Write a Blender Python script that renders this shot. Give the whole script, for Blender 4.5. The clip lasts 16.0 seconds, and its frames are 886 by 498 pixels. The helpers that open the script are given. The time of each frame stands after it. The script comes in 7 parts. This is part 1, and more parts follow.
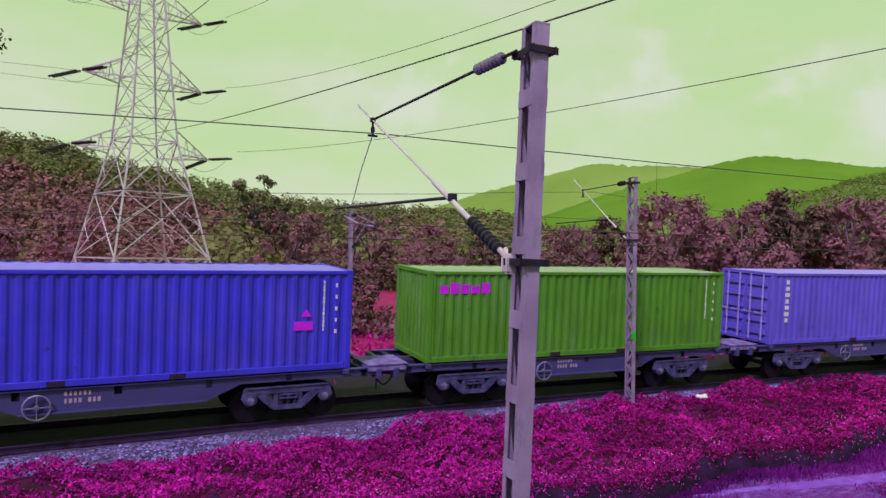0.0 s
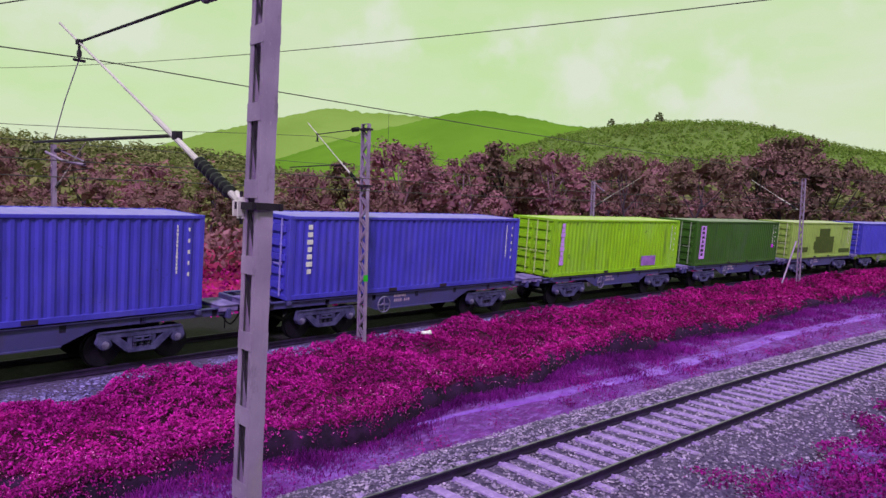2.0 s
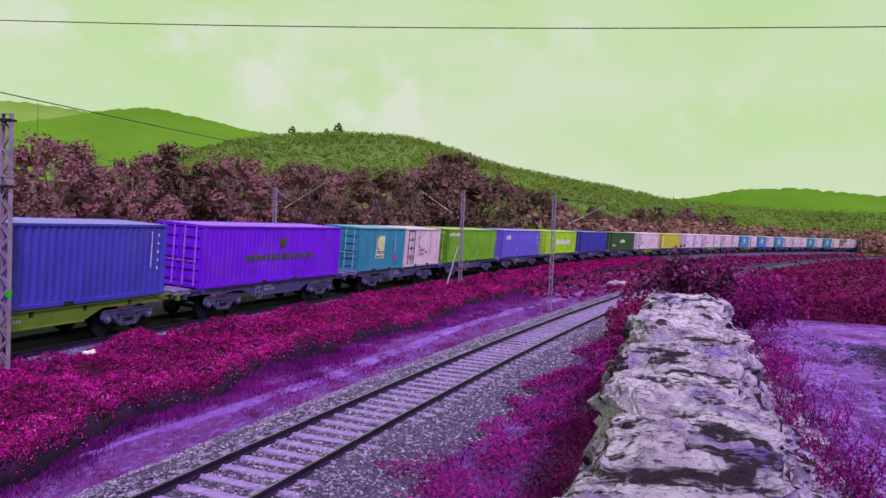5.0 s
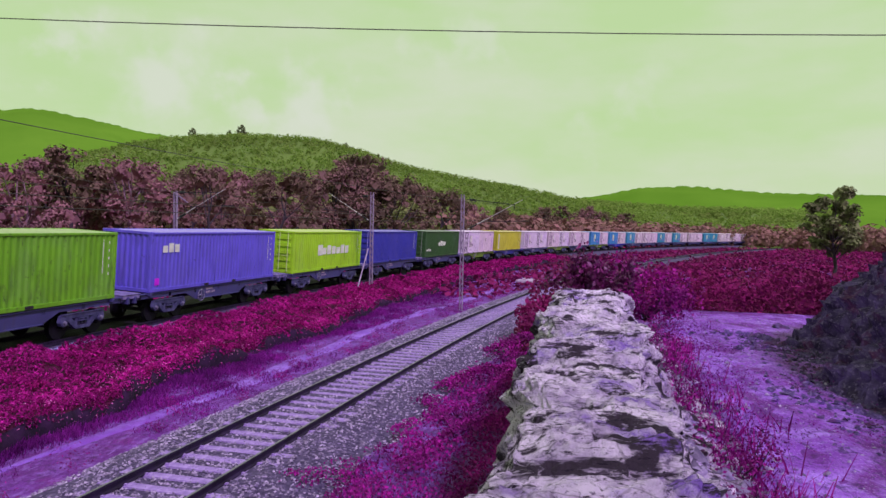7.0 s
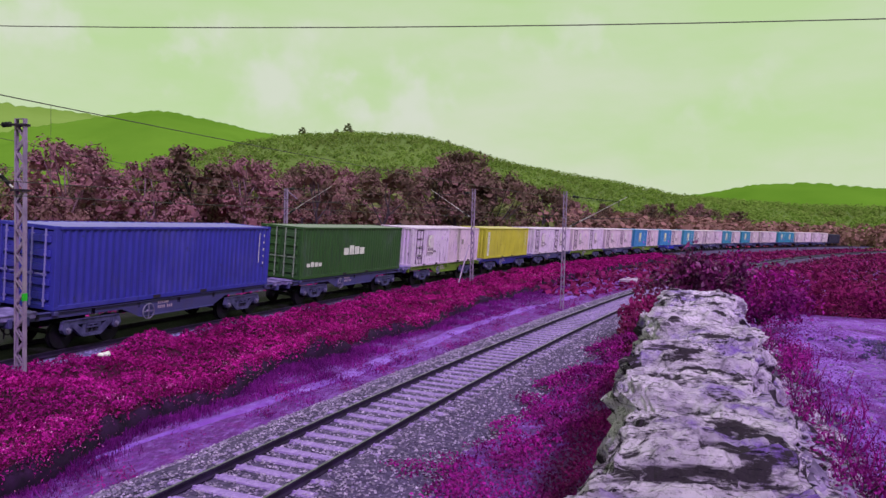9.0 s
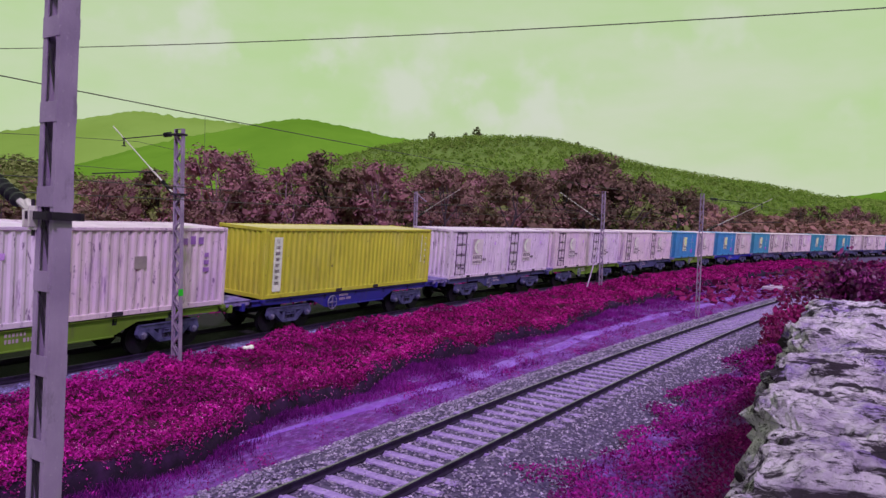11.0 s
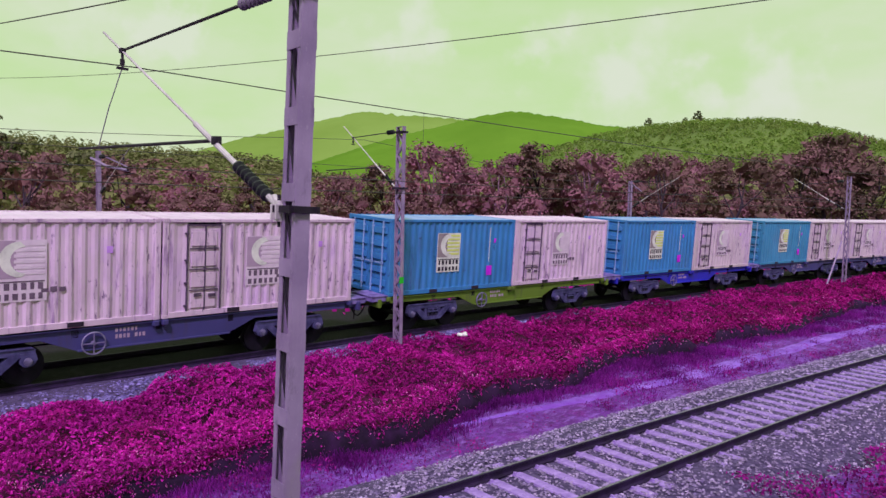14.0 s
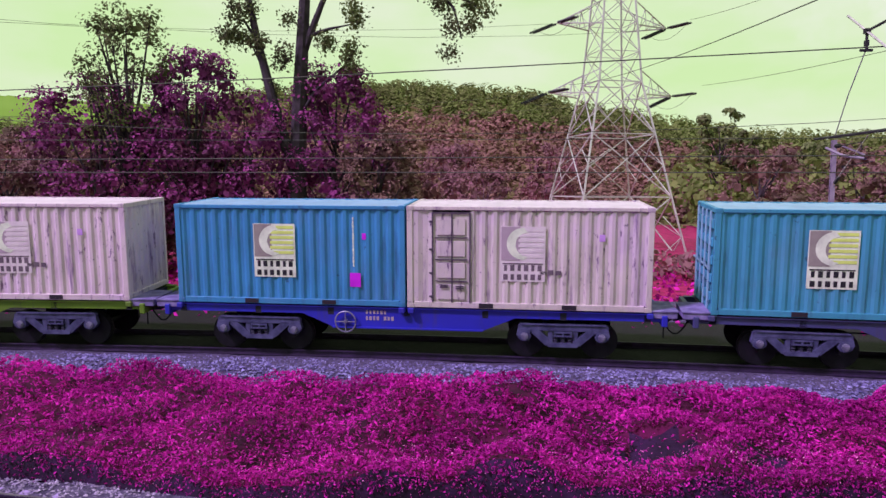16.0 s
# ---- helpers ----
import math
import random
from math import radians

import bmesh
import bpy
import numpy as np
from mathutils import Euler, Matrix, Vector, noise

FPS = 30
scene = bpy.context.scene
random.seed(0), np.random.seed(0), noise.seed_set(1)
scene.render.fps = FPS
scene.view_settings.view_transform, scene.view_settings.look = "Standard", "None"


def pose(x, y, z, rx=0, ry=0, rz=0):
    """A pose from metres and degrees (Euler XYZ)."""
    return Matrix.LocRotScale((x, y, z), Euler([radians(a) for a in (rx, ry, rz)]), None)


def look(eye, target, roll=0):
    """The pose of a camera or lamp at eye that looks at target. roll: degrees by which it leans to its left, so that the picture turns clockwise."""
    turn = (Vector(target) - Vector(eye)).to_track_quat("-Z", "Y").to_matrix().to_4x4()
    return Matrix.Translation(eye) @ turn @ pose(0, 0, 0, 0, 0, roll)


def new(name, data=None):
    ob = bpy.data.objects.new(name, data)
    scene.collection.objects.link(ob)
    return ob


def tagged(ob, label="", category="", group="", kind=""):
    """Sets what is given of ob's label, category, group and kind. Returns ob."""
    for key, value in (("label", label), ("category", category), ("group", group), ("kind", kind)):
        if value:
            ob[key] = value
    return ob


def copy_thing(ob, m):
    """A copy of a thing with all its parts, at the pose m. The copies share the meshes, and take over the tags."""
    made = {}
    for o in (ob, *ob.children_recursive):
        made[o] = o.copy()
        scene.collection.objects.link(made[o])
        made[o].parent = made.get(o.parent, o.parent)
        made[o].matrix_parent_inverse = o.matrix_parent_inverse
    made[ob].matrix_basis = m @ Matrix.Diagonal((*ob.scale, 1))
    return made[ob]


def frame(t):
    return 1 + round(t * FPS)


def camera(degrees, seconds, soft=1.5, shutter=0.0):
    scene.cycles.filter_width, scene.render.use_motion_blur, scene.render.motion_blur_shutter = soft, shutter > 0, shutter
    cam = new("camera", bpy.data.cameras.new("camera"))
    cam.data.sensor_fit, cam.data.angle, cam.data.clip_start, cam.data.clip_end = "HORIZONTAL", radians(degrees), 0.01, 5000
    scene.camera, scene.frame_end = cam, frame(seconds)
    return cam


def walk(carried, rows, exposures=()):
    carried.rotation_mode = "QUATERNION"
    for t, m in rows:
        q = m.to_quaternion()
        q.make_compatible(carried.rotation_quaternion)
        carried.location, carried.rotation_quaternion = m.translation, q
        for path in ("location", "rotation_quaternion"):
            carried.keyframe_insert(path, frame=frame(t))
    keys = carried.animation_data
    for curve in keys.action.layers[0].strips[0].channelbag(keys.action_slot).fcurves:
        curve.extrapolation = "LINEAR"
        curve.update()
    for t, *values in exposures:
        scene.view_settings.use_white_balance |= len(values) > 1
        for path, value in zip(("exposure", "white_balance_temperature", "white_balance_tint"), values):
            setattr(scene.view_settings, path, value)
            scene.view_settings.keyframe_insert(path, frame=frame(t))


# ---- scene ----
cam = camera(64.56, 16.0)
PATH = [
    (0, pose(0, 0, 4.03, 90.50, -0.95, -33.10)),
    (0.5, pose(0, 0, 4.03, 90.18, -0.54, -47.78)),
    (1, pose(0, 0, 4.03, 89.56, -0.94, -53.06)),
    (1.5, pose(0, 0, 4.03, 88.92, -1.03, -53.97)),
    (2, pose(0, 0, 4.03, 86.47, -1.66, -54.54)),
    (2.5, pose(0, 0, 4.03, 85.02, -4.51, -62.07)),
    (3, pose(0, 0, 4.03, 86.05, -4.15, -70.39)),
    (3.5, pose(0, 0, 4.03, 87.25, -3.59, -72.19)),
    (4, pose(0, 0, 4.03, 86.88, -5.49, -77.39)),
    (4.2, pose(0, 0, 4.03, 87.38, -4.06, -78.07)),
    (6.3, pose(0, 0, 4.03, 88.37, -1.25, -81.95)),
    (6.5, pose(0, 0, 4.03, 88.35, -1.38, -83.53)),
    (7, pose(0, 0, 4.03, 88.22, -1.07, -87.42)),
    (7.5, pose(0, 0, 4.03, 88.41, -0.50, -84.03)),
    (8, pose(0, 0, 4.03, 88.50, -1.05, -83.09)),
    (8.2, pose(0, 0, 4.03, 88.26, -1.29, -81.74)),
    (10.3, pose(0, 0, 4.03, 87.98, -1.54, -75.64)),
    (10.5, pose(0, 0, 4.03, 87.77, -1.53, -73.50)),
    (11, pose(0, 0, 4.03, 87.71, -1.69, -68.80)),
    (11.5, pose(0, 0, 4.03, 87.50, -2.02, -66.12)),
    (12, pose(0, 0, 4.03, 87.44, -1.89, -65.27)),
    (12.5, pose(0, 0, 4.03, 87.48, -1.93, -64.41)),
    (13, pose(0, 0, 4.03, 87.41, -1.79, -61.88)),
    (13.5, pose(0, 0, 4.03, 87.18, -1.47, -57.64)),
    (14, pose(0, 0, 4.03, 86.55, -1.21, -51.67)),
    (14.5, pose(0, 0, 4.03, 86.00, -0.59, -40.88)),
    (15, pose(0, 0, 4.03, 85.07, -0.71, -26.21)),
    (15.5, pose(0, 0, 4.03, 86.06, -0.73, -14.66)),
    (16, pose(0, 0, 4.03, 85.04, -0.30, 3.34)),
]
walk(cam, PATH, exposures=[(0, 0.0), (1, 0.04), (2, 0.1), (2.5, 0.18), (3, 0.15), (3.6, 0.08), (4, 0.08), (6.3, 0.0), (10.3, -0.05), (11, -0.12), (12.5, -0.08), (14, 0.08), (14.5, 0.12), (15, 0.15), (15.5, 0.18), (16, 0.28)])

# ---- world and light ----
def srgb(r, g, b):
    return tuple(((c / 255) / 12.92 if c / 255 <= 0.04045 else ((c / 255 + 0.055) / 1.055) ** 2.4) for c in (r, g, b))


def link(nt, a, b):
    nt.links.new(a, b)


world = bpy.data.worlds.new("overcast_sky")
scene.world = world
world.use_nodes = True
wt = world.node_tree
wt.nodes.clear()
w_out = wt.nodes.new("ShaderNodeOutputWorld")
w_bg = wt.nodes.new("ShaderNodeBackground")
w_sky = wt.nodes.new("ShaderNodeTexSky")
w_sky.sky_type = "NISHITA"
w_sky.sun_disc = False
w_sky.sun_elevation = radians(58)
w_sky.sun_rotation = radians(200)
w_hue = wt.nodes.new("ShaderNodeHueSaturation")
w_hue.inputs["Hue"].default_value = 0.22
w_hue.inputs["Saturation"].default_value = 0.8
w_hue.inputs["Value"].default_value = 0.8
w_tc = wt.nodes.new("ShaderNodeTexCoord")
w_map = wt.nodes.new("ShaderNodeMapping")
w_map.inputs["Scale"].default_value = (1.0, 1.0, 2.6)
w_noise = wt.nodes.new("ShaderNodeTexNoise")
w_noise.inputs["Scale"].default_value = 3.4
w_noise.inputs["Detail"].default_value = 7
w_noise.inputs["Roughness"].default_value = 0.55
w_ramp = wt.nodes.new("ShaderNodeValToRGB")
w_ramp.color_ramp.elements[0].position = 0.40
w_ramp.color_ramp.elements[0].color = (*[v * 10.0 for v in srgb(195, 222, 166)], 1)
w_ramp.color_ramp.elements[1].position = 0.68
w_ramp.color_ramp.elements[1].color = (*[v * 10.0 for v in srgb(212, 223, 196)], 1)
w_mix = wt.nodes.new("ShaderNodeMix")
w_mix.data_type = "RGBA"
w_mix.inputs[0].default_value = 0.92
link(wt, w_tc.outputs["Generated"], w_map.inputs["Vector"])
link(wt, w_map.outputs["Vector"], w_noise.inputs["Vector"])
link(wt, w_noise.outputs["Fac"], w_ramp.inputs["Fac"])
link(wt, w_sky.outputs["Color"], w_hue.inputs["Color"])
link(wt, w_hue.outputs["Color"], w_mix.inputs[6])
link(wt, w_ramp.outputs["Color"], w_mix.inputs[7])
# two soft cloud banks above the wooded ridge
prev = w_mix.outputs[2]
for az, el, wide, amt in ((-65.5, 10.2, 0.1, 0.85), (-71.5, 9.0, 0.06, 0.7), (-76.0, 9.6, 0.075, 0.85), (-48.8, 14.8, 0.075, 0.85), (-29.8, 12.5, 0.045, 0.7), (-88.0, 15.5, 0.05, 0.5), (-57.5, 13.6, 0.04, 0.6), (-101.0, 9.0, 0.06, 0.45), (-24.0, 12.0, 0.06, 0.5)):
    dot = wt.nodes.new("ShaderNodeVectorMath")
    dot.operation = "DISTANCE"
    dot.inputs[1].default_value = (-math.sin(radians(az)) * math.cos(radians(el)), math.cos(radians(az)) * math.cos(radians(el)), math.sin(radians(el)))
    nrm = wt.nodes.new("ShaderNodeVectorMath")
    nrm.operation = "NORMALIZE"
    link(wt, w_tc.outputs["Generated"], nrm.inputs[0])
    link(wt, nrm.outputs["Vector"], dot.inputs[0])
    n9 = wt.nodes.new("ShaderNodeTexNoise")
    n9.inputs["Scale"].default_value = 16
    n9.inputs["Detail"].default_value = 6
    link(wt, nrm.outputs["Vector"], n9.inputs["Vector"])
    ma = wt.nodes.new("ShaderNodeMath")
    ma.operation = "MULTIPLY_ADD"
    link(wt, n9.outputs["Fac"], ma.inputs[0])
    ma.inputs[1].default_value = 0.3
    link(wt, dot.outputs["Value"], ma.inputs[2])
    mr = wt.nodes.new("ShaderNodeMapRange")
    mr.interpolation_type = "SMOOTHSTEP"
    mr.inputs["From Min"].default_value, mr.inputs["From Max"].default_value = 0.145 + wide * 1.1, 0.125 + wide * 0.1
    mr.inputs["To Max"].default_value = amt
    link(wt, ma.outputs[0], mr.inputs["Value"])
    cm = wt.nodes.new("ShaderNodeMix")
    cm.data_type = "RGBA"
    link(wt, mr.outputs["Result"], cm.inputs[0])
    link(wt, prev, cm.inputs[6])
    cm.inputs[7].default_value = (*[v * 10.0 for v in srgb(216, 222, 208)], 1)
    prev = cm.outputs[2]
link(wt, prev, w_bg.inputs["Color"])
w_bg.inputs["Strength"].default_value = 0.1
link(wt, w_bg.outputs["Background"], w_out.inputs["Surface"])

sun_data = bpy.data.lights.new("sun", "SUN")
sun_data.energy = 3.7
sun_data.angle = radians(7)
sun_data.color = (0.80, 0.55, 1.0)
sun = new("sun", sun_data)
sun.matrix_world = look((-42, -30, 58), (0, 0, 0))


# ---- materials ----
def material(name, c1, c2=None, scale=3.0, rough=0.8, metal=0.0, bump=0.15, fine=40.0, stain=None, stain_amt=0.3,
             stain_scale=(1, 1, 1), rnd=0.0, trans=0.0, spec=0.3):
    """Two-scale procedural surface: a broad tone noise, a stain or wear layer, fine grain in the relief."""
    m = bpy.data.materials.new(name)
    m.use_nodes = True
    nt = m.node_tree
    b = nt.nodes["Principled BSDF"]
    b.inputs["Roughness"].default_value = rough
    b.inputs["Metallic"].default_value = metal
    b.inputs["Specular IOR Level"].default_value = spec
    tc = nt.nodes.new("ShaderNodeTexCoord")
    n1 = nt.nodes.new("ShaderNodeTexNoise")
    n1.inputs["Scale"].default_value = scale
    n1.inputs["Detail"].default_value = 6
    link(nt, tc.outputs["Object"], n1.inputs["Vector"])
    mx = nt.nodes.new("ShaderNodeMix")
    mx.data_type = "RGBA"
    r1 = nt.nodes.new("ShaderNodeMapRange")
    r1.inputs["From Min"].default_value, r1.inputs["From Max"].default_value = 0.35, 0.65
    link(nt, n1.outputs["Fac"], r1.inputs["Value"])
    link(nt, r1.outputs["Result"], mx.inputs[0])
    mx.inputs[6].default_value = (*c1, 1)
    mx.inputs[7].default_value = (*(c2 or c1), 1)
    col = mx.outputs[2]
    if stain:
        mp = nt.nodes.new("ShaderNodeMapping")
        mp.inputs["Scale"].default_value = stain_scale
        n2 = nt.nodes.new("ShaderNodeTexNoise")
        n2.inputs["Scale"].default_value = 2.0
        n2.inputs["Detail"].default_value = 8
        n2.inputs["Roughness"].default_value = 0.7
        link(nt, tc.outputs["Object"], mp.inputs["Vector"])
        link(nt, mp.outputs["Vector"], n2.inputs["Vector"])
        r2 = nt.nodes.new("ShaderNodeMapRange")
        r2.inputs["From Min"].default_value, r2.inputs["From Max"].default_value = 0.52, 0.72
        r2.inputs["To Max"].default_value = stain_amt
        link(nt, n2.outputs["Fac"], r2.inputs["Value"])
        m2 = nt.nodes.new("ShaderNodeMix")
        m2.data_type = "RGBA"
        link(nt, r2.outputs["Result"], m2.inputs[0])
        link(nt, col, m2.inputs[6])
        m2.inputs[7].default_value = (*stain, 1)
        col = m2.outputs[2]
    if rnd:
        geo = nt.nodes.new("ShaderNodeNewGeometry")
        hs = nt.nodes.new("ShaderNodeHueSaturation")
        rr = nt.nodes.new("ShaderNodeMapRange")
        rr.inputs["To Min"].default_value, rr.inputs["To Max"].default_value = 1 - rnd, 1 + rnd
        link(nt, geo.outputs["Random Per Island"], rr.inputs["Value"])
        link(nt, rr.outputs["Result"], hs.inputs["Value"])
        link(nt, col, hs.inputs["Color"])
        col = hs.outputs["Color"]
    link(nt, col, b.inputs["Base Color"])
    if trans:
        b.inputs["Transmission Weight"].default_value = 0
        tr = nt.nodes.new("ShaderNodeBsdfTranslucent")
        ms = nt.nodes.new("ShaderNodeMixShader")
        ms.inputs[0].default_value = trans
        link(nt, col, tr.inputs["Color"])
        link(nt, b.outputs[0], ms.inputs[1])
        link(nt, tr.outputs[0], ms.inputs[2])
        link(nt, ms.outputs[0], nt.nodes["Material Output"].inputs["Surface"])
    if bump:
        n3 = nt.nodes.new("ShaderNodeTexNoise")
        n3.inputs["Scale"].default_value = fine
        n3.inputs["Detail"].default_value = 5
        link(nt, tc.outputs["Object"], n3.inputs["Vector"])
        bp = nt.nodes.new("ShaderNodeBump")
        bp.inputs["Strength"].default_value = bump
        bp.inputs["Distance"].default_value = 0.03
        link(nt, n3.outputs["Fac"], bp.inputs["Height"])
        link(nt, bp.outputs["Normal"], b.inputs["Normal"])
    return m


def overlay(m, layers, per_object=False):
    """Lays stains of a given size, stretch, spread and colour over a material."""
    nt = m.node_tree
    b = nt.nodes["Principled BSDF"]
    src = b.inputs["Base Color"].links[0].from_socket
    vec = nt.nodes.new("ShaderNodeTexCoord").outputs["Object"]
    if per_object:
        oi = nt.nodes.new("ShaderNodeObjectInfo")
        ad = nt.nodes.new("ShaderNodeVectorMath")
        ad.operation = "MULTIPLY_ADD"
        link(nt, oi.outputs["Random"], ad.inputs[0])
        ad.inputs[1].default_value = (40, 17, 0)
        link(nt, vec, ad.inputs[2])
        vec = ad.outputs["Vector"]
    for scale, stretch, lo, hi, amt, colour in layers:
        mp = nt.nodes.new("ShaderNodeMapping")
        mp.inputs["Scale"].default_value = stretch
        mp.inputs["Location"].default_value = (scale, 2 * scale, 0)
        n = nt.nodes.new("ShaderNodeTexNoise")
        n.inputs["Scale"].default_value, n.inputs["Detail"].default_value, n.inputs["Roughness"].default_value = scale, 7, 0.65
        r = nt.nodes.new("ShaderNodeMapRange")
        r.inputs["From Min"].default_value, r.inputs["From Max"].default_value, r.inputs["To Max"].default_value = lo, hi, amt
        x = nt.nodes.new("ShaderNodeMix")
        x.data_type = "RGBA"
        link(nt, vec, mp.inputs["Vector"])
        link(nt, mp.outputs["Vector"], n.inputs["Vector"])
        link(nt, n.outputs["Fac"], r.inputs["Value"])
        link(nt, r.outputs["Result"], x.inputs[0])
        link(nt, src, x.inputs[6])
        x.inputs[7].default_value = (*srgb(*colour), 1)
        src = x.outputs[2]
    link(nt, src, b.inputs["Base Color"])
    return m


def paint(name, rgb, worn=(70, 60, 70), amt=0.45, grain=(2.2, 2.2, 0.35)):
    c = srgb(*rgb)
    d = tuple(v * 0.82 for v in c)
    return material(name, c, d, 0.8, 0.55, 0, 0.06, 18, srgb(*worn), amt, grain, spec=0.35)


M = {}
M["ballast"] = material("ballast_bed", srgb(92, 80, 114), srgb(56, 46, 76), 9, 0.95, 0, 0.9, 26, srgb(60, 45, 80), 0.6, (4, 4, 4))
M["stone_a"] = material("ballast_stone", srgb(164, 148, 180), srgb(104, 92, 126), 6, 0.95, 0, 0.2, 40, rnd=0.45, spec=0.1)
M["stone_b"] = material("dusty_ballast_stone", srgb(150, 136, 170), srgb(104, 90, 126), 6, 0.95, 0, 0.2, 40, rnd=0.5, spec=0.1)
M["stone_far"] = material("bluish_ballast_stone", srgb(140, 130, 184), srgb(88, 78, 128), 6, 0.95, 0, 0.2, 40, rnd=0.42, spec=0.1)
M["sleeper"] = material("concrete_sleeper", srgb(172, 146, 208), srgb(136, 110, 174), 5, 0.9, 0, 0.2, 60, srgb(90, 70, 120), 0.5, (3, 3, 3))
M["rail"] = material("rail_steel", srgb(52, 36, 70), srgb(34, 24, 46), 4, 0.6, 0.3, 0.1, 60)
M["railhead"] = material("polished_rail_head", srgb(150, 140, 165), srgb(110, 100, 125), 4, 0.3, 0.9, 0.02, 60)
M["ground"] = overlay(material("dry_ground", srgb(98, 38, 124), srgb(116, 54, 154), 1.1, 0.95, 0, 1.0, 30, srgb(156, 110, 216), 0.75, (0.4, 0.4, 0.4)),
                      ((1.6, (1, 1, 1), 0.52, 0.66, 0.8, (116, 32, 130)), (5.5, (0.5, 1.2, 1), 0.5, 0.68, 0.5, (164, 122, 220)), (7.0, (1, 1, 1), 0.52, 0.66, 0.75, (66, 24, 84)),
                       (34.0, (1, 1, 1), 0.52, 0.66, 0.55, (56, 28, 76)), (55.0, (1, 1, 1), 0.6, 0.7, 0.35, (180, 150, 214))))
M["path"] = overlay(material("trodden_earth", srgb(154, 112, 210), srgb(126, 78, 184), 1.3, 0.95, 0, 0.8, 30, srgb(120, 60, 160), 0.7, (0.7, 0.7, 0.7)),
                    ((6.0, (1, 1, 1), 0.52, 0.66, 0.6, (104, 48, 132)), (30.0, (1, 1, 1), 0.54, 0.66, 0.5, (96, 60, 130)), (1.1, (1, 1, 1), 0.5, 0.62, 0.7, (122, 62, 168))))
M["field_red"] = material("field_plants", srgb(168, 24, 96), srgb(120, 18, 66), 1.4, 0.95, 0, 1.0, 9, srgb(84, 14, 50), 0.6, (1.5, 1.5, 1.5))
M["field"] = material("bank_soil", srgb(92, 26, 78), srgb(70, 24, 70), 1.2, 0.95, 0, 0.6, 10)
M["hedge"] = material("creeper_leaf", srgb(206, 42, 174), srgb(148, 26, 122), 0.55, 0.9, 0, 0, 1, srgb(158, 20, 78), 0.5, (0.5, 0.5, 0.5), rnd=0.65, trans=0.3, spec=0.1)


def redder_along(m, x0, x1, colour, amt):
    """Multiplies a material's base colour by colour between x0 and x1, in patches."""
    nt = m.node_tree
    b = nt.nodes["Principled BSDF"]
    src = b.inputs["Base Color"].links[0].from_socket
    targets = [lk.to_socket for lk in src.links]
    tc = nt.nodes.new("ShaderNodeTexCoord")
    n = nt.nodes.new("ShaderNodeTexNoise")
    n.inputs["Scale"].default_value, n.inputs["Detail"].default_value = 0.5, 6
    sp = nt.nodes.new("ShaderNodeSeparateXYZ")
    ad = nt.nodes.new("ShaderNodeMath")
    ad.operation = "MULTIPLY_ADD"
    ad.inputs[1].default_value = 14.0
    r = nt.nodes.new("ShaderNodeMapRange")
    r.inputs["From Min"].default_value, r.inputs["From Max"].default_value, r.inputs["To Max"].default_value = x0 + 7, x1 + 7, amt
    x = nt.nodes.new("ShaderNodeMix")
    x.data_type, x.blend_type = "RGBA", "MULTIPLY"
    link(nt, tc.outputs["Object"], n.inputs["Vector"])
    link(nt, tc.outputs["Object"], sp.inputs["Vector"])
    link(nt, n.outputs["Fac"], ad.inputs[0])
    link(nt, sp.outputs["X"], ad.inputs[2])
    link(nt, ad.outputs[0], r.inputs["Value"])
    link(nt, r.outputs["Result"], x.inputs[0])
    link(nt, src, x.inputs[6])
    x.inputs[7].default_value = (*colour, 1)
    for sock in targets:
        link(nt, x.outputs[2], sock)


redder_along(M["hedge"], 6, 24, (0.76, 0.68, 0.62), 1.0)
M["hedge_pale"] = material("creeper_stalk", srgb(226, 130, 196), srgb(206, 90, 176), 2, 0.8, 0, 0, 1, rnd=0.3)
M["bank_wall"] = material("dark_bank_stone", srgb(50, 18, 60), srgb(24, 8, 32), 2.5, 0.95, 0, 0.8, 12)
# dark magenta paints the shade deep between the creeper's leaves
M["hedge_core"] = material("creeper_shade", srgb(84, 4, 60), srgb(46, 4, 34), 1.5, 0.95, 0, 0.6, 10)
M["grass"] = material("dry_grass", srgb(138, 38, 146), srgb(94, 24, 104), 0.6, 0.9, 0, 0, 1, rnd=0.5, trans=0.25, spec=0.1)
M["scrub"] = material("dull_scrub_leaf", srgb(134, 32, 96), srgb(100, 26, 72), 0.12, 0.9, 0, 0, 1, srgb(92, 66, 50), 0.55, (0.06, 0.06, 0.06), rnd=0.3, trans=0.2, spec=0.1)
M["shrub"] = material("shrub_leaf", srgb(164, 20, 144), srgb(104, 13, 96), 0.9, 0.8, 0, 0, 1, rnd=0.42, trans=0.2)
M["road"] = overlay(material("dirt_road", srgb(150, 94, 202), srgb(122, 58, 168), 0.9, 0.95, 0, 1.0, 25, srgb(112, 40, 146), 0.7, (0.8, 0.8, 0.8)),
                    ((2.5, (1, 0.4, 1), 0.5, 0.66, 0.6, (178, 140, 236)), (1.4, (0.5, 1.0, 1), 0.5, 0.62, 0.85, (98, 26, 116)), (5.0, (0.6, 1.2, 1), 0.53, 0.64, 0.8, (62, 34, 92)),
                     (18.0, (0.6, 1, 1), 0.53, 0.65, 0.7, (66, 36, 98)), (40.0, (1, 1, 1), 0.58, 0.67, 0.6, (206, 180, 236))))


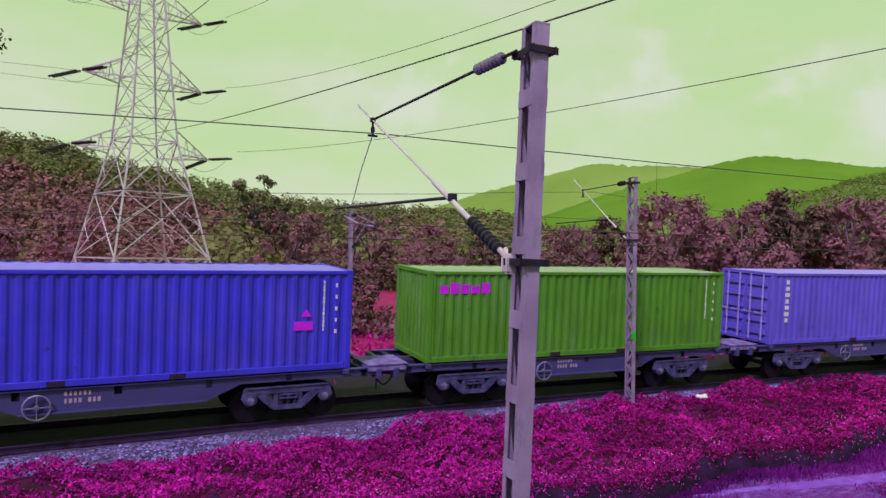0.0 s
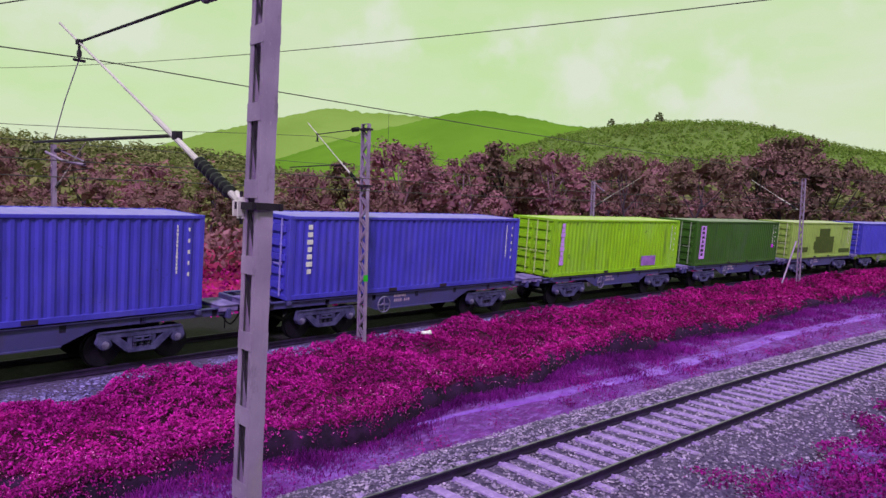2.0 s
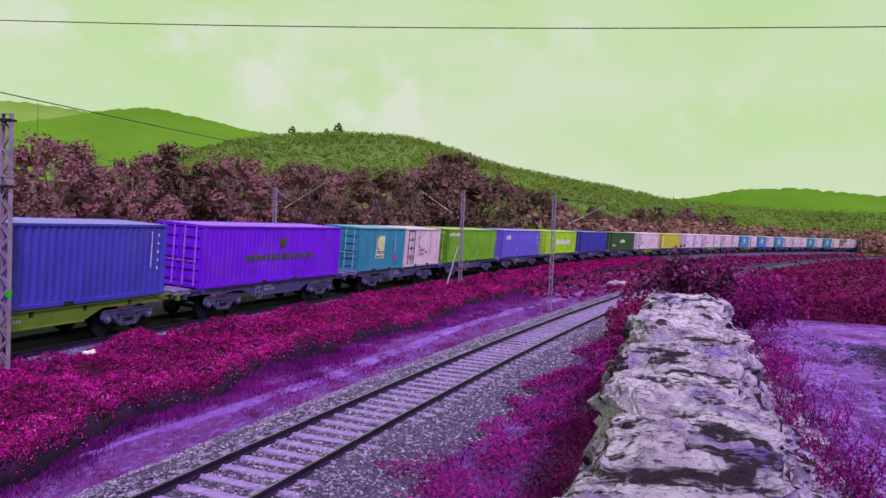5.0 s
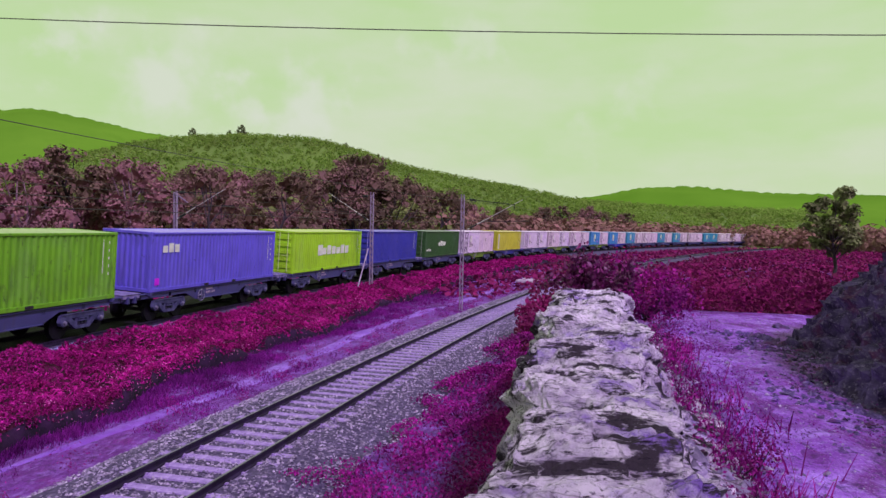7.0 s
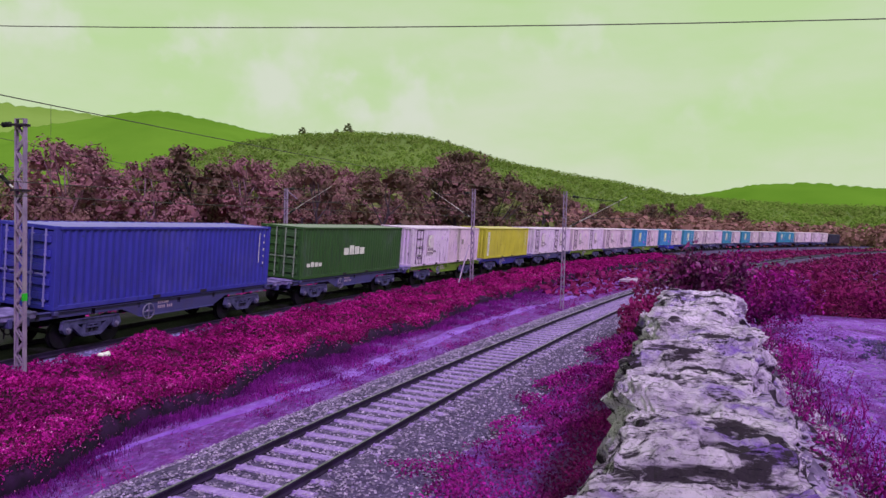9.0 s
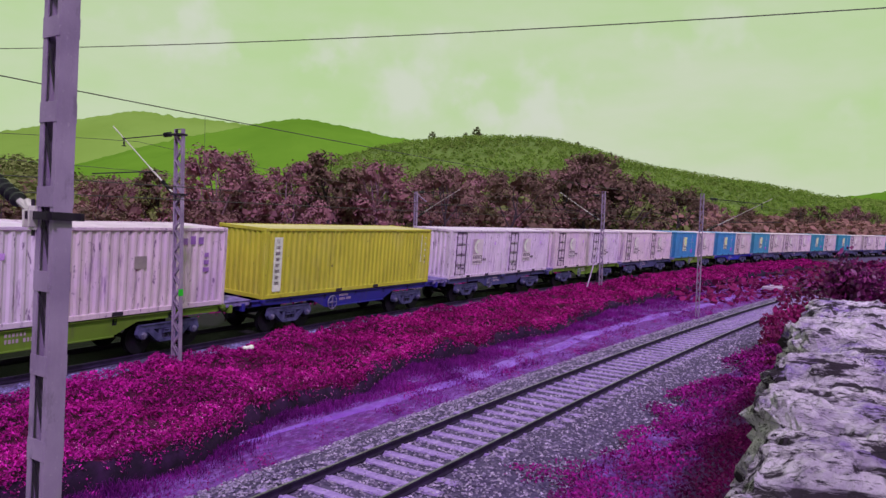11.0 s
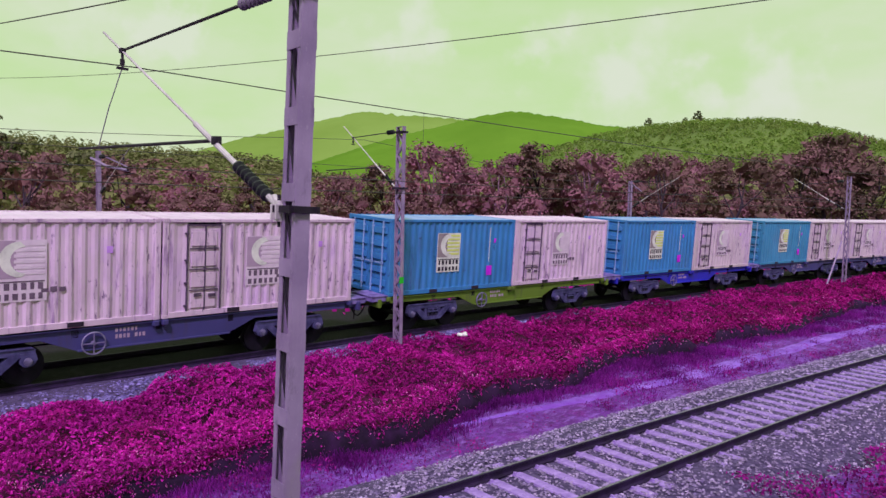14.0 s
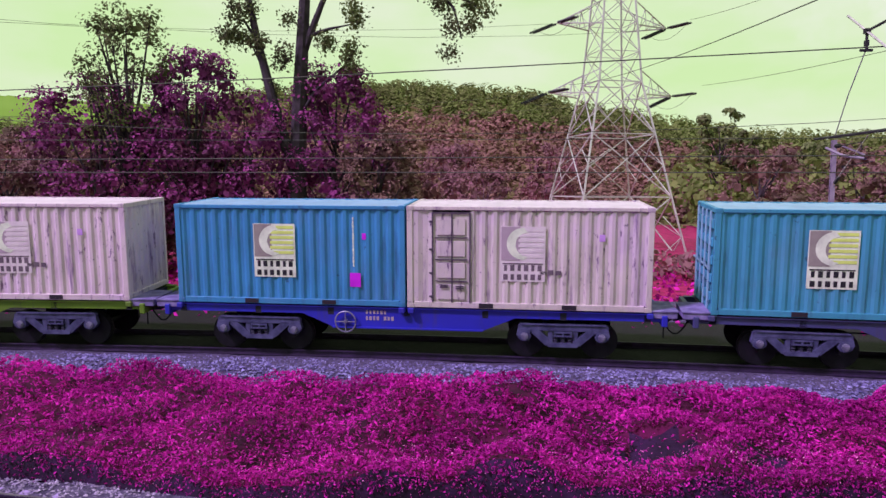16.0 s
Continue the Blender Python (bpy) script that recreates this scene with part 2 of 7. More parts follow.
def rock_material(name):
    """Pale lichen-covered layers, dark broken faces, thin cracks, violet moss."""
    m = bpy.data.materials.new(name)
    m.use_nodes = True
    nt = m.node_tree
    b = nt.nodes["Principled BSDF"]
    b.inputs["Roughness"].default_value = 0.95
    b.inputs["Specular IOR Level"].default_value = 0.15
    tc = nt.nodes.new("ShaderNodeTexCoord")

    def layer(scale, stretch, lo, hi, a, colour, distort=0.0, detail=8):
        mp = nt.nodes.new("ShaderNodeMapping")
        mp.inputs["Scale"].default_value = stretch
        mp.inputs["Rotation"].default_value = (0.12, 0.2, 0.35)
        n = nt.nodes.new("ShaderNodeTexNoise")
        n.inputs["Scale"].default_value, n.inputs["Detail"].default_value = scale, detail
        n.inputs["Roughness"].default_value, n.inputs["Distortion"].default_value = 0.68, distort
        r = nt.nodes.new("ShaderNodeMapRange")
        r.inputs["From Min"].default_value, r.inputs["From Max"].default_value = lo, hi
        x = nt.nodes.new("ShaderNodeMix")
        x.data_type = "RGBA"
        link(nt, tc.outputs["Object"], mp.inputs["Vector"])
        link(nt, mp.outputs["Vector"], n.inputs["Vector"])
        link(nt, n.outputs["Fac"], r.inputs["Value"])
        link(nt, r.outputs["Result"], x.inputs[0])
        if isinstance(a, tuple):
            x.inputs[6].default_value = (*a, 1)
        else:
            link(nt, a, x.inputs[6])
        x.inputs[7].default_value = (*colour, 1)
        return x.outputs[2], n.outputs["Fac"]

    c, _ = layer(2.2, (1, 1, 1.6), 0.42, 0.6, srgb(234, 220, 244), srgb(176, 158, 194))
    c, _ = layer(1.0, (1, 1, 2), 0.53, 0.64, c, srgb(136, 100, 196), 0.3)
    c, _ = layer(14.0, (1, 1, 1.8), 0.54, 0.66, c, srgb(120, 106, 134), 0.2)
    c, _ = layer(1.1, (1.7, 0.5, 3.4), 0.515, 0.56, c, srgb(62, 52, 66), 0.5)
    c, _ = layer(6.0, (2.2, 0.5, 3.0), 0.57, 0.63, c, srgb(38, 30, 44), 0.3)
    c, _ = layer(26.0, (1.4, 1, 1.6), 0.6, 0.7, c, srgb(90, 78, 98), 0.1)
    vo = nt.nodes.new("ShaderNodeTexVoronoi")
    vo.feature = "DISTANCE_TO_EDGE"
    vo.inputs["Scale"].default_value = 2.6
    mp = nt.nodes.new("ShaderNodeMapping")
    mp.inputs["Scale"].default_value = (1.6, 0.7, 2.0)
    link(nt, tc.outputs["Object"], mp.inputs["Vector"])
    link(nt, mp.outputs["Vector"], vo.inputs["Vector"])
    r = nt.nodes.new("ShaderNodeMapRange")
    r.inputs["From Min"].default_value, r.inputs["From Max"].default_value = 0.035, 0.01
    r.inputs["To Max"].default_value = 0.4
    link(nt, vo.outputs["Distance"], r.inputs["Value"])
    x = nt.nodes.new("ShaderNodeMix")
    x.data_type = "RGBA"
    link(nt, r.outputs["Result"], x.inputs[0])
    link(nt, c, x.inputs[6])
    x.inputs[7].default_value = (*srgb(46, 38, 50), 1)
    link(nt, x.outputs[2], b.inputs["Base Color"])
    n3 = nt.nodes.new("ShaderNodeTexNoise")
    n3.inputs["Scale"].default_value, n3.inputs["Detail"].default_value, n3.inputs["Roughness"].default_value = 11, 10, 0.75
    link(nt, tc.outputs["Object"], n3.inputs["Vector"])
    bp = nt.nodes.new("ShaderNodeBump")
    bp.inputs["Strength"].default_value, bp.inputs["Distance"].default_value = 1.0, 0.09
    link(nt, n3.outputs["Fac"], bp.inputs["Height"])
    link(nt, bp.outputs["Normal"], b.inputs["Normal"])
    return m


M["rock"] = rock_material("weathered_rock")
M["leaf_o"] = material("hill_top_foliage", srgb(128, 138, 84), srgb(116, 120, 76), 0.05, 0.95, 0, 0, 1, rnd=0.25, trans=0.35, spec=0.05)
# near-black for oil and for the train's shade, both put into the colour
M["bed_dark"] = material("oily_shadowed_bed", srgb(22, 20, 24), srgb(15, 14, 17), 3, 0.95, 0, 0.8, 20, srgb(70, 56, 80), 0.3, (2, 2, 2))
M["rock_dark"] = overlay(material("dark_rock", srgb(92, 70, 132), srgb(48, 34, 74), 2.2, 0.95, 0, 1.0, 14, srgb(128, 98, 176), 0.6, (1.5, 1.5, 3)),
                         ((3.0, (1, 1, 0.5), 0.52, 0.64, 0.75, (40, 26, 54)), (14.0, (1, 1, 1), 0.54, 0.66, 0.6, (150, 128, 180)), (1.2, (1, 1, 1), 0.54, 0.64, 0.6, (92, 26, 84))))
M["steel"] = material("galvanised_steel", srgb(160, 142, 172), srgb(136, 118, 150), 2.5, 0.6, 0.25, 0.05, 50, srgb(112, 96, 120), 0.35, (2, 2, 0.4))
overlay(M["steel"], ((1.4, (1, 1, 0.25), 0.54, 0.68, 0.4, (156, 164, 122)), (9.0, (1, 1, 0.4), 0.57, 0.67, 0.45, (98, 86, 106)), (30.0, (1, 1, 0.6), 0.6, 0.7, 0.4, (190, 180, 196))))
M["steel_dark"] = material("dark_fitting", srgb(52, 44, 58), srgb(36, 30, 40), 6, 0.6, 0.3, 0.05, 50)
M["lattice"] = material("tower_steel", srgb(206, 204, 204), srgb(176, 174, 174), 0.5, 0.6, 0.3, 0, 50)
M["tube"] = material("pale_tube_steel", srgb(204, 200, 196), srgb(176, 172, 170), 4, 0.5, 0.2, 0.03, 50)
M["porcelain"] = material("grey_porcelain", srgb(112, 104, 118), srgb(90, 84, 96), 8, 0.35, 0, 0.02, 50)
M["porcelain_dark"] = material("dark_porcelain", srgb(40, 42, 44), srgb(28, 30, 32), 8, 0.3, 0, 0.02, 50)
M["wire"] = material("overhead_wire", srgb(84, 84, 78), srgb(72, 72, 66), 8, 0.6, 0.4, 0, 50)
M["wire_pale"] = material("line_conductor", srgb(112, 122, 96), srgb(100, 108, 88), 8, 0.6, 0.4, 0, 50)
M["bark"] = material("tree_bark", srgb(66, 56, 66), srgb(46, 38, 46), 3, 0.95, 0, 0.6, 12)
M["bark_pale"] = material("pale_bark", srgb(150, 116, 136), srgb(110, 84, 100), 2, 0.95, 0, 0.4, 12)
M["leaf_a"] = material("brown_magenta_foliage", srgb(138, 102, 102), srgb(102, 76, 76), 0.35, 0.85, 0, 0, 1, rnd=0.22, trans=0.16)
M["leaf_b"] = material("pink_brown_foliage", srgb(154, 106, 116), srgb(116, 82, 92), 0.35, 0.85, 0, 0, 1, rnd=0.22, trans=0.16)
M["leaf_c"] = material("dark_foliage", srgb(120, 92, 86), srgb(88, 74, 62), 0.35, 0.85, 0, 0, 1, rnd=0.22, trans=0.16)
M["leaf_d"] = material("purple_foliage", srgb(146, 56, 128), srgb(92, 50, 78), 0.5, 0.85, 0, 0, 1, rnd=0.5, trans=0.2)
M["leaf_k"] = material("dark_olive_foliage", srgb(98, 108, 62), srgb(76, 72, 56), 0.3, 0.85, 0, 0, 1, rnd=0.4, trans=0.25)
M["leaf_p"] = material("dark_purple_leaf", srgb(132, 36, 112), srgb(70, 18, 66), 3, 0.5, 0, 0, 1, rnd=0.5, trans=0.15, spec=0.5)
M["leaf_g"] = material("olive_foliage", srgb(120, 128, 84), srgb(92, 96, 64), 0.4, 0.85, 0, 0, 1, rnd=0.45, trans=0.2)
M["leaf_f"] = material("far_wood_foliage", srgb(152, 112, 110), srgb(128, 100, 92), 0.05, 0.95, 0, 0, 1, rnd=0.28, trans=0.25, spec=0.05)
M["hill_a"] = material("near_hill_wood", srgb(108, 104, 62), srgb(120, 86, 76), 0.035, 1.0, 0, 0.9, 0.7, srgb(66, 78, 34), 0.5, (0.03, 0.03, 0.03))
M["hill_b"] = material("far_hill", srgb(98, 138, 44), srgb(84, 124, 36), 0.008, 1.0, 0, 0.5, 0.08, srgb(84, 124, 36), 0.6, (0.012, 0.012, 0.012), spec=0.0)
# paler than hill_b: distance haze is mixed into the base colour
M["hill_pale"] = material("haze_tinted_far_hill", srgb(122, 152, 72), srgb(112, 142, 62), 0.006, 1.0, 0, 0.4, 0.08, srgb(104, 136, 58), 0.5, (0.01, 0.01, 0.01), spec=0.0)
M["hill_c"] = material("wooded_hill", srgb(96, 120, 52), srgb(86, 108, 46), 0.03, 1.0, 0, 0.9, 0.5, srgb(78, 110, 36), 0.6, (0.05, 0.05, 0.05))
M["leaf_h"] = material("hill_tree_foliage", srgb(134, 160, 78), srgb(118, 142, 68), 0.03, 1.0, 0, 0, 1, srgb(120, 112, 78), 0.6, (0.012, 0.012, 0.012), rnd=0.12, trans=0.5, spec=0.0)
M["concrete"] = material("pale_concrete", srgb(196, 176, 206), srgb(160, 140, 175), 3, 0.9, 0, 0.2, 30)
M["under"] = material("wagon_steel_dark", srgb(50, 46, 74), srgb(34, 32, 50), 3, 0.7, 0.2, 0.1, 30, srgb(90, 76, 110), 0.4, (1, 1, 1))
M["bogie"] = material("bogie_steel", srgb(88, 86, 130), srgb(56, 54, 94), 4, 0.7, 0.2, 0.15, 30, srgb(50, 44, 66), 0.5, (3, 3, 3))
M["wheel"] = material("wheel_steel", srgb(28, 24, 36), srgb(18, 16, 24), 5, 0.6, 0.4, 0.1, 30)
# pale lilac base paints in the sky light on the deck ends
M["deck_skylit"] = material("skylit_deck_steel", srgb(134, 120, 178), srgb(96, 84, 138), 4, 0.8, 0, 0.2, 30, srgb(80, 66, 112), 0.5, (3, 3, 3))
M["cap"] = material("axle_cap", srgb(140, 134, 166), srgb(98, 92, 126), 5, 0.5, 0.3, 0.1, 30)
M["white"] = material("white_marking", srgb(222, 226, 214), srgb(196, 200, 190), 3, 0.7, 0, 0.02, 30, srgb(150, 140, 150), 0.3, (3, 3, 3))
M["black"] = material("black_marking", srgb(30, 28, 40), srgb(40, 36, 48), 3, 0.7, 0, 0.02, 30)
M["mag"] = material("magenta_marking", srgb(205, 30, 225), srgb(180, 20, 205), 3, 0.7, 0, 0.02, 30)
M["logo_y"] = material("pale_lime_marking", srgb(208, 222, 120), srgb(190, 204, 110), 3, 0.7, 0, 0.02, 30)
M["logo_g"] = material("grey_marking", srgb(150, 140, 140), srgb(130, 120, 124), 3, 0.7, 0, 0.02, 30)
M["lilac"] = material("lilac_marking", srgb(200, 150, 230), srgb(180, 130, 214), 3, 0.7, 0, 0.02, 30)
M["lilac_d"] = material("dull_lilac_marking", srgb(158, 110, 190), srgb(130, 90, 160), 3, 0.7, 0, 0.02, 30)
M["camo"] = material("dark_olive_patch", srgb(66, 84, 28), srgb(58, 74, 26), 3, 0.7, 0, 0.02, 30)
M["lock"] = material("door_bar_steel", srgb(176, 174, 182), srgb(140, 136, 150), 6, 0.5, 0.2, 0.05, 30)
M["door_trim"] = material("grey_door_trim", srgb(92, 76, 100), srgb(70, 58, 78), 6, 0.8, 0, 0.05, 30)
M["seal"] = material("dark_seal", srgb(44, 34, 50), srgb(34, 28, 40), 6, 0.8, 0, 0.05, 30)


# ---- mesh helpers ----
class Geo:
    """Collects vertices and faces of one mesh."""

    def __init__(self):
        self.v, self.f = [], []

    def add(self, vs, fs):
        n = len(self.v)
        self.v += [tuple(p) for p in vs]
        self.f += [tuple(i + n for i in q) for q in fs]
        return self

    def box(self, c, s, rot=None, bevel=0.0):
        hx, hy, hz = s[0] / 2, s[1] / 2, s[2] / 2
        if bevel:
            b = min(bevel, hx * 0.9, hy * 0.9, hz * 0.9)
            vs = []
            for z, k in ((-hz, b), (-hz + b, 0), (hz - b, 0), (hz, b)):
                ex, ey = hx - k, hy - k
                vs += [(-ex + b, -ey, z), (ex - b, -ey, z), (ex, -ey + b, z), (ex, ey - b, z), (ex - b, ey, z), (-ex + b, ey, z), (-ex, ey - b, z), (-ex, -ey + b, z)]
            fs = [tuple(range(7, -1, -1)), tuple(range(24, 32))]
            for r in range(3):
                fs += [(r * 8 + i, r * 8 + (i + 1) % 8, r * 8 + 8 + (i + 1) % 8, r * 8 + 8 + i) for i in range(8)]
        else:
            vs = [(x, y, z) for z in (-hz, hz) for x, y in ((-hx, -hy), (hx, -hy), (hx, hy), (-hx, hy))]
            fs = [(3, 2, 1, 0), (4, 5, 6, 7), (0, 1, 5, 4), (1, 2, 6, 5), (2, 3, 7, 6), (3, 0, 4, 7)]
        c = Vector(c)
        return self.add([(rot @ Vector(p) if rot else Vector(p)) + c for p in vs], fs)

    def bar(self, a, b, w, h=None):
        """A square bar from a to b."""
        a, b = Vector(a), Vector(b)
        d = b - a
        rot = d.to_track_quat("X", "Z").to_matrix()
        return self.box((a + b) / 2, (d.length, w, h or w), rot)

    def rod(self, a, b, r0, r1=None, n=8):
        a, b = Vector(a), Vector(b)
        d = b - a
        rot = d.to_track_quat("Z", "Y").to_matrix()
        r1 = r0 if r1 is None else r1
        ring = [(math.cos(i * math.tau / n), math.sin(i * math.tau / n)) for i in range(n)]
        vs = [a + rot @ Vector((x * r0, y * r0, 0)) for x, y in ring] + [b + rot @ Vector((x * r1, y * r1, 0)) for x, y in ring]
        fs = [(i, (i + 1) % n, n + (i + 1) % n, n + i) for i in range(n)] + [tuple(range(n - 1, -1, -1)), tuple(range(n, 2 * n))]
        return self.add(vs, fs)

    def poly(self, pts, r, n=5):
        """One continuous tube along the points."""
        pts = [Vector(p) for p in pts]
        vs, fs = [], []
        for i, p in enumerate(pts):
            d = pts[min(i + 1, len(pts) - 1)] - pts[max(i - 1, 0)]
            q = d.normalized().cross(Vector((0, 0, 1)))
            q = q.normalized() if q.length > 1e-4 else Vector((1, 0, 0))
            w = q.cross(d.normalized())
            vs += [p + q * (r * math.cos(k * math.tau / n)) + w * (r * math.sin(k * math.tau / n)) for k in range(n)]
        for i in range(len(pts) - 1):
            fs += [(i * n + k, i * n + (k + 1) % n, i * n + n + (k + 1) % n, i * n + n + k) for k in range(n)]
        return self.add(vs, fs)

    def lathe(self, a, b, rings, n=10):
        """One turned body from a to b: rings of (share of the length, radius)."""
        a, b = Vector(a), Vector(b)
        rot = (b - a).to_track_quat("Z", "Y").to_matrix()
        vs, fs = [], []
        for t, r in rings:
            c = a.lerp(b, t)
            vs += [c + rot @ Vector((r * math.cos(k * math.tau / n), r * math.sin(k * math.tau / n), 0)) for k in range(n)]
        for i in range(len(rings) - 1):
            fs += [(i * n + k, i * n + (k + 1) % n, i * n + n + (k + 1) % n, i * n + n + k) for k in range(n)]
        fs += [tuple(range(n - 1, -1, -1)), tuple(range((len(rings) - 1) * n, len(rings) * n))]
        return self.add(vs, fs)

    def prism(self, outline, z0, z1):
        """An outline in x, y, drawn up from z0 to z1."""
        n = len(outline)
        vs = [(x, y, z0) for x, y in outline] + [(x, y, z1) for x, y in outline]
        return self.add(vs, [tuple(range(n - 1, -1, -1)), tuple(range(n, 2 * n))] + [(i, (i + 1) % n, (i + 1) % n + n, i + n) for i in range(n)])

    def plate(self, outline, y0, y1):
        """An outline in x, z, extruded from y0 to y1."""
        n = len(outline)
        vs = [(x, y0, z) for x, z in outline] + [(x, y1, z) for x, z in outline]
        return self.add(vs, [tuple(range(n)), tuple(range(2 * n - 1, n - 1, -1))] + [(i + n, (i + 1) % n + n, (i + 1) % n, i) for i in range(n)])

    def mesh(self, name, mat, smooth=False):
        me = bpy.data.meshes.new(name)
        me.from_pydata(self.v, [], self.f)
        if mat:
            me.materials.append(mat)
        if smooth:
            me.polygons.foreach_set("use_smooth", [True] * len(me.polygons))
        me.update()
        return me


def part(name, geo, mat, parent=None, label="", smooth=False, loc=None, override=None):
    """Links a Geo or a ready mesh as one object, under a thing or a part."""
    me = geo.mesh(name, mat, smooth) if isinstance(geo, Geo) else geo
    ob = new(name, me)
    if parent:
        ob.parent = parent
    if loc is not None:
        ob.location = loc
    if override:
        ob.material_slots[0].link = "OBJECT"
        ob.material_slots[0].material = override
    return tagged(ob, label)


def quads(name, verts, mat, label, category, kind="stuff", parent=None):
    """One object of many loose quads; verts is an array of n x 4 x 3."""
    n = len(verts)
    me = bpy.data.meshes.new(name)
    me.vertices.add(n * 4)
    me.vertices.foreach_set("co", np.ascontiguousarray(verts, dtype=np.float32).ravel())
    me.loops.add(n * 4)
    me.loops.foreach_set("vertex_index", np.arange(n * 4, dtype=np.int32))
    me.polygons.add(n)
    me.polygons.foreach_set("loop_start", np.arange(0, n * 4, 4, dtype=np.int32))
    me.update(calc_edges=True)
    me.materials.append(mat)
    if parent is None and not label:
        return me
    ob = new(name, me)
    if parent:
        ob.parent = parent
    return tagged(ob, label, category, kind=kind)


def leaves(centres, size, rng, spread=1.0, aspect=0.55, up=0.4, out=None):
    """Leaf quads (diamond-shaped) at the centres, turned at random, on average facing up, or out of their clump."""
    n = len(centres)
    nrm = rng.normal(size=(n, 3)) * spread + np.array([0, 0, up])
    if out is not None:
        nrm = nrm + out
    nrm /= np.linalg.norm(nrm, axis=1)[:, None]
    t = np.cross(nrm, rng.normal(size=(n, 3)))
    t /= np.linalg.norm(t, axis=1)[:, None] + 1e-9
    b = np.cross(nrm, t)
    s = (size * rng.uniform(0.6, 1.3, n))[:, None]
    c = centres
    return np.stack([c - t * s, c - b * s * aspect + nrm * s * 0.15, c + t * s, c + b * s * aspect + nrm * s * 0.15], 1)


RNG = np.random.default_rng(7)

# ---- track lines ----
RAIL_Z = -0.32          # far rail head
NEAR_Z = -0.74          # near rail head
KAPPA_S = [-400, -60, 0, 40, 80, 120, 180, 260, 620]
KAPPA = [0.0, -0.0030, -0.0057, -0.0014, -0.0029, -0.0021, -0.0019, -0.0024, -0.0020]
S_AXIS = np.arange(-400, 621, 1.0)
_k = np.interp(S_AXIS, KAPPA_S, KAPPA)
_th = np.cumsum(_k)
_th += -0.0611 - np.interp(0, S_AXIS, _th)
_x, _y = np.cumsum(np.cos(_th)), np.cumsum(np.sin(_th))
_x -= _x[400]
_y += 18.66 - _y[400]


def far_track(s, u=0.0):
    """Point of the far line at arc length s, u metres to the far side of its centre, and its heading."""
    x, y, th = np.interp(s, S_AXIS, _x), np.interp(s, S_AXIS, _y), np.interp(s, S_AXIS, _th)
    return x - u * np.sin(th), y + u * np.cos(th), th


_NX = np.arange(-60, 301, 0.5)
_ny = np.where(_NX < 40, 8.07 - 0.1722 * _NX - 0.00179 * _NX ** 2 + 6.9e-6 * _NX ** 3, 0)
_y40, _m40 = 8.07 - 6.888 - 2.864 + 0.4416, -0.1722 - 0.1432 + 0.0331
_ny = np.where(_NX >= 40, _y40 + _m40 * (_NX - 40) - 0.00117 * (_NX - 40) ** 2, _ny)
_ns = np.concatenate([[0], np.cumsum(np.hypot(np.diff(_NX), np.diff(_ny)))])
_ns -= np.interp(0, _NX, _ns)
_nth = np.arctan2(np.gradient(_ny), np.gradient(_NX))


def near_track(s, u=0.0):
    x, y, th = np.interp(s, _ns, _NX), np.interp(s, _ns, _ny), np.interp(s, _ns, _nth)
    return x - u * np.sin(th), y + u * np.cos(th), th


def sweep(name, line, stations, profile, mat, label="", category="", closed=False, jitter=0.0, kind="structure", parent=None, smooth=False):
    """Sweeps a profile of (u, z) along a line."""
    g = Geo()
    m = len(profile)
    for s in stations:
        for u, z in profile:
            j = jitter * noise.noise((s * 0.7, u * 1.7, z)) if jitter else 0
            x, y, _ = line(s, u + j)
            g.v.append((x, y, z + j * 0.5))
    for i in range(len(stations) - 1):
        for k in range(m if closed else m - 1):
            a, b = i * m + k, i * m + (k + 1) % m
            g.f.append((b, a, a + m, b + m))
    ob = part(name, g, mat, parent, smooth=smooth)
    return tagged(ob, label, category, kind=kind) if label else ob


def rail_profile(u, z):
    return [(u - 0.068, z - 0.16), (u + 0.068, z - 0.16), (u + 0.068, z - 0.145), (u + 0.012, z - 0.12), (u + 0.012, z - 0.05),
            (u + 0.035, z - 0.035), (u + 0.035, z - 0.006), (u + 0.026, z), (u - 0.026, z), (u - 0.035, z - 0.006), (u - 0.035, z - 0.035),
            (u - 0.012, z - 0.05), (u - 0.012, z - 0.12), (u - 0.068, z - 0.145)]


def stations(a, fine_from, fine_to, b, fine, coarse):
    out = list(np.arange(a, fine_from, coarse)) + list(np.arange(fine_from, fine_to, fine)) + list(np.arange(fine_to, b + 0.1, coarse))
    return out


# ---- ground: one sheet to the horizon ----
WALL_DIR = np.array([0.988, -0.155])
WALL_N = np.array([-0.155, -0.988])       # to the road side


def smooth01(t):
    t = np.clip(t, 0, 1)
    return t * t * (3 - 2 * t)


def ground_z(x, y):
    """Height of the ground sheet."""
    v = x * WALL_N[0] + y * WALL_N[1]
    a = x * WALL_DIR[0] + y * WALL_DIR[1]
    road = smooth01((v - 0.2) / 2.2) * (1 - smooth01((a - 27) / 16)) * smooth01((a + 60) / 30)
    z = -1.22 + 2.25 * road
    z += 0.05 * np.sin(x * 0.9) * np.sin(y * 0.7)
    return z


g = Geo()
rings = [0.0] + [0.6 * 1.055 ** i for i in range(160)]
rings = [r for r in rings if r < 3000] + [3500]
NA = 180
for r in rings:
    for k in range(NA):
        t = k * math.tau / NA
        x, y = r * math.cos(t), r * math.sin(t)
        g.v.append((x, y, float(ground_z(x, y)) + (0.04 * noise.noise((x * 0.8, y * 0.8, 0)) if r < 80 else 0)))
for i in range(len(rings) - 1):
    for k in range(NA):
        a, b = i * NA + k, i * NA + (k + 1) % NA
        g.f.append((a, a + NA, b + NA, b))
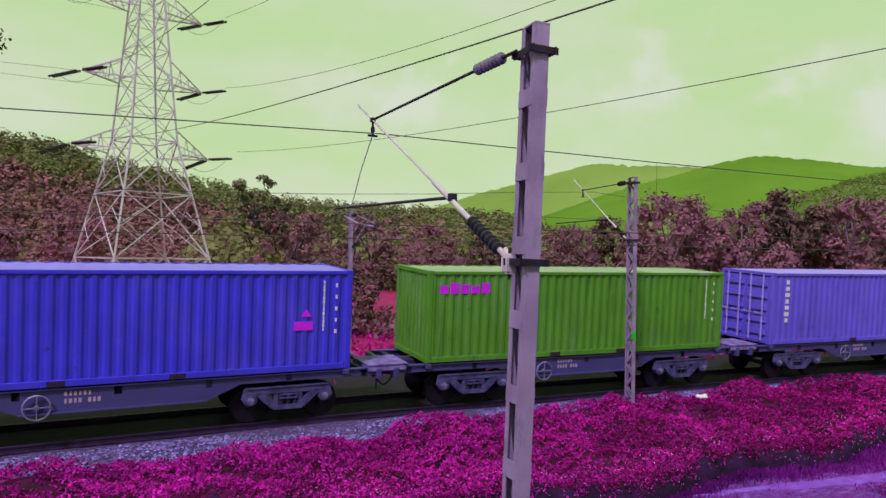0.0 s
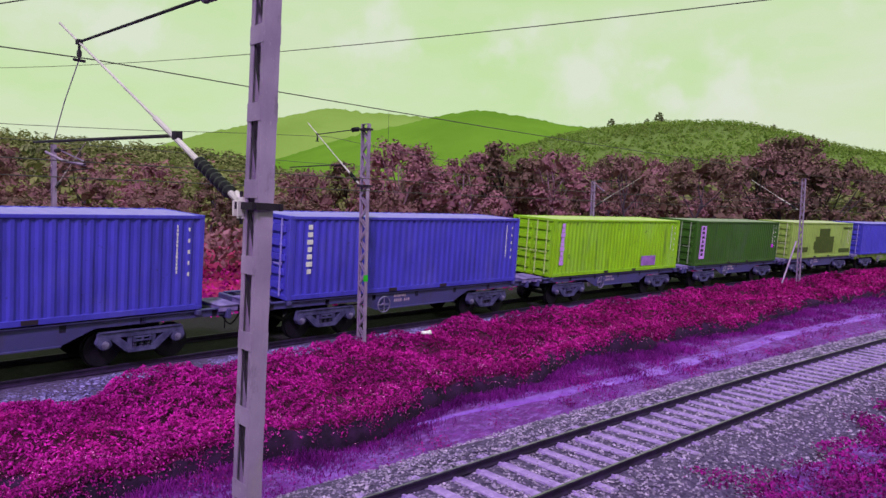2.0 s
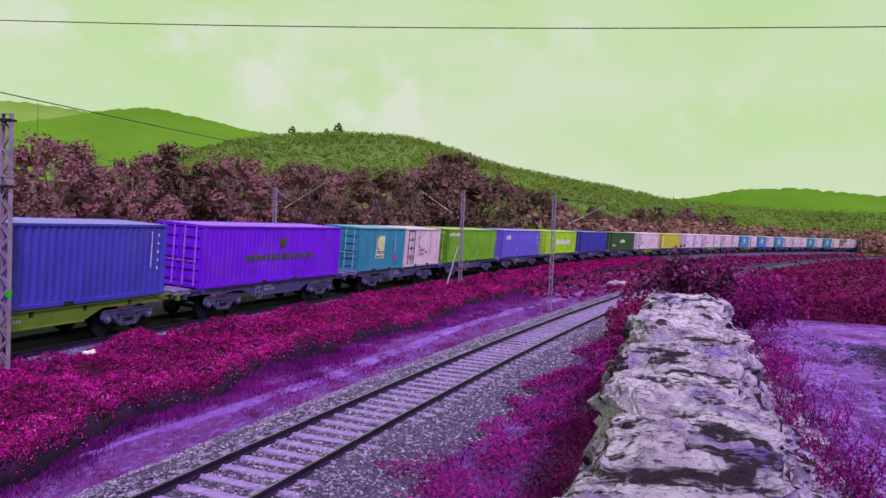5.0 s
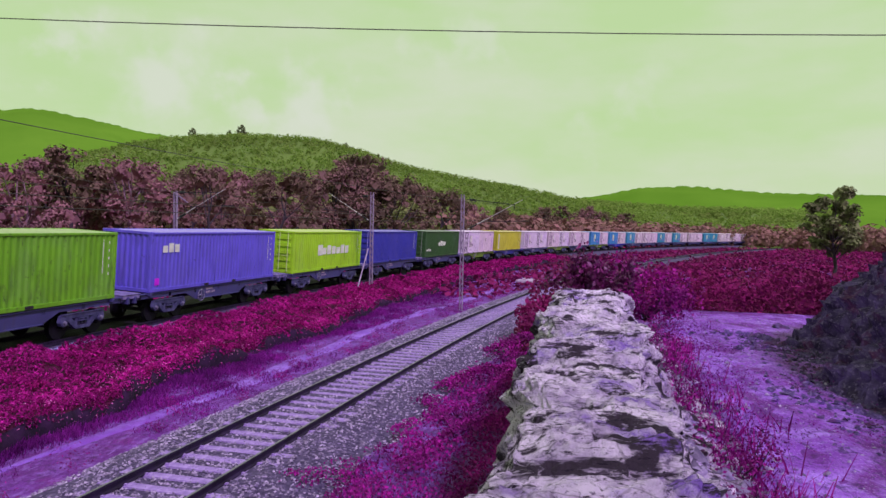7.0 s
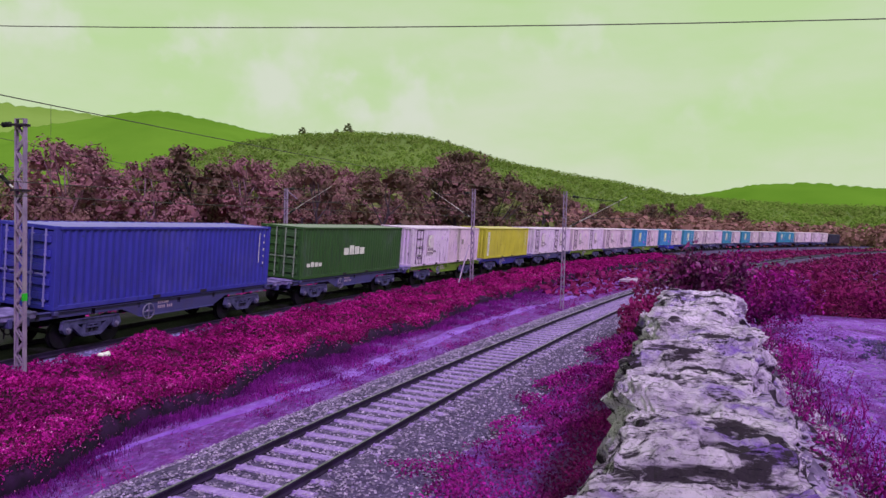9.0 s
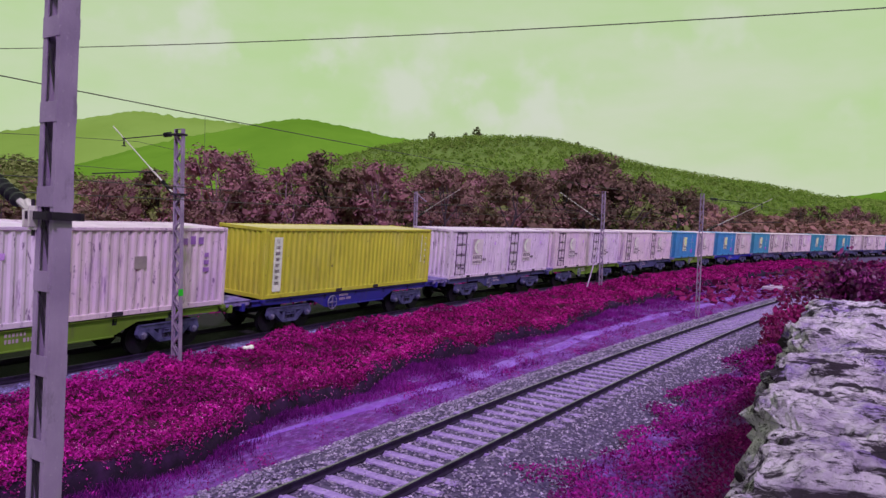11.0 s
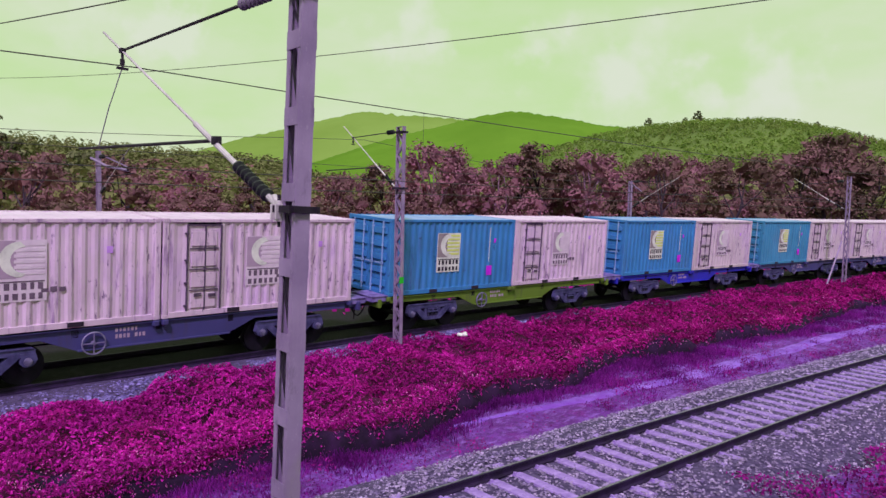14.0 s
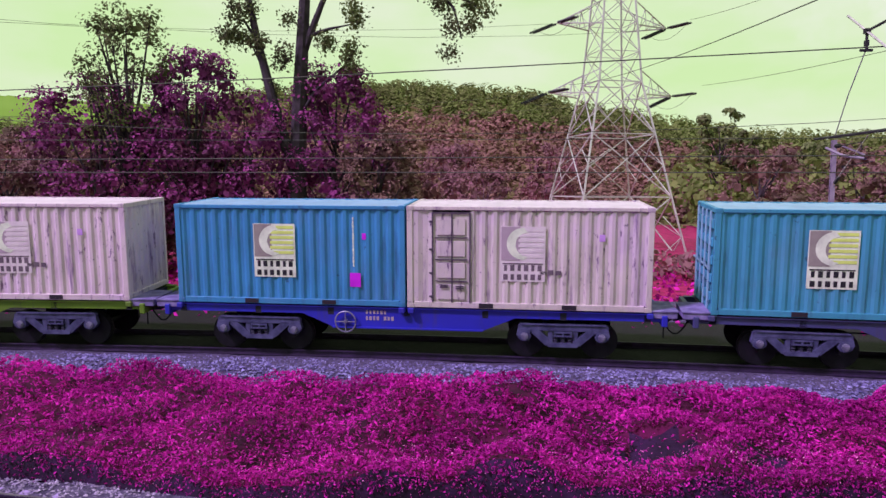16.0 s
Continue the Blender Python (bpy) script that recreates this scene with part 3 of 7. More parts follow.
tagged(part("ground", g, M["ground"], smooth=True), "dry lilac-purple earth with thin grass", "ground", kind="structure")

# ---- far line: bank, ballast, rails ----
FS = stations(-330, -20, 90, 560, 0.5, 10)
sweep("ballast_far", far_track, FS, [(-4.2, -1.3), (-3.2, -0.95), (-2.2, -0.62), (-1.6, -0.47), (0, -0.45), (1.6, -0.36), (2.2, -0.5), (4.6, -1.4)], M["ballast"],
      "grey-lilac crushed stone ballast of the train's line", "ballast", jitter=0.12)
for nm, u, zz in (("rail_far_1", -0.74, RAIL_Z + 0.04), ("rail_far_2", 1.0, RAIL_Z + 0.14)):
    sweep(nm, far_track, FS, rail_profile(u, zz), M["rail"], "dark worn steel rail under the train", "rail", closed=True)

# bed sheets where the train's shadow falls; that shade is in their colour
sweep("track_bed", far_track, FS, [(-0.68, -0.43), (0.94, -0.34)], M["bed_dark"], "near-black bed between the rails, oil and the train's shade in its colour", "track bed")
sweep("track_bed_back", far_track, FS, [(1.07, -0.33), (2.5, -0.4), (6.5, -0.6), (7.5, -1.4)], M["bed_dark"], "near-black bed beyond the train, its shadow put into the colour", "track bed")

# ---- near line ----
NS = stations(-50, -12, 75, 260, 0.5, 8)
sweep("ballast_near", near_track, NS, [(-3.3, -1.42), (-2.7, -1.2), (-1.9, -0.96), (-1.5, -0.905), (-1.05, -0.905), (-0.9, -0.93), (0, -0.93), (0.9, -0.93), (1.05, -0.905), (1.5, -0.905), (1.9, -0.96), (2.6, -1.18), (3.3, -1.42)],
      M["ballast"], "grey-lilac crushed stone ballast of the empty line", "ballast", jitter=0.12)
for nm, u in (("rail_near_1", -0.87), ("rail_near_2", 0.87)):
    r = sweep(nm, near_track, NS, rail_profile(u, NEAR_Z), M["rail"], "dark steel rail of the empty line", "rail", closed=True)
    sweep("rail_head", near_track, NS, [(u + 0.025, NEAR_Z + 0.002), (u - 0.025, NEAR_Z + 0.002)], M["railhead"], parent=r)

sweep("field", far_track, stations(-60, -60, 160, 260, 4, 10), [(7.3, -1.1), (8.5, -0.9), (12, -1.0), (17, -0.9), (26, -0.95), (46, -1.0), (85, -1.1)], M["field_red"], "red-magenta field behind the train", "field", jitter=0.3)

# third line behind the train, hidden but for its masts
sweep("ballast_back", lambda s, u=0: far_track(s, u + 10.0), stations(-60, -60, 200, 200, 6, 6), [(-3.0, -1.4), (-1.8, -0.7), (1.8, -0.7), (3.0, -1.4)], M["ballast"],
      "crushed stone ballast of the line behind", "ballast")

# ---- train ----
CANT = radians(3.3)      # the line leans into its curve
PITCH = 13.40
DEV = {-7: -0.25, -6: -0.28, -5: -0.22, -4: -0.41, -3: 0.1, -2: 0.27, 2: -0.18, 3: -0.19, 4: 0.13, 6: 0.15, 7: 0.14, 8: 0.47, 9: -0.1, 10: 0.47,
       11: 0.1, 14: 0.31, 15: 0.49, 16: 0.7, 17: 0.0, 18: -0.8, 19: -0.7, 20: -0.4}


def wagon_s(i, t):
    """Arc length of the middle of wagon i at t seconds."""
    return 91.17 + PITCH * i + DEV.get(i, 0) - 18.07 * t - 0.045 * t * t + (5.55 if len(TRAIN.get(i, (0, 0))) == 1 else 6.1)


def on_line(s, ahead=0.0, z=0.0):
    """Pose on the far line: a rigid wagon rests on its two bogies."""
    xa, ya, _ = far_track(s - 3.95)
    xb, yb, _ = far_track(s + 3.95)
    th = math.atan2(yb - ya, xb - xa)
    cx, cy = (xa + xb) / 2 + ahead * math.cos(th), (ya + yb) / 2 + ahead * math.sin(th)
    m = Matrix.Translation((cx, cy, 0)) @ Matrix.Rotation(th, 4, "Z") @ Matrix.Translation((0, 0.13 - 0.87, RAIL_Z + 0.045)) @ Matrix.Rotation(CANT, 4, "X")
    return m @ Matrix.Translation((0, 0.87, z - RAIL_Z))


CACHE = {}


def cached(key, build, name, mat, smooth=False):
    if key not in CACHE:
        g = Geo()
        build(g)
        CACHE[key] = g.mesh(name, mat, smooth)
    return CACHE[key]


def corrugated(g, length, z0, z1, depth, axis="x", period=0.278):
    """A trapezoid-ribbed sheet; its outer ribs at depth 0, inner ones at depth."""
    xs, x = [], -length / 2
    n = int(length / period)
    p = length / n
    for _ in range(n):
        xs += [(x, 0), (x + p * 0.27, 0), (x + p * 0.5, depth), (x + p * 0.77, depth)]
        x += p
    xs.append((length / 2, 0))
    rows = [z0, z1]
    for z in rows:
        for a, d in xs:
            g.v.append((a, d, z) if axis == "x" else (d, a, z))
    m = len(xs)
    g.f += [(k, k + 1, m + k + 1, m + k) for k in range(m - 1)]


CH = 2.59


def container(L, mat, roof_mat, label, doors=False, side_door=False):
    """A freight container: posts, rails, corner castings, ribbed walls, roof, doors. Its near wall is at -y, its front at -x."""
    root = tagged(new("shipping_container"), label, "container", "containers on the train")
    hl = L / 2
    mk = lambda key, build, name: cached((key, L), build, name, mat)

    def post(g):
        g.box((0, 0, CH / 2), (0.15, 0.13, CH - 0.22), bevel=0.015)

    def cast(g):
        g.box((0, 0, 0), (0.178, 0.162, 0.118), bevel=0.012)
        g.box((0, -0.075, 0), (0.08, 0.02, 0.05))

    pm, cm = cached("post", post, "corner_post", mat), cached("cast", cast, "corner_casting", mat)
    for sx in (-1, 1):
        for sy in (-1, 1):
            part("corner_post", pm, None, root, loc=(sx * (hl - 0.08), sy * 1.152, 0), override=mat)
            for z in (0.06, CH - 0.06):
                part("corner_casting", cm, None, root, loc=(sx * (hl - 0.09), sy * 1.14, z), override=mat)
    for sy in (-1, 1):
        part("top_rail", mk("trail", lambda g: g.box((0, 0, 0), (L - 0.36, 0.08, 0.09), bevel=0.01), "top_rail"), None, root, loc=(0, sy * 1.175, CH - 0.06), override=mat)

        def brail(g):
            g.box((0, 0, 0), (L - 0.36, 0.07, 0.15), bevel=0.01)
        part("bottom_rail", mk("brail", brail, "bottom_rail"), None, root, loc=(0, sy * 1.175, 0.085), override=mat)
    for k in (-1, 1):
        part("fork_pocket", cached("pocket", lambda g: g.box((0, 0, 0), (0.36, 0.012, 0.115)), "fork_pocket", M["seal"]), None, root, loc=(k * 1.03 if L < 7 else k * 1.25, -1.214, 0.085))
    cut = 1.45 if side_door else 0.0
    sl = L - 0.3 - cut
    part("side_wall", cached(("side", sl), lambda g: corrugated(g, sl, 0.16, CH - 0.1, 0.036), "side_wall", mat), None, root, loc=(cut / 2, -1.19, 0), override=mat)
    part("side_wall", cached(("sidef", L), lambda g: corrugated(g, L - 0.3, 0.16, CH - 0.1, -0.036), "side_wall", mat), None, root, loc=(0, 1.19, 0), override=mat)
    if side_door:
        def stub(g):
            corrugated(g, 0.5, 0.16, CH - 0.1, 0.036)
        part("side_wall", cached("stub", stub, "side_wall", mat), None, root, loc=(-hl + 0.4, -1.19, 0), override=mat)

        def leaf(g):
            g.box((0, 0.03, 1.29), (0.95, 0.04, 2.24))
            for z in (0.42, 0.97, 1.52, 2.06):
                g.box((0, -0.005, z), (0.72, 0.03, 0.4), bevel=0.02)
        d = part("side_door", cached("sdoor", leaf, "side_door", mat), None, root, loc=(-hl + 1.12, -1.19, 0), override=mat)

        for x in (-0.47, 0.02, 0.47):
            part("door_seal", cached("ssealv", lambda g: g.box((0, 0, 0), (0.035, 0.04, 2.26)), "door_seal", M["door_trim"]), None, d, loc=(x, -0.015, 1.29))
        part("door_seal", cached("ssealt", lambda g: g.box((0, 0, 0), (0.98, 0.035, 0.03)), "door_seal", M["door_trim"]), None, d, loc=(0, -0.012, 2.42))
        for z in (0.7, 1.25, 1.8):
            part("door_bar", cached("sdbar", lambda g: g.box((0, 0, 0), (0.8, 0.03, 0.022)), "door_bar", M["door_trim"]), None, d, loc=(0, -0.012, z))
        for z in (0.3, 0.9, 1.5, 2.2):
            part("hinge", cached("shinge", lambda g: g.box((0, 0, 0), (0.1, 0.04, 0.05)), "hinge", M["door_trim"]), None, d, loc=(-0.5, -0.03, z))
        for x, z in ((-0.18, 0.55), (-0.18, 0.6), (0.22, 0.52), (0.22, 0.57)):
            part("handle", cached("shandle", lambda g: g.box((0, 0, 0), (0.2, 0.025, 0.03)), "handle", M["door_trim"]), None, d, loc=(x, -0.045, z))
    end_w = 2.44 - 0.3

    def endwall(g, sgn):
        corrugated(g, end_w, 0.16, CH - 0.12, sgn * 0.045, axis="y", period=0.25)
    part("end_wall", cached("endr", lambda g: endwall(g, -1), "end_wall", mat), None, root, loc=(hl - 0.03, 0, 0), override=mat)
    for sx in (-1, 1):
        part("end_header", cached("header", lambda g: g.box((0, 0, 0), (0.1, 2.2, 0.12), bevel=0.01), "end_header", mat), None, root, loc=(sx * (hl - 0.055), 0, CH - 0.065), override=mat)
        part("end_sill", cached("esill", lambda g: g.box((0, 0, 0), (0.1, 2.2, 0.15), bevel=0.01), "end_sill", mat), None, root, loc=(sx * (hl - 0.055), 0, 0.085), override=mat)
    if doors:
        def dleaf(g):
            g.box((0, 0, 1.29), (0.05, 1.06, 2.26))
            for k in range(5):
                g.box((-0.045, 0, 0.42 + k * 0.44), (0.06, 0.92, 0.24), bevel=0.03)

        def rods(g):
            g.rod((-0.085, 0, 0.1), (-0.085, 0, 2.5), 0.03, n=6)
            for z in (0.3, 0.8, 1.7, 2.3):
                g.box((-0.075, 0, z), (0.05, 0.1, 0.06))
            g.box((-0.1, 0.16, 1.1), (0.03, 0.42, 0.04))
            g.box((-0.09, 0, 1.1), (0.05, 0.12, 0.09))
        for sy in (-1, 1):
            d = part("door", cached("dleaf", dleaf, "door", mat), None, root, loc=(-hl + 0.06, sy * 0.545, 0), override=mat)
            for y in (-0.28, 0.28):
                part("lock_rod", cached("rods", rods, "lock_rod", M["lock"]), None, d, "locking bar with its handle", loc=(0, y, 0), override=roof_mat)
    else:
        part("end_wall", cached("endl", lambda g: endwall(g, 1), "end_wall", mat), None, root, loc=(-hl + 0.03, 0, 0), override=mat)

    def roof(g):
        n = int(L / 0.21)
        for i in range(n + 1):
            x = -hl + 0.1 + (L - 0.2) * i / n
            for y, z in ((-1.16, 0), (-0.6, 0.012), (0.6, 0.012), (1.16, 0)):
                g.v.append((x, y, CH - 0.025 + z - (0.018 if i % 2 else 0)))
        g.f += [(i * 4 + k, i * 4 + 4 + k, i * 4 + 5 + k, i * 4 + 1 + k) for i in range(n) for k in range(3)]
    part("roof", mk("roof", roof, "roof"), None, root, "roof in a paler mix of the wall colour", override=roof_mat)
    part("floor_panel", mk("floorp", lambda g: g.box((0, 0, 0.1), (L - 0.3, 2.3, 0.1)), "floor_panel"), None, root, override=M["under"])
    return root


def tagged_stuff(name, g, mat, root, label, loc=None):
    return tagged(part(name, g, mat, root, label, loc=loc), kind="stuff")


def along(L, x):
    """Distance from the front end, on a long box given for a full forty feet."""
    return x * 0.91 if L > 7 else x


def mark(root, L, x, z, w, h, mat, name="marking", label=""):
    """A painted field on the near wall: x from the front end, z from the floor."""
    g = Geo()
    g.box((0, 0, 0), (w, 0.006, h))
    return part(name, g, mat, root, label, loc=(-L / 2 + along(L, x) + w / 2, -1.1945, z + h / 2))


def bars_down(root, L, x, z_top, n, w, h, gap, mat, label="column of white marks"):
    g = Geo()
    for k in range(n):
        ww = w * (0.7 + 0.3 * ((k * 7) % 3) / 2)
        g.box((0, 0, -k * (h + gap)), (ww, 0.006, h))
    return tagged_stuff("lettering", g, mat, root, label, loc=(-L / 2 + along(L, x), -1.1945, z_top))


def bars_across(root, L, x, z, n, w, h, gap, mat, label="row of marks"):
    g = Geo()
    for k in range(n):
        hh = h * (0.75 + 0.25 * ((k * 5) % 3) / 2)
        g.box((k * (w + gap), 0, hh / 2), (w, 0.006, hh))
    return tagged_stuff("lettering", g, mat, root, label, loc=(-L / 2 + along(L, x), -1.1945, z))


def crescent_logo(root, L, x, z, faded):
    """A pale field with a crescent, stripes and two rows of dark marks."""
    field = mark(root, L, x, z, 1.1, 1.38, M["white"] if not faded else M["faded"], "emblem", "pale emblem field with a crescent")
    g = Geo()
    g.box((-0.3, -0.005, 0.26), (0.46, 0.006, 0.84))
    part("emblem_ground", g, M["logo_g"] if not faded else M["faded_g"], field)
    g = Geo()
    pts = [(0.02 + 0.42 * math.cos(a), 0.26 + 0.4 * math.sin(a)) for a in np.linspace(math.pi / 2, 3 * math.pi / 2, 14)]
    inner = [(0.12 + 0.3 * math.cos(a), 0.24 + 0.3 * math.sin(a)) for a in np.linspace(3 * math.pi / 2, math.pi / 2, 14)]
    vs = pts + inner
    n = len(pts)
    g.v += [(px, -0.011, pz) for px, pz in vs]
    g.f += [(i, i + 1, 2 * n - 2 - i, 2 * n - 1 - i) for i in range(n - 1)]
    part("crescent", g, M["white"], field)
    g = Geo()
    for k in range(6):
        g.box((0.2, -0.008, 0.6 - k * 0.13), (0.62, 0.005, 0.075))
    part("stripe", g, M["logo_y"] if not faded else M["faded"], field)
    g = Geo()
    g.box((0, -0.006, -0.24), (1.0, 0.006, 0.03))
    for k in range(6):
        g.box((-0.42 + k * 0.168, -0.006, -0.345), (0.075 + 0.03 * (k % 2), 0.006, 0.15))
        g.box((-0.42 + k * 0.168, -0.006, -0.575), (0.11 - 0.025 * (k % 2), 0.006, 0.14))
    tagged_stuff("lettering", g, M["black"] if not faded else M["faded_k"], field, "two rows of dark marks")


M["faded"] = material("faded_white", srgb(216, 202, 214), srgb(200, 184, 200), 3, 0.8, 0, 0.02, 30)
M["faded_g"] = material("faded_grey", srgb(172, 150, 172), srgb(160, 140, 160), 3, 0.8, 0, 0.02, 30)
M["faded_k"] = material("faded_black", srgb(110, 92, 112), srgb(90, 76, 92), 3, 0.8, 0, 0.02, 30)


def wagon(mat, label, single=True):
    """A container flat wagon: fish-belly sills, cross members, two bogies, couplers, hand wheel."""
    root = tagged(new("flat_wagon"), label, "wagon", "wagons of the train")
    z = RAIL_Z
    top = 0.98

    def sill(g):
        o = [(-6.35, top - 0.03), (-6.35, top - 0.24), (-2.75, top - 0.24), (-1.95, top - 0.58), (1.95, top - 0.58), (2.75, top - 0.24), (6.35, top - 0.24), (6.35, top - 0.03)]
        g.plate(o, -0.02, 0.02)
        g.box((0, 0, top - 0.04), (12.7, 0.16, 0.03))
        g.box((0, -0.04, top - 0.57), (3.9, 0.12, 0.03))
    for sy in (-1, 1):
        part("side_sill", cached("sill", sill, "side_sill", mat), None, root, loc=(0, sy * 1.1, 0), override=mat)
    part("centre_sill", cached("csill", lambda g: g.box((0, 0, top - 0.27), (12.9, 0.42, 0.4), bevel=0.02), "centre_sill", M["under"]), None, root)

    def cross(g):
        g.box((0, 0, 0), (0.16, 2.24, 0.2))
    for x in (-6.0, -3.95, -2.0, 0, 2.0, 3.95, 6.0):
        part("cross_member", cached("cross", cross, "cross_member", M["under"]), None, root, loc=(x, 0, top - 0.16))
    for x in ((-5.45, 5.45) if single else (-6.05, -0.12, 0.12, 6.05)):
        for sy in (-1, 1):
            part("twist_lock", cached("tl", lambda g: g.box((0, 0, 0), (0.16, 0.2, 0.14), bevel=0.02), "twist_lock", mat), None, root, loc=(x, sy * 1.17, top - 0.08), override=mat)
    for sx in (-1, 1):
        def head(g):
            g.box((0, 0, top - 0.2), (0.14, 2.5, 0.28), bevel=0.02)
        h = part("headstock", cached("head", head, "headstock", mat), None, root, loc=(sx * 6.4, 0, 0), override=mat)
        if sx < 0:
            h.rotation_euler = (0, 0, math.pi)

        # lighter than the sills: the lit top is put into its colour
        part("end_platform", cached("eplat", lambda g: g.box((0.02, 0, 0), (0.62, 1.15, 0.17), bevel=0.02).box((0.02, 0, 0.1), (0.66, 1.2, 0.025)), "end_platform", M["deck_skylit"]), None, h,
             "lilac end platform, sky light put into its colour", loc=(-0.02, -0.62 * sx, top - 0.06))

        def coup(g):
            g.box((0.28, 0, top - 0.32), (0.5, 0.16, 0.2), bevel=0.03)
            g.box((0.52, 0.03, top - 0.32), (0.2, 0.3, 0.3), bevel=0.05)
        part("coupler", cached("coup", coup, "coupler", M["under"]), None, h)

        def hose(g):
            pts = [(0.05 + 0.6 * k / 8, -0.75, top - 0.3 - 0.32 * math.sin(math.pi * k / 8)) for k in range(9)]
            g.poly(pts, 0.022, 6)
            g.box((0.02, -0.98, top - 0.42), (0.03, 0.03, 0.5))
        part("brake_hose", cached("hose", hose, "brake_hose", M["wheel"]), None, h)
        bx = sx * 3.95
        b = new("bogie")
        b.parent = root
        b.location = (bx, 0, z)

        def frame_side(g):
            """Cast side frame with two triangular openings."""
            y0, y1 = -0.07, 0.07
            g.plate([(-1.12, 0.86), (-1.06, 0.93), (1.06, 0.93), (1.12, 0.86), (1.12, 0.71), (-1.12, 0.71)], y0, y1)
            for s in (-1, 1):
                d = 1 if s > 0 else -1
                o = [(s * 1.12, 0.76), (s * 1.16, 0.55), (s * 1.02, 0.40), (s * 0.84, 0.44), (s * 0.80, 0.76)]
                g.plate(o[::d], y0 - 0.02, y1)
                o = [(s * 0.88, 0.74), (s * 0.6, 0.74), (s * 0.24, 0.32), (s * 0.42, 0.2)]
                g.plate(o[::d], y0, y1)
                o = [(s * 0.37, 0.74), (s * 0.25, 0.74), (s * 0.25, 0.22), (s * 0.37, 0.26)]
                g.plate(o[::d], y0 + 0.02, y1)
            g.plate([(-0.42, 0.30), (-0.36, 0.16), (0.36, 0.16), (0.42, 0.30)], y0 - 0.01, y1)
            g.box((0, -0.05, 0.66), (0.46, 0.1, 0.05))
            g.box((0, -0.05, 0.54), (0.46, 0.1, 0.05))
            for x in (-0.2, 0, 0.2):
                g.box((x, -0.05, 0.6), (0.05, 0.09, 0.14))
            for sx in (-1, 1):
                g.rod((sx * 0.96, y0 - 0.03, 0.52), (sx * 0.96, y1, 0.52), 0.17, n=14)
            g.box((0, y0 - 0.012, 0.915), (2.1, 0.03, 0.03))
            g.v = [(px, py, 0.93 - (0.93 - pz) * 0.76) for px, py, pz in g.v]
        for sy in (-1, 1):
            f = part("side_frame", cached("sframe", frame_side, "side_frame", M["bogie"]), None, b, loc=(0, sy * 1.05, 0))
            if sy > 0:
                f.rotation_euler = (0, 0, math.pi)

            for x in (-0.18, 0, 0.18):
                part("spring", cached("spring", lambda g: g.lathe((0, 0, 0.42), (0, 0, 0.62), [(k / 6, 0.078 if k % 2 else 0.058) for k in range(7)], 6), "spring", M["under"]), None, b, loc=(x, sy * 1.05, 0))
        part("bolster", cached("bol", lambda g: g.box((0, 0, 0.62), (0.4, 2.0, 0.3), bevel=0.03), "bolster", M["under"]), None, b)
        for wx in (-0.92, 0.92):
            def wheelset(g):
                for sy in (-1, 1):
                    g.rod((0, sy * 0.86, 0), (0, sy * 0.73, 0), 0.45, n=24)
                    g.rod((0, sy * 0.76, 0), (0, sy * 0.70, 0), 0.48, n=24)
                g.rod((0, -1.1, 0), (0, 1.1, 0), 0.08, n=8)
            part("wheelset", cached("wset", wheelset, "wheelset", M["wheel"]), None, b, loc=(wx, 0, 0.46))

            for sy in (-1, 1):
                def capm(g, sy=sy):
                    g.rod((0, sy * 1.05, 0), (0, sy * 1.17, 0), 0.1, 0.095, n=12)
                    g.rod((0, sy * 1.17, 0), (0, sy * 1.2, 0), 0.055, n=8)
                    for q in range(3):
                        qa = q * math.tau / 3 + 0.5
                        g.rod((0.075 * math.cos(qa), sy * 1.16, 0.075 * math.sin(qa)), (0.075 * math.cos(qa), sy * 1.195, 0.075 * math.sin(qa)), 0.018, n=6)
                part("axle_cap", cached(("cap", sy), capm, "axle_cap", M["cap"]), None, b, loc=(wx * 1.04, 0, 0.615))

    def wheel(g):
        n = 20
        for k in range(n):
            a, c = k * math.tau / n, (k + 1) * math.tau / n
            g.rod((0.27 * math.cos(a), 0, 0.27 * math.sin(a)), (0.27 * math.cos(c), 0, 0.27 * math.sin(c)), 0.022, n=5)
        for k in range(4):
            a = k * math.pi / 2
            g.bar((0, 0, 0), (0.26 * math.cos(a), 0, 0.26 * math.sin(a)), 0.05, 0.02)
        g.rod((0, -0.03, 0), (0, 0.1, 0), 0.05, n=8)
    part("hand_wheel", cached("hwheel", wheel, "hand_wheel", M["cap"]), None, root, "pale spoked brake hand wheel", loc=(-1.6, -1.2, top - 0.42))

    def gear(g):
        g.rod((-1.5, 0.2, top - 0.5), (-0.7, 0.2, top - 0.5), 0.16, n=10)
        g.box((0.4, 0.1, top - 0.55), (0.6, 0.4, 0.3), bevel=0.03)
        g.bar((-2.6, 0.2, top - 0.66), (2.6, 0.2, top - 0.66), 0.04)
    part("brake_gear", cached("gear", gear, "brake_gear", M["under"]), None, root)
    bars = Geo()
    for k in range(8):
        if k != 4:
            bars.box((-1.05 + k * 0.095, -1.124, top - 0.33), (0.05 + 0.015 * (k % 2), 0.006, 0.1))
        if k < 6:
            bars.box((-1.05 + k * 0.095, -1.124, top - 0.17), (0.06 - 0.015 * (k % 2), 0.006, 0.09))
    if "wbars" not in CACHE:
        CACHE["wbars"] = bars.mesh("lettering", M["faded_g"])
    tagged_stuff("lettering", CACHE["wbars"], None, root, "")
    return root


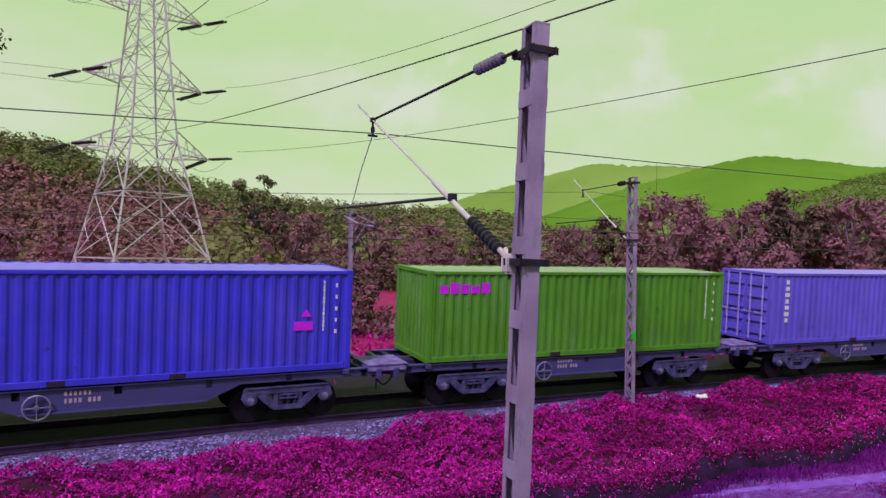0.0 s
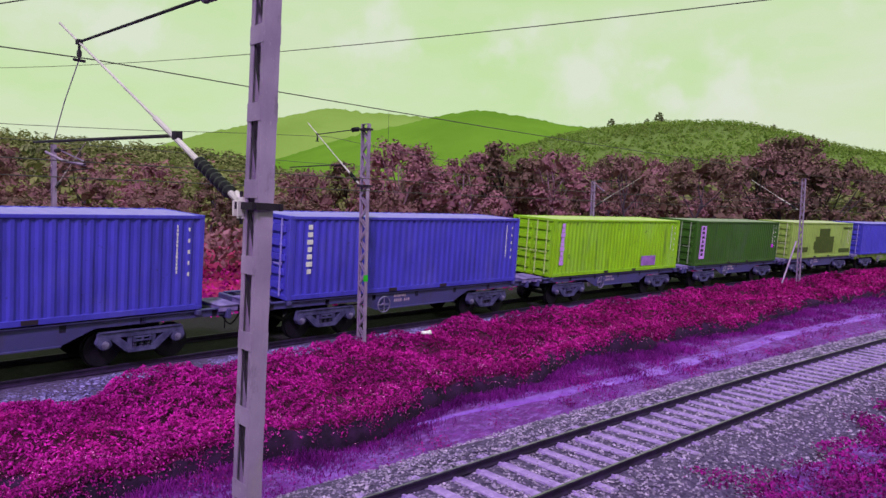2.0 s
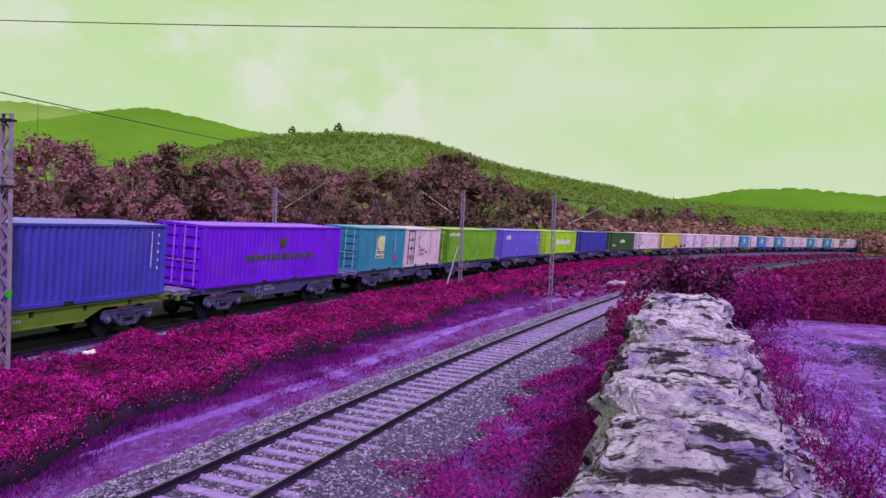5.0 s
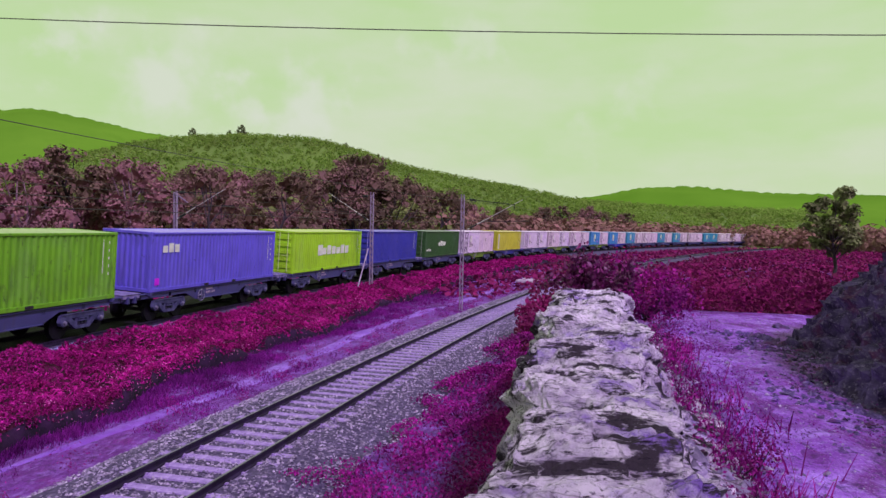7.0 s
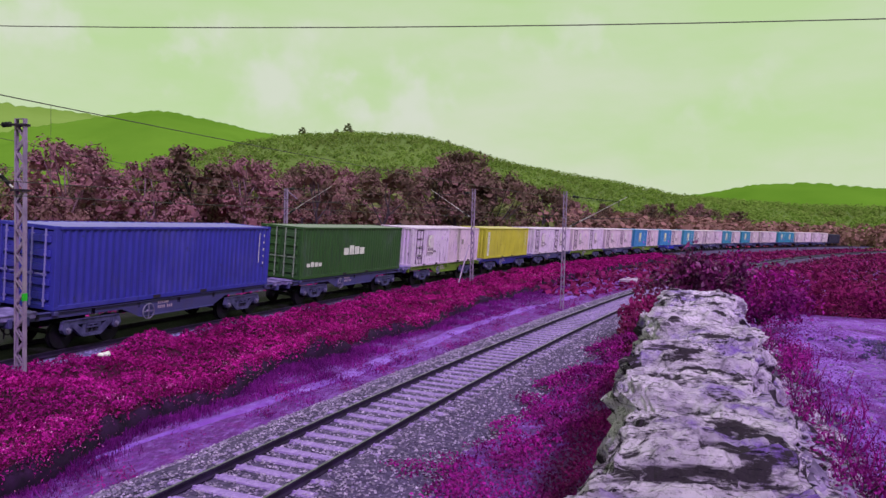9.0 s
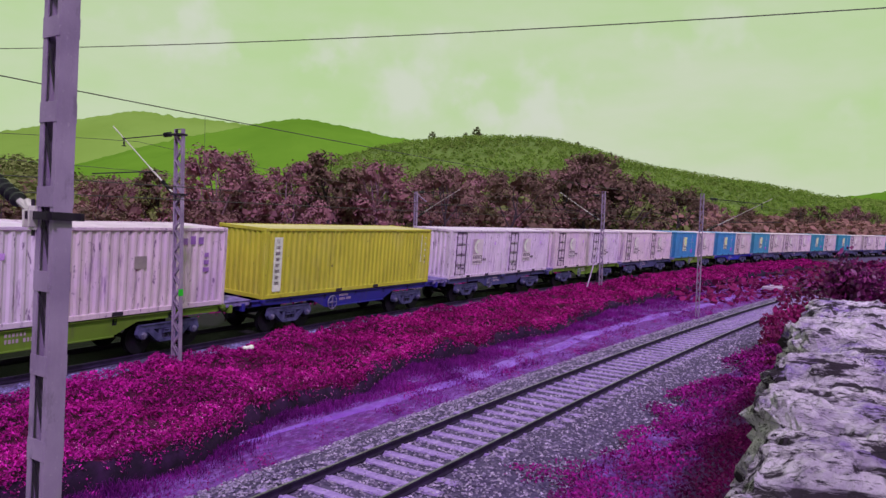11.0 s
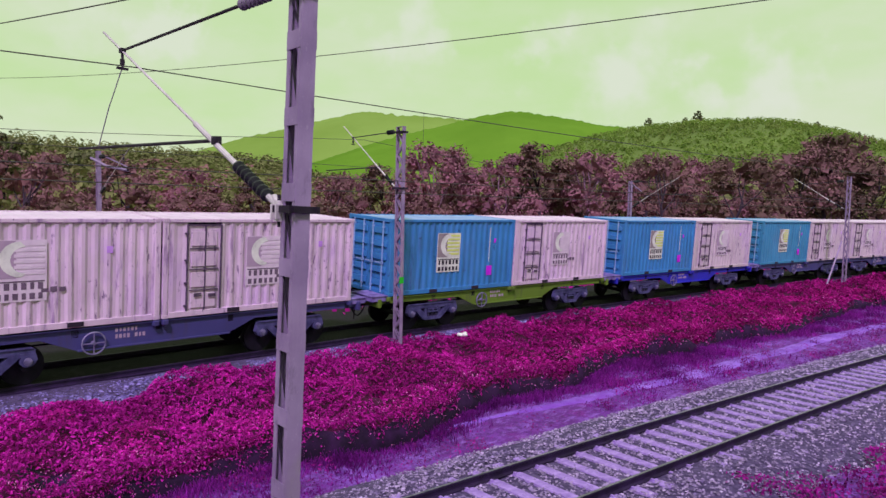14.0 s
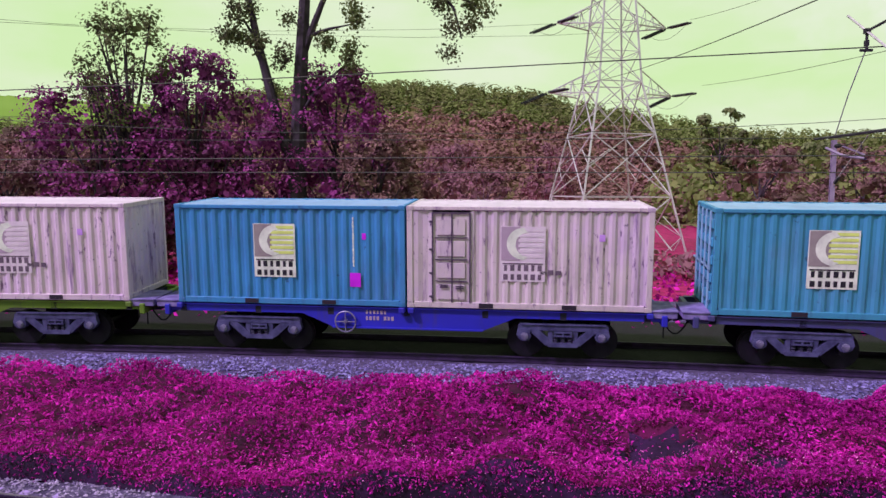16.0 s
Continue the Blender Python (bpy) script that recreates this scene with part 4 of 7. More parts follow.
COL = {"blue": (58, 54, 204), "green": (78, 142, 34), "violet": (98, 86, 204), "blue2": (66, 62, 184), "lime": (136, 192, 20), "dkgreen": (50, 90, 26),
       "olive": (140, 170, 78), "purple": (112, 2, 226), "teal": (48, 134, 164), "pink": (212, 190, 208), "pink2": (202, 186, 194), "green2": (108, 168, 36),
       "lime2": (156, 206, 40), "navy": (52, 52, 156), "bottle": (46, 82, 40), "yellow": (186, 182, 58), "sky": (57, 129, 186), "azure": (62, 138, 174), "lav": (212, 194, 220)}
PALE = ((0.5, (1, 1, 0.6), 0.5, 0.7, 0.5, (178, 138, 206)), (1.0, (4, 4, 0.5), 0.57, 0.68, 0.75, (104, 70, 126)), (5.0, (1, 1, 0.8), 0.63, 0.7, 0.8, (74, 52, 92)), (2.2, (3.2, 3.2, 0.9), 0.61, 0.66, 0.8, (92, 62, 108)))
DARK = ((0.6, (1, 1, 0.6), 0.5, 0.72, 0.1, (150, 140, 170)), (1.0, (4, 4, 0.4), 0.57, 0.7, 0.45, (30, 30, 44)), (4.0, (1, 1, 0.8), 0.64, 0.7, 0.7, (30, 30, 40)))
PAINT = {k: overlay(paint("container_paint_" + k, v, (40, 36, 60), 0.3), PALE if k.startswith(("pink", "lav")) else DARK, True) for k, v in COL.items()}
overlay(PAINT["green"], ((1.1, (1.0, 1.0, 0.08), 0.6, 0.66, 0.6, (126, 140, 118)), (2.4, (1.4, 1.4, 0.1), 0.62, 0.68, 0.5, (40, 70, 30))), True)
overlay(PAINT["green2"], ((1.6, (1.0, 1.0, 0.6), 0.58, 0.66, 0.6, (70, 100, 40)), (6.0, (1, 1, 0.5), 0.62, 0.68, 0.7, (40, 60, 30))), True)
# wall colours mixed 45 percent towards pale lilac
ROOF = {k: paint("roof_paint_" + k, tuple(int(0.55 * c + 0.45 * w) for c, w in zip(v, (226, 214, 232))), (150, 130, 150), 0.4) for k, v in COL.items()}
NAMES = {"blue": "deep blue", "green": "green", "violet": "violet-blue", "blue2": "blue", "lime": "lime green", "dkgreen": "dark green", "olive": "pale olive",
         "purple": "bright purple", "teal": "teal", "pink": "weathered pale pink", "pink2": "dull pink", "green2": "grass green", "lime2": "lime", "navy": "navy",
         "bottle": "bottle green", "yellow": "mustard yellow", "sky": "sky blue", "azure": "azure blue", "lav": "stained pale lavender"}
U_DARK, U_BLUE, U_LIME = paint("underframe_dark", (66, 64, 118)), paint("underframe_blue", (42, 40, 178)), paint("underframe_lime", (98, 126, 42))
U_NAVY = paint("underframe_navy", (40, 36, 132))
# wagon number: its boxes (colour, long, doors in front), its underframe
TRAIN = {-7: ("blue",), -6: ("green",), -5: ("violet",), -4: ("blue2",), -3: ("blue2",), -2: ("lime",), -1: ("dkgreen",), 0: ("olive",), 1: ("blue2",), 2: ("purple",),
         3: ("teal", "pink"), 4: ("green2",), 5: ("violet",), 6: ("lime2",), 7: ("navy",), 8: ("bottle",), 9: ("lav", "pink"), 10: ("yellow",), 11: ("lav", "lav"),
         12: ("pink", "lav"), 13: ("pink", "pink"), 14: ("sky", "pink"), 15: ("sky", "pink2"), 16: ("azure", "pink2"), 17: ("pink2", "pink"), 18: ("teal", "pink2"),
         19: ("teal", "pink2"), 20: ("pink2", "pink"), 21: ("teal", "teal"), 22: ("pink2", "pink"), 23: ("pink", "pink2")}
PLAIN_END = {-7, -6, 5, 10}
MOVERS = []          # (thing, wagon number, shift along the wagon, height)
L40, L20, DECK = 11.1, 6.058, 0.98
for i, boxes in TRAIN.items():
    um, un = (U_NAVY, "navy blue") if i == 10 else (U_BLUE, "blue") if i == 15 else (U_LIME, "yellow-green") if i in (1, 9, 12, 14) else (U_DARK, "dark grey-blue")
    w = wagon(um, "%s steel container flat wagon on two bogies" % un, len(boxes) == 1)
    MOVERS.append((w, i, 0.0, 0.0))
    for k, c in enumerate(boxes):
        L = L40 if len(boxes) == 1 else L20
        faded = c in ("pink", "pink2", "lav")
        plain = i == 9 and k == 1
        sd = len(boxes) == 2 and faded and not plain
        dr = i not in PLAIN_END if len(boxes) == 1 else (k == 0 and not sd)
        lab = "%s %s-foot steel container" % (NAMES[c], "forty" if L > 7 else "twenty")
        lab += " with side doors, ribbed walls" if sd else " with barred end doors, ribbed walls" if dr else " with ribbed walls"
        box = container(L, PAINT[c], ROOF[c], lab, dr, sd)
        MOVERS.append((box, i, 0.0 if len(boxes) == 1 else (-L20 / 2 - 0.02 if k == 0 else L20 / 2 + 0.02), DECK))
        if plain:
            bars_across(box, L, 2.7, 1.35, 1, 0.42, 0.5, 0.05, M["logo_g"], "faded dark mark")
            bars_across(box, L, 4.3, 2.05, 3, 0.2, 0.26, 0.12, M["lilac_d"], "row of lilac marks")
            bars_down(box, L, 5.2, 1.7, 3, 0.24, 0.14, 0.1, M["lilac_d"], "column of lilac marks")
        elif len(boxes) == 2:
            crescent_logo(box, L, 2.1 if not sd else 2.35, 0.72, sd)
            if not sd:
                mark(box, L, 4.62, 0.5, 0.28, 0.36, M["mag"], label="magenta plate")
                mark(box, L, 4.95, 1.72, 0.1, 0.16, M["mag"])
                bars_down(box, L, 4.72, 2.25, 13, 0.045, 0.085, 0.014, M["white"])
            else:
                mark(box, L, 4.75, 1.75, 0.14, 0.17, M["lilac"])
                bars_across(box, L, 3.4, 0.9, 3, 0.14, 0.12, 0.05, M["faded_k"])
        else:
            if i not in (2, 8):
                bars_down(box, L, 11.35, 2.28, 13, 0.05, 0.085, 0.016, M["white"])
                bars_down(box, L, 11.72, 2.2, 5, 0.07, 0.1, 0.2, M["white"])
            if i == -7:
                mark(box, L, 10.5, 1.05, 0.5, 0.22, M["mag"], label="magenta plate")
                g = Geo().plate([(-0.14, 0), (0.14, 0), (0, 0.2)], -0.003, 0.003)
                part("marking", g, M["mag"], box, loc=(-L / 2 + 9.87, -1.1945, 1.4))
            if i == -6:
                bars_across(box, L, 0.55, 1.95, 5, 0.27, 0.3, 0.06, M["mag"], "magenta-purple marks")
            if i in (-5, -3):
                bars_down(box, L, 0.85, 2.25, 7, 0.22, 0.15, 0.08, M["white"])
            if i == -4:
                mark(box, L, 1.2, 1.75, 1.6, 0.55, M["white"], label="pale sign field")
                bars_across(box, L, 1.4, 1.8, 6, 0.14, 0.34, 0.08, M["logo_y"])
            if i == -2:
                bars_down(box, L, 0.75, 2.3, 9, 0.3, 0.19, 0.02, M["lilac"])
                mark(box, L, 8.2, 0.25, 1.4, 0.5, M["lilac_d"])
            if i == -1:
                mark(box, L, 0.6, 0.4, 0.6, 1.9, M["lilac"], label="tall lilac field")
                bars_down(box, L, 0.9, 2.15, 7, 0.34, 0.16, 0.09, M["black"])
                mark(box, L, 11.2, 0.9, 0.3, 0.22, M["mag"])
            if i == 0:
                mark(box, L, 4.6, 0.35, 3.4, 1.2, M["camo"], label="dark olive patch")
                mark(box, L, 5.3, 1.55, 1.9, 0.6, M["camo"])
                mark(box, L, 4.3, 0.6, 0.33, 0.6, M["camo"])
                mark(box, L, 0.6, 0.45, 2.4, 0.35, M["camo"])
                mark(box, L, 9.6, 0.3, 2.2, 0.3, M["camo"])
                mark(box, L, 10.2, 2.1, 1.8, 0.16, M["camo"])
            if i == 2:
                bars_across(box, L, 3.2, 1.05, 14, 0.3, 0.26, 0.1, M["camo"], "long row of dark marks")
                mark(box, L, 5.9, 1.6, 0.5, 0.45, M["camo"])
            if i == 4:
                bars_across(box, L, 0.6, 2.05, 7, 0.3, 0.24, 0.1, M["white"])
            if i == 5:
                bars_across(box, L, 1.1, 1.7, 3, 0.34, 0.4, 0.08, M["white"])
                mark(box, L, 0.4, 0.3, 0.3, 0.3, M["mag"])
            if i == 6:
                bars_across(box, L, 5.0, 1.05, 6, 0.62, 0.6, 0.14, M["white"])
                mark(box, L, 3.9, 1.0, 0.7, 0.7, M["white"])
            if i == 8:
                bars_across(box, L, 4.8, 1.1, 4, 0.5, 0.5, 0.08, M["white"])
                bars_across(box, L, 0.8, 0.6, 4, 0.28, 0.24, 0.08, M["white"])
            if i == 10:
                mark(box, L, 0.55, 0.25, 0.42, 2.0, M["white"], label="tall white field")
                bars_down(box, L, 0.76, 2.1, 8, 0.26, 0.13, 0.09, M["logo_g"])

# brake van at the tail
van = tagged(new("brake_van"), "small dark brake van at the tail of the train", "wagon", "wagons of the train")
g = Geo()
g.box((0, 0, 2.1), (8.0, 2.8, 2.3), bevel=0.06)
part("body", g, M["under"], van)
g = Geo()
for sy in (-1, 1):
    for x in (-2.5, 2.5):
        g.box((x, sy * 1.41, 2.4), (0.9, 0.03, 0.7))
part("window_pane", g, M["seal"], van)
g = Geo().box((0, 0, 0.75), (8.6, 2.6, 0.35), bevel=0.03)
part("underframe", g, M["under"], van)
for x in (-3.2, -1.6, 1.6, 3.2):
    g = Geo()
    for sy in (-1, 1):
        g.rod((x, sy * 0.86, RAIL_Z + 0.46), (x, sy * 0.73, RAIL_Z + 0.46), 0.45, n=20)
    g.rod((x, -1.1, RAIL_Z + 0.46), (x, 1.1, RAIL_Z + 0.46), 0.08)
    part("wheelset", g, M["wheel"], van)
MOVERS.append((van, 24, -2.4, 0.0))

# ---- hedge of creeper on the bank between the lines ----
def hedge_front(s):
    return -6.5 + 0.35 * np.sin(s * 0.31) + 0.25 * np.sin(s * 0.83 + 1) + 0.9 * smooth01((s - 30) / 40) - 0.6 * smooth01((9 - s) / 8) - 0.6 * smooth01((17 - s) / 6)


def hedge_back(s):
    return -2.3 + 0.3 * np.sin(s * 0.9) * np.sin(s * 0.37 + 1) + 0.28 * np.sin(s * 2.3 + 2) * np.sin(s * 0.6) + 0.12 * np.sin(s * 5.1) - 0.5 * smooth01((9 - s) / 8) + 0.75 * smooth01((s - 11) / 5)


def lumps(s, u):
    return (0.17 * np.sin(s * 1.1 + 0.8 * np.sin(u * 1.3)) * np.sin(u * 1.5 + s * 0.4) + 0.11 * np.sin(s * 2.7 + u) * np.sin(u * 3.1 - s * 0.9)
            + 0.06 * np.sin(s * 5.3 + u * 2.2) * np.sin(u * 6.1))


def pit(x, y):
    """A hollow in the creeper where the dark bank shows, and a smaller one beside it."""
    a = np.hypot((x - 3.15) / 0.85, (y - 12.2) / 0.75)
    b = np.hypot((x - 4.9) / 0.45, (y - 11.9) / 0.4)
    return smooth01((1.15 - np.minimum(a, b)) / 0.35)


def hedge_top(s, u):
    """Height of the creeper's surface; w runs from its back edge to its front."""
    w = (u - hedge_back(s)) / (hedge_front(s) - hedge_back(s))
    z = -0.52 + (0.36 + 0.14 * np.sin(s * 1.7 + 0.5) * np.sin(s * 0.53)) * smooth01(w / 0.16) - 0.32 * smooth01((w - 0.25) / 0.7) + lumps(s, u) * smooth01(w / 0.2)
    return np.where(w > 1, z - 0.75 * smooth01((w - 1) / 0.1), z)


def far_points(s, u):
    x, y, th = np.interp(s, S_AXIS, _x), np.interp(s, S_AXIS, _y), np.interp(s, S_AXIS, _th)
    return x - u * np.sin(th), y + u * np.cos(th)


g = Geo()
hs = list(np.arange(-22, 40, 0.3)) + list(np.arange(40, 130, 1.0))
m = 22
for s in hs:
    a, b = float(hedge_back(s)), float(hedge_front(s))
    for k in range(m):
        w = k / (m - 3)
        u = a + (b - a) * min(w, 1.03)
        z = float(hedge_top(s, u)) - 0.19
        if k == m - 2:
            z = -0.95
        if k == m - 1:
            u, z = b - 0.05, -1.35
        x, y = far_points(s, u)
        g.v.append((x, y, z - 0.3 * float(pit(x, y))))
for i in range(len(hs) - 1):
    for k in range(m - 1):
        a = i * m + k
        g.f.append((a, a + 1, a + m + 1, a + m))
# core sheet below the leaves, coloured as the shade in their gaps
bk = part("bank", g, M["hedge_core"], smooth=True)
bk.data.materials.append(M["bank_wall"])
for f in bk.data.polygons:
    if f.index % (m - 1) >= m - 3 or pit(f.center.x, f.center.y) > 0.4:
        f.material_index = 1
tagged(bk, "dark bank under the creeper, leaf shade put into its colour", "bank", kind="structure")


def line_sample(n, s0, s1, reach):
    """Arc lengths, denser near the place that faces the camera."""
    s = RNG.uniform(s0, s1, n * 4)
    keep = RNG.uniform(size=n * 4) < 1 / (1 + (np.abs(s - 6) / reach) ** 1.5)
    return s[keep][:n]


s = line_sample(200000, -20, 120, 18)
w = RNG.uniform(-0.03, 1.005, len(s))
u = hedge_back(s) + (hedge_front(s) - hedge_back(s)) * w
x, y = far_points(s, u)
z = hedge_top(s, u) - RNG.exponential(0.055, len(s)) + 0.03
hole = (np.sin(x * 3.1 + np.sin(y * 2.7) * 2) * np.sin(y * 3.7 + x) < -0.8) | (np.sin(x * 1.3 + 2 * np.sin(y * 0.9)) * np.sin(y * 1.9 - x * 0.6) > 0.8)
clod = np.sin(x * 9.1 + 2.2 * np.sin(y * 5.3)) * np.sin(y * 8.3 + 1.7 * np.sin(x * 6.7))
z = np.where(hole, z - 0.17, z) + 0.06 * clod - 0.06 * (clod < -0.35)
z -= RNG.uniform(0, 0.3, len(x)) * pit(x, y)
keep = RNG.uniform(size=len(x)) > 0.93 * pit(x, y)
x, y, z = x[keep], y[keep], z[keep]
dist = np.hypot(x, y)
quads("creeper_leaves", leaves(np.stack([x, y, z], 1), 0.027 + 0.0013 * dist, RNG, 0.65, 0.4, 0.75), M["hedge"],
      "dense magenta creeper leaves over the bank", "creeper")
# the cut front face, with hanging stalks
s = line_sample(42000, -20, 90, 20)
u = hedge_front(s) - RNG.uniform(-0.05, 0.16, len(s))
z = RNG.uniform(-1.3, -0.4, len(s))
tongue = -0.72 + 0.32 * np.sin(s * 1.9 + 0.6 * np.sin(s * 3)) * np.sin(s * 0.67 + 1) + 0.22 * np.sin(s * 6.3 + 1.5 * np.sin(s * 2.2)) + 0.1 * np.sin(s * 17) - 0.85 * smooth01((9 - s) / 5)
gap = RNG.uniform(size=len(s)) < smooth01((tongue - z) / 0.3 + 0.35) * 0.97
x, y = far_points(s[~gap], u[~gap])
quads("hanging_creeper", leaves(np.stack([x, y, z[~gap]], 1), 0.017 + 0.0012 * np.hypot(x, y), RNG, 0.9, 0.5, 0.3), M["hedge"],
      "magenta creeper hanging over the cut edge of the bank", "creeper")
s = line_sample(5000, -18, 80, 18)
u = hedge_front(s) + np.abs(RNG.normal(0, 0.55, len(s))) - 0.15
face = u < hedge_front(s) + 0.12
u = np.where(face, hedge_front(s) - RNG.uniform(0.03, 0.22, len(s)), u)
x, y = far_points(s, u)
z = np.where(face, RNG.uniform(-1.15, -0.5, len(s)), hedge_top(s, np.maximum(u, hedge_front(s) + 0.02)) + RNG.uniform(0.0, 0.07, len(s)))
quads("pale_creeper_tips", leaves(np.stack([x, y, z], 1), 0.010 + 0.0005 * np.hypot(x, y), RNG, 1, 0.6, 0.3), M["hedge_pale"],
      "pale pink withered tips in the creeper", "creeper")


# ---- grass, scrub and shrubs ----
def blades(x, y, z, h, rng, w=0.012):
    n = len(x)
    a = rng.uniform(0, math.tau, n)
    lean = rng.normal(0, 0.35, (n, 2)) * h[:, None]
    base = np.stack([x, y, z], 1)
    side = np.stack([np.cos(a), np.sin(a), np.zeros(n)], 1) * (w * rng.uniform(0.6, 1.6, n))[:, None]
    top = base + np.stack([lean[:, 0], lean[:, 1], h], 1)
    return np.stack([base - side, base + side, top + side * 0.3, top - side * 0.3], 1)


def near_points(s, u):
    x, y, th = np.interp(s, _ns, _NX), np.interp(s, _ns, _ny), np.interp(s, _ns, _nth)
    return x - u * np.sin(th), y + u * np.cos(th)


# trodden path beside the ballast
g = Geo()
ps = np.arange(11.0, 74, 0.35)
for s in ps:
    mid = 2.5 + 0.42 * (4.1 + 0.06 * max(s - 20, 0)) + 0.25 * math.sin(s * 0.21)
    half = (0.38 + 0.16 * noise.noise((s * 0.5, 0, 0)) + 0.1 * noise.noise((s * 2.3, 4, 0))) * float(smooth01((s - 10) / 12)) * float(smooth01((76 - s) / 8)) + 0.02
    for k in range(7):
        x, y = near_points(s, mid + half * (k - 3) / 3 + 0.06 * noise.noise((s * 3.1, k, 0)))
        g.v.append((float(x), float(y), float(ground_z(x, y)) + 0.055 - 0.01 * abs(k - 3) - (0.05 if k in (0, 6) else 0)))
g.f += [(i * 7 + k, i * 7 + 7 + k, i * 7 + 8 + k, i * 7 + 1 + k) for i in range(len(ps) - 1) for k in range(6)]
tagged(part("footpath", g, M["path"], smooth=True), "pale lilac trodden path between the lines", "path", kind="structure")
n = 200000
s = RNG.uniform(-12, 60, n)
s = s[RNG.uniform(size=n) < 1 / (1 + (np.abs(s - 10) / 22) ** 1.5)]
tt = RNG.uniform(0, 1, len(s)) ** 0.7
width = 0.5 + 3.6 * smooth01((s + 8) / 14) + 0.06 * np.maximum(s - 20, 0)
x, y = near_points(s, 2.5 + tt * width)
bare = RNG.uniform(size=len(x)) < smooth01((np.sin(x * 0.5 + y * 0.8) + np.sin(x * 0.23 - y * 1.1 + 2) + 0.5 * np.sin(x * 2.3) * np.sin(y * 2.9) + 3.4 * (0.5 - tt)) / 1.8 - 0.05 - 0.25 * smooth01((14 - x) / 6) + 0.75 * np.exp(-((tt - 0.42) / 0.13) ** 2) * smooth01((x - 13) / 5))
x, y, tt = x[~bare], y[~bare], tt[~bare]
quads("dry_grass", blades(x, y, ground_z(x, y) - 0.02, RNG.uniform(0.03, 0.17, len(x)) * (0.45 + 0.95 * tt) * (1 + 0.7 * np.sin(x * 1.9 + y) * np.sin(y * 2.3 - x * 0.6)), RNG, 0.007 + 0.0003 * np.hypot(x, y).mean()), M["grass"],
      "thin purple dry grass between the lines", "grass")
# taller grass along the foot of the bank
s = line_sample(30000, -10, 70, 20)
x, y = far_points(s, hedge_front(s) - np.abs(RNG.normal(0.05, 0.38, len(s))))
quads("bank_grass", blades(x, y, ground_z(x, y) - 0.03, RNG.uniform(0.08, 0.36, len(s)) * (0.6 + 0.4 * np.sin(s * 3.1) * np.sin(s * 1.3)), RNG, 0.009), M["grass"], "purple grass along the foot of the bank", "grass")
# tufts
cs = RNG.uniform(2, 60, 90)
cu = 2.7 + RNG.uniform(0, 1, 90) ** 1.5 * 2.5
pts = []
for a, b in zip(cs, cu):
    cx, cy = near_points(a, b)
    k = 90
    wd = RNG.uniform(0.1, 0.24)
    pts.append(np.stack([cx + RNG.normal(0, wd, k), cy + RNG.normal(0, wd, k), -1.17 + np.abs(RNG.normal(0, wd * 1.1, k))], 1))
quads("weed_tufts", leaves(np.concatenate(pts), 0.034, RNG, 1, 0.4, 0.1), M["shrub"], "small dark magenta weeds by the ballast", "weeds")

# shrubs between the near line and the rock ridge
n = 110000
x = 3 + 42 * RNG.uniform(0, 1, n) ** 1.6
wl = -0.157 * x + 0.55
_nyx = np.interp(x, _NX, _ny)
top_edge = _nyx - 3.0 - 0.5 * np.sin(x * 0.8) - 0.35 * np.sin(x * 2.1 + 1)
t = RNG.uniform(0, 1, n)
y = wl + (top_edge - wl) * t + RNG.normal(0, 0.22, n) * t + 0.3 * np.sin(x * 5.3 + 2 * np.sin(x * 1.7)) * t
hgt = (0.75 + 0.45 * np.sin(x * 1.3 + y) * np.sin(y * 1.9 + 0.5 * x)) * np.clip(1.25 - 0.9 * t, 0.25, 1.1)
clump = np.sin(x * 2.1 + 1.3 * np.sin(y * 2.0)) * np.sin(y * 2.6 + x * 0.7) + RNG.normal(0, 0.25, n) > -0.4
ok = (top_edge > wl) & clump
z = ground_z(x, y * 0 + 30) + hgt * (1 - RNG.exponential(0.22, n))
ok &= z > -1.3
quads("lineside_shrubs", leaves(np.stack([x, y, z], 1)[ok], 0.026 + 0.0013 * x[ok], RNG, 0.9, 0.5, 0.4), M["shrub"],
      "dense magenta shrubs at the foot of the rock ridge", "shrubs")


def ridge_xy(a, v):
    return a * WALL_DIR[0] + v * WALL_N[0], a * WALL_DIR[1] + v * WALL_N[1]


def bush(name, label, a, v, z, r, h, n, size, mat, clumps=16, category="bush"):
    cx, cy = ridge_xy(a, v)
    c = RNG.normal(0, 0.5, (clumps, 3)) * [r, r, h * 0.5] + [cx, cy, z + h * 0.5]
    p = c[RNG.integers(0, clumps, n)] + RNG.normal(0, 0.22, (n, 3)) * [r, r, h * 0.7]
    p = p[p[:, 2] > z - 0.1]
    root = tagged(new(name), label, category)
    g = Geo()
    for k in range(min(clumps, 10)):
        g.rod((cx + RNG.normal(0, 0.1), cy + RNG.normal(0, 0.1), z - 0.15), c[k], 0.03 * r, 0.012 * r, 5)
    part("stem", g, M["bark"], root)
    quads("foliage", leaves(p, size, RNG, 1, 0.55, 0.3), mat, "", "", kind="stuff", parent=root)
    return root


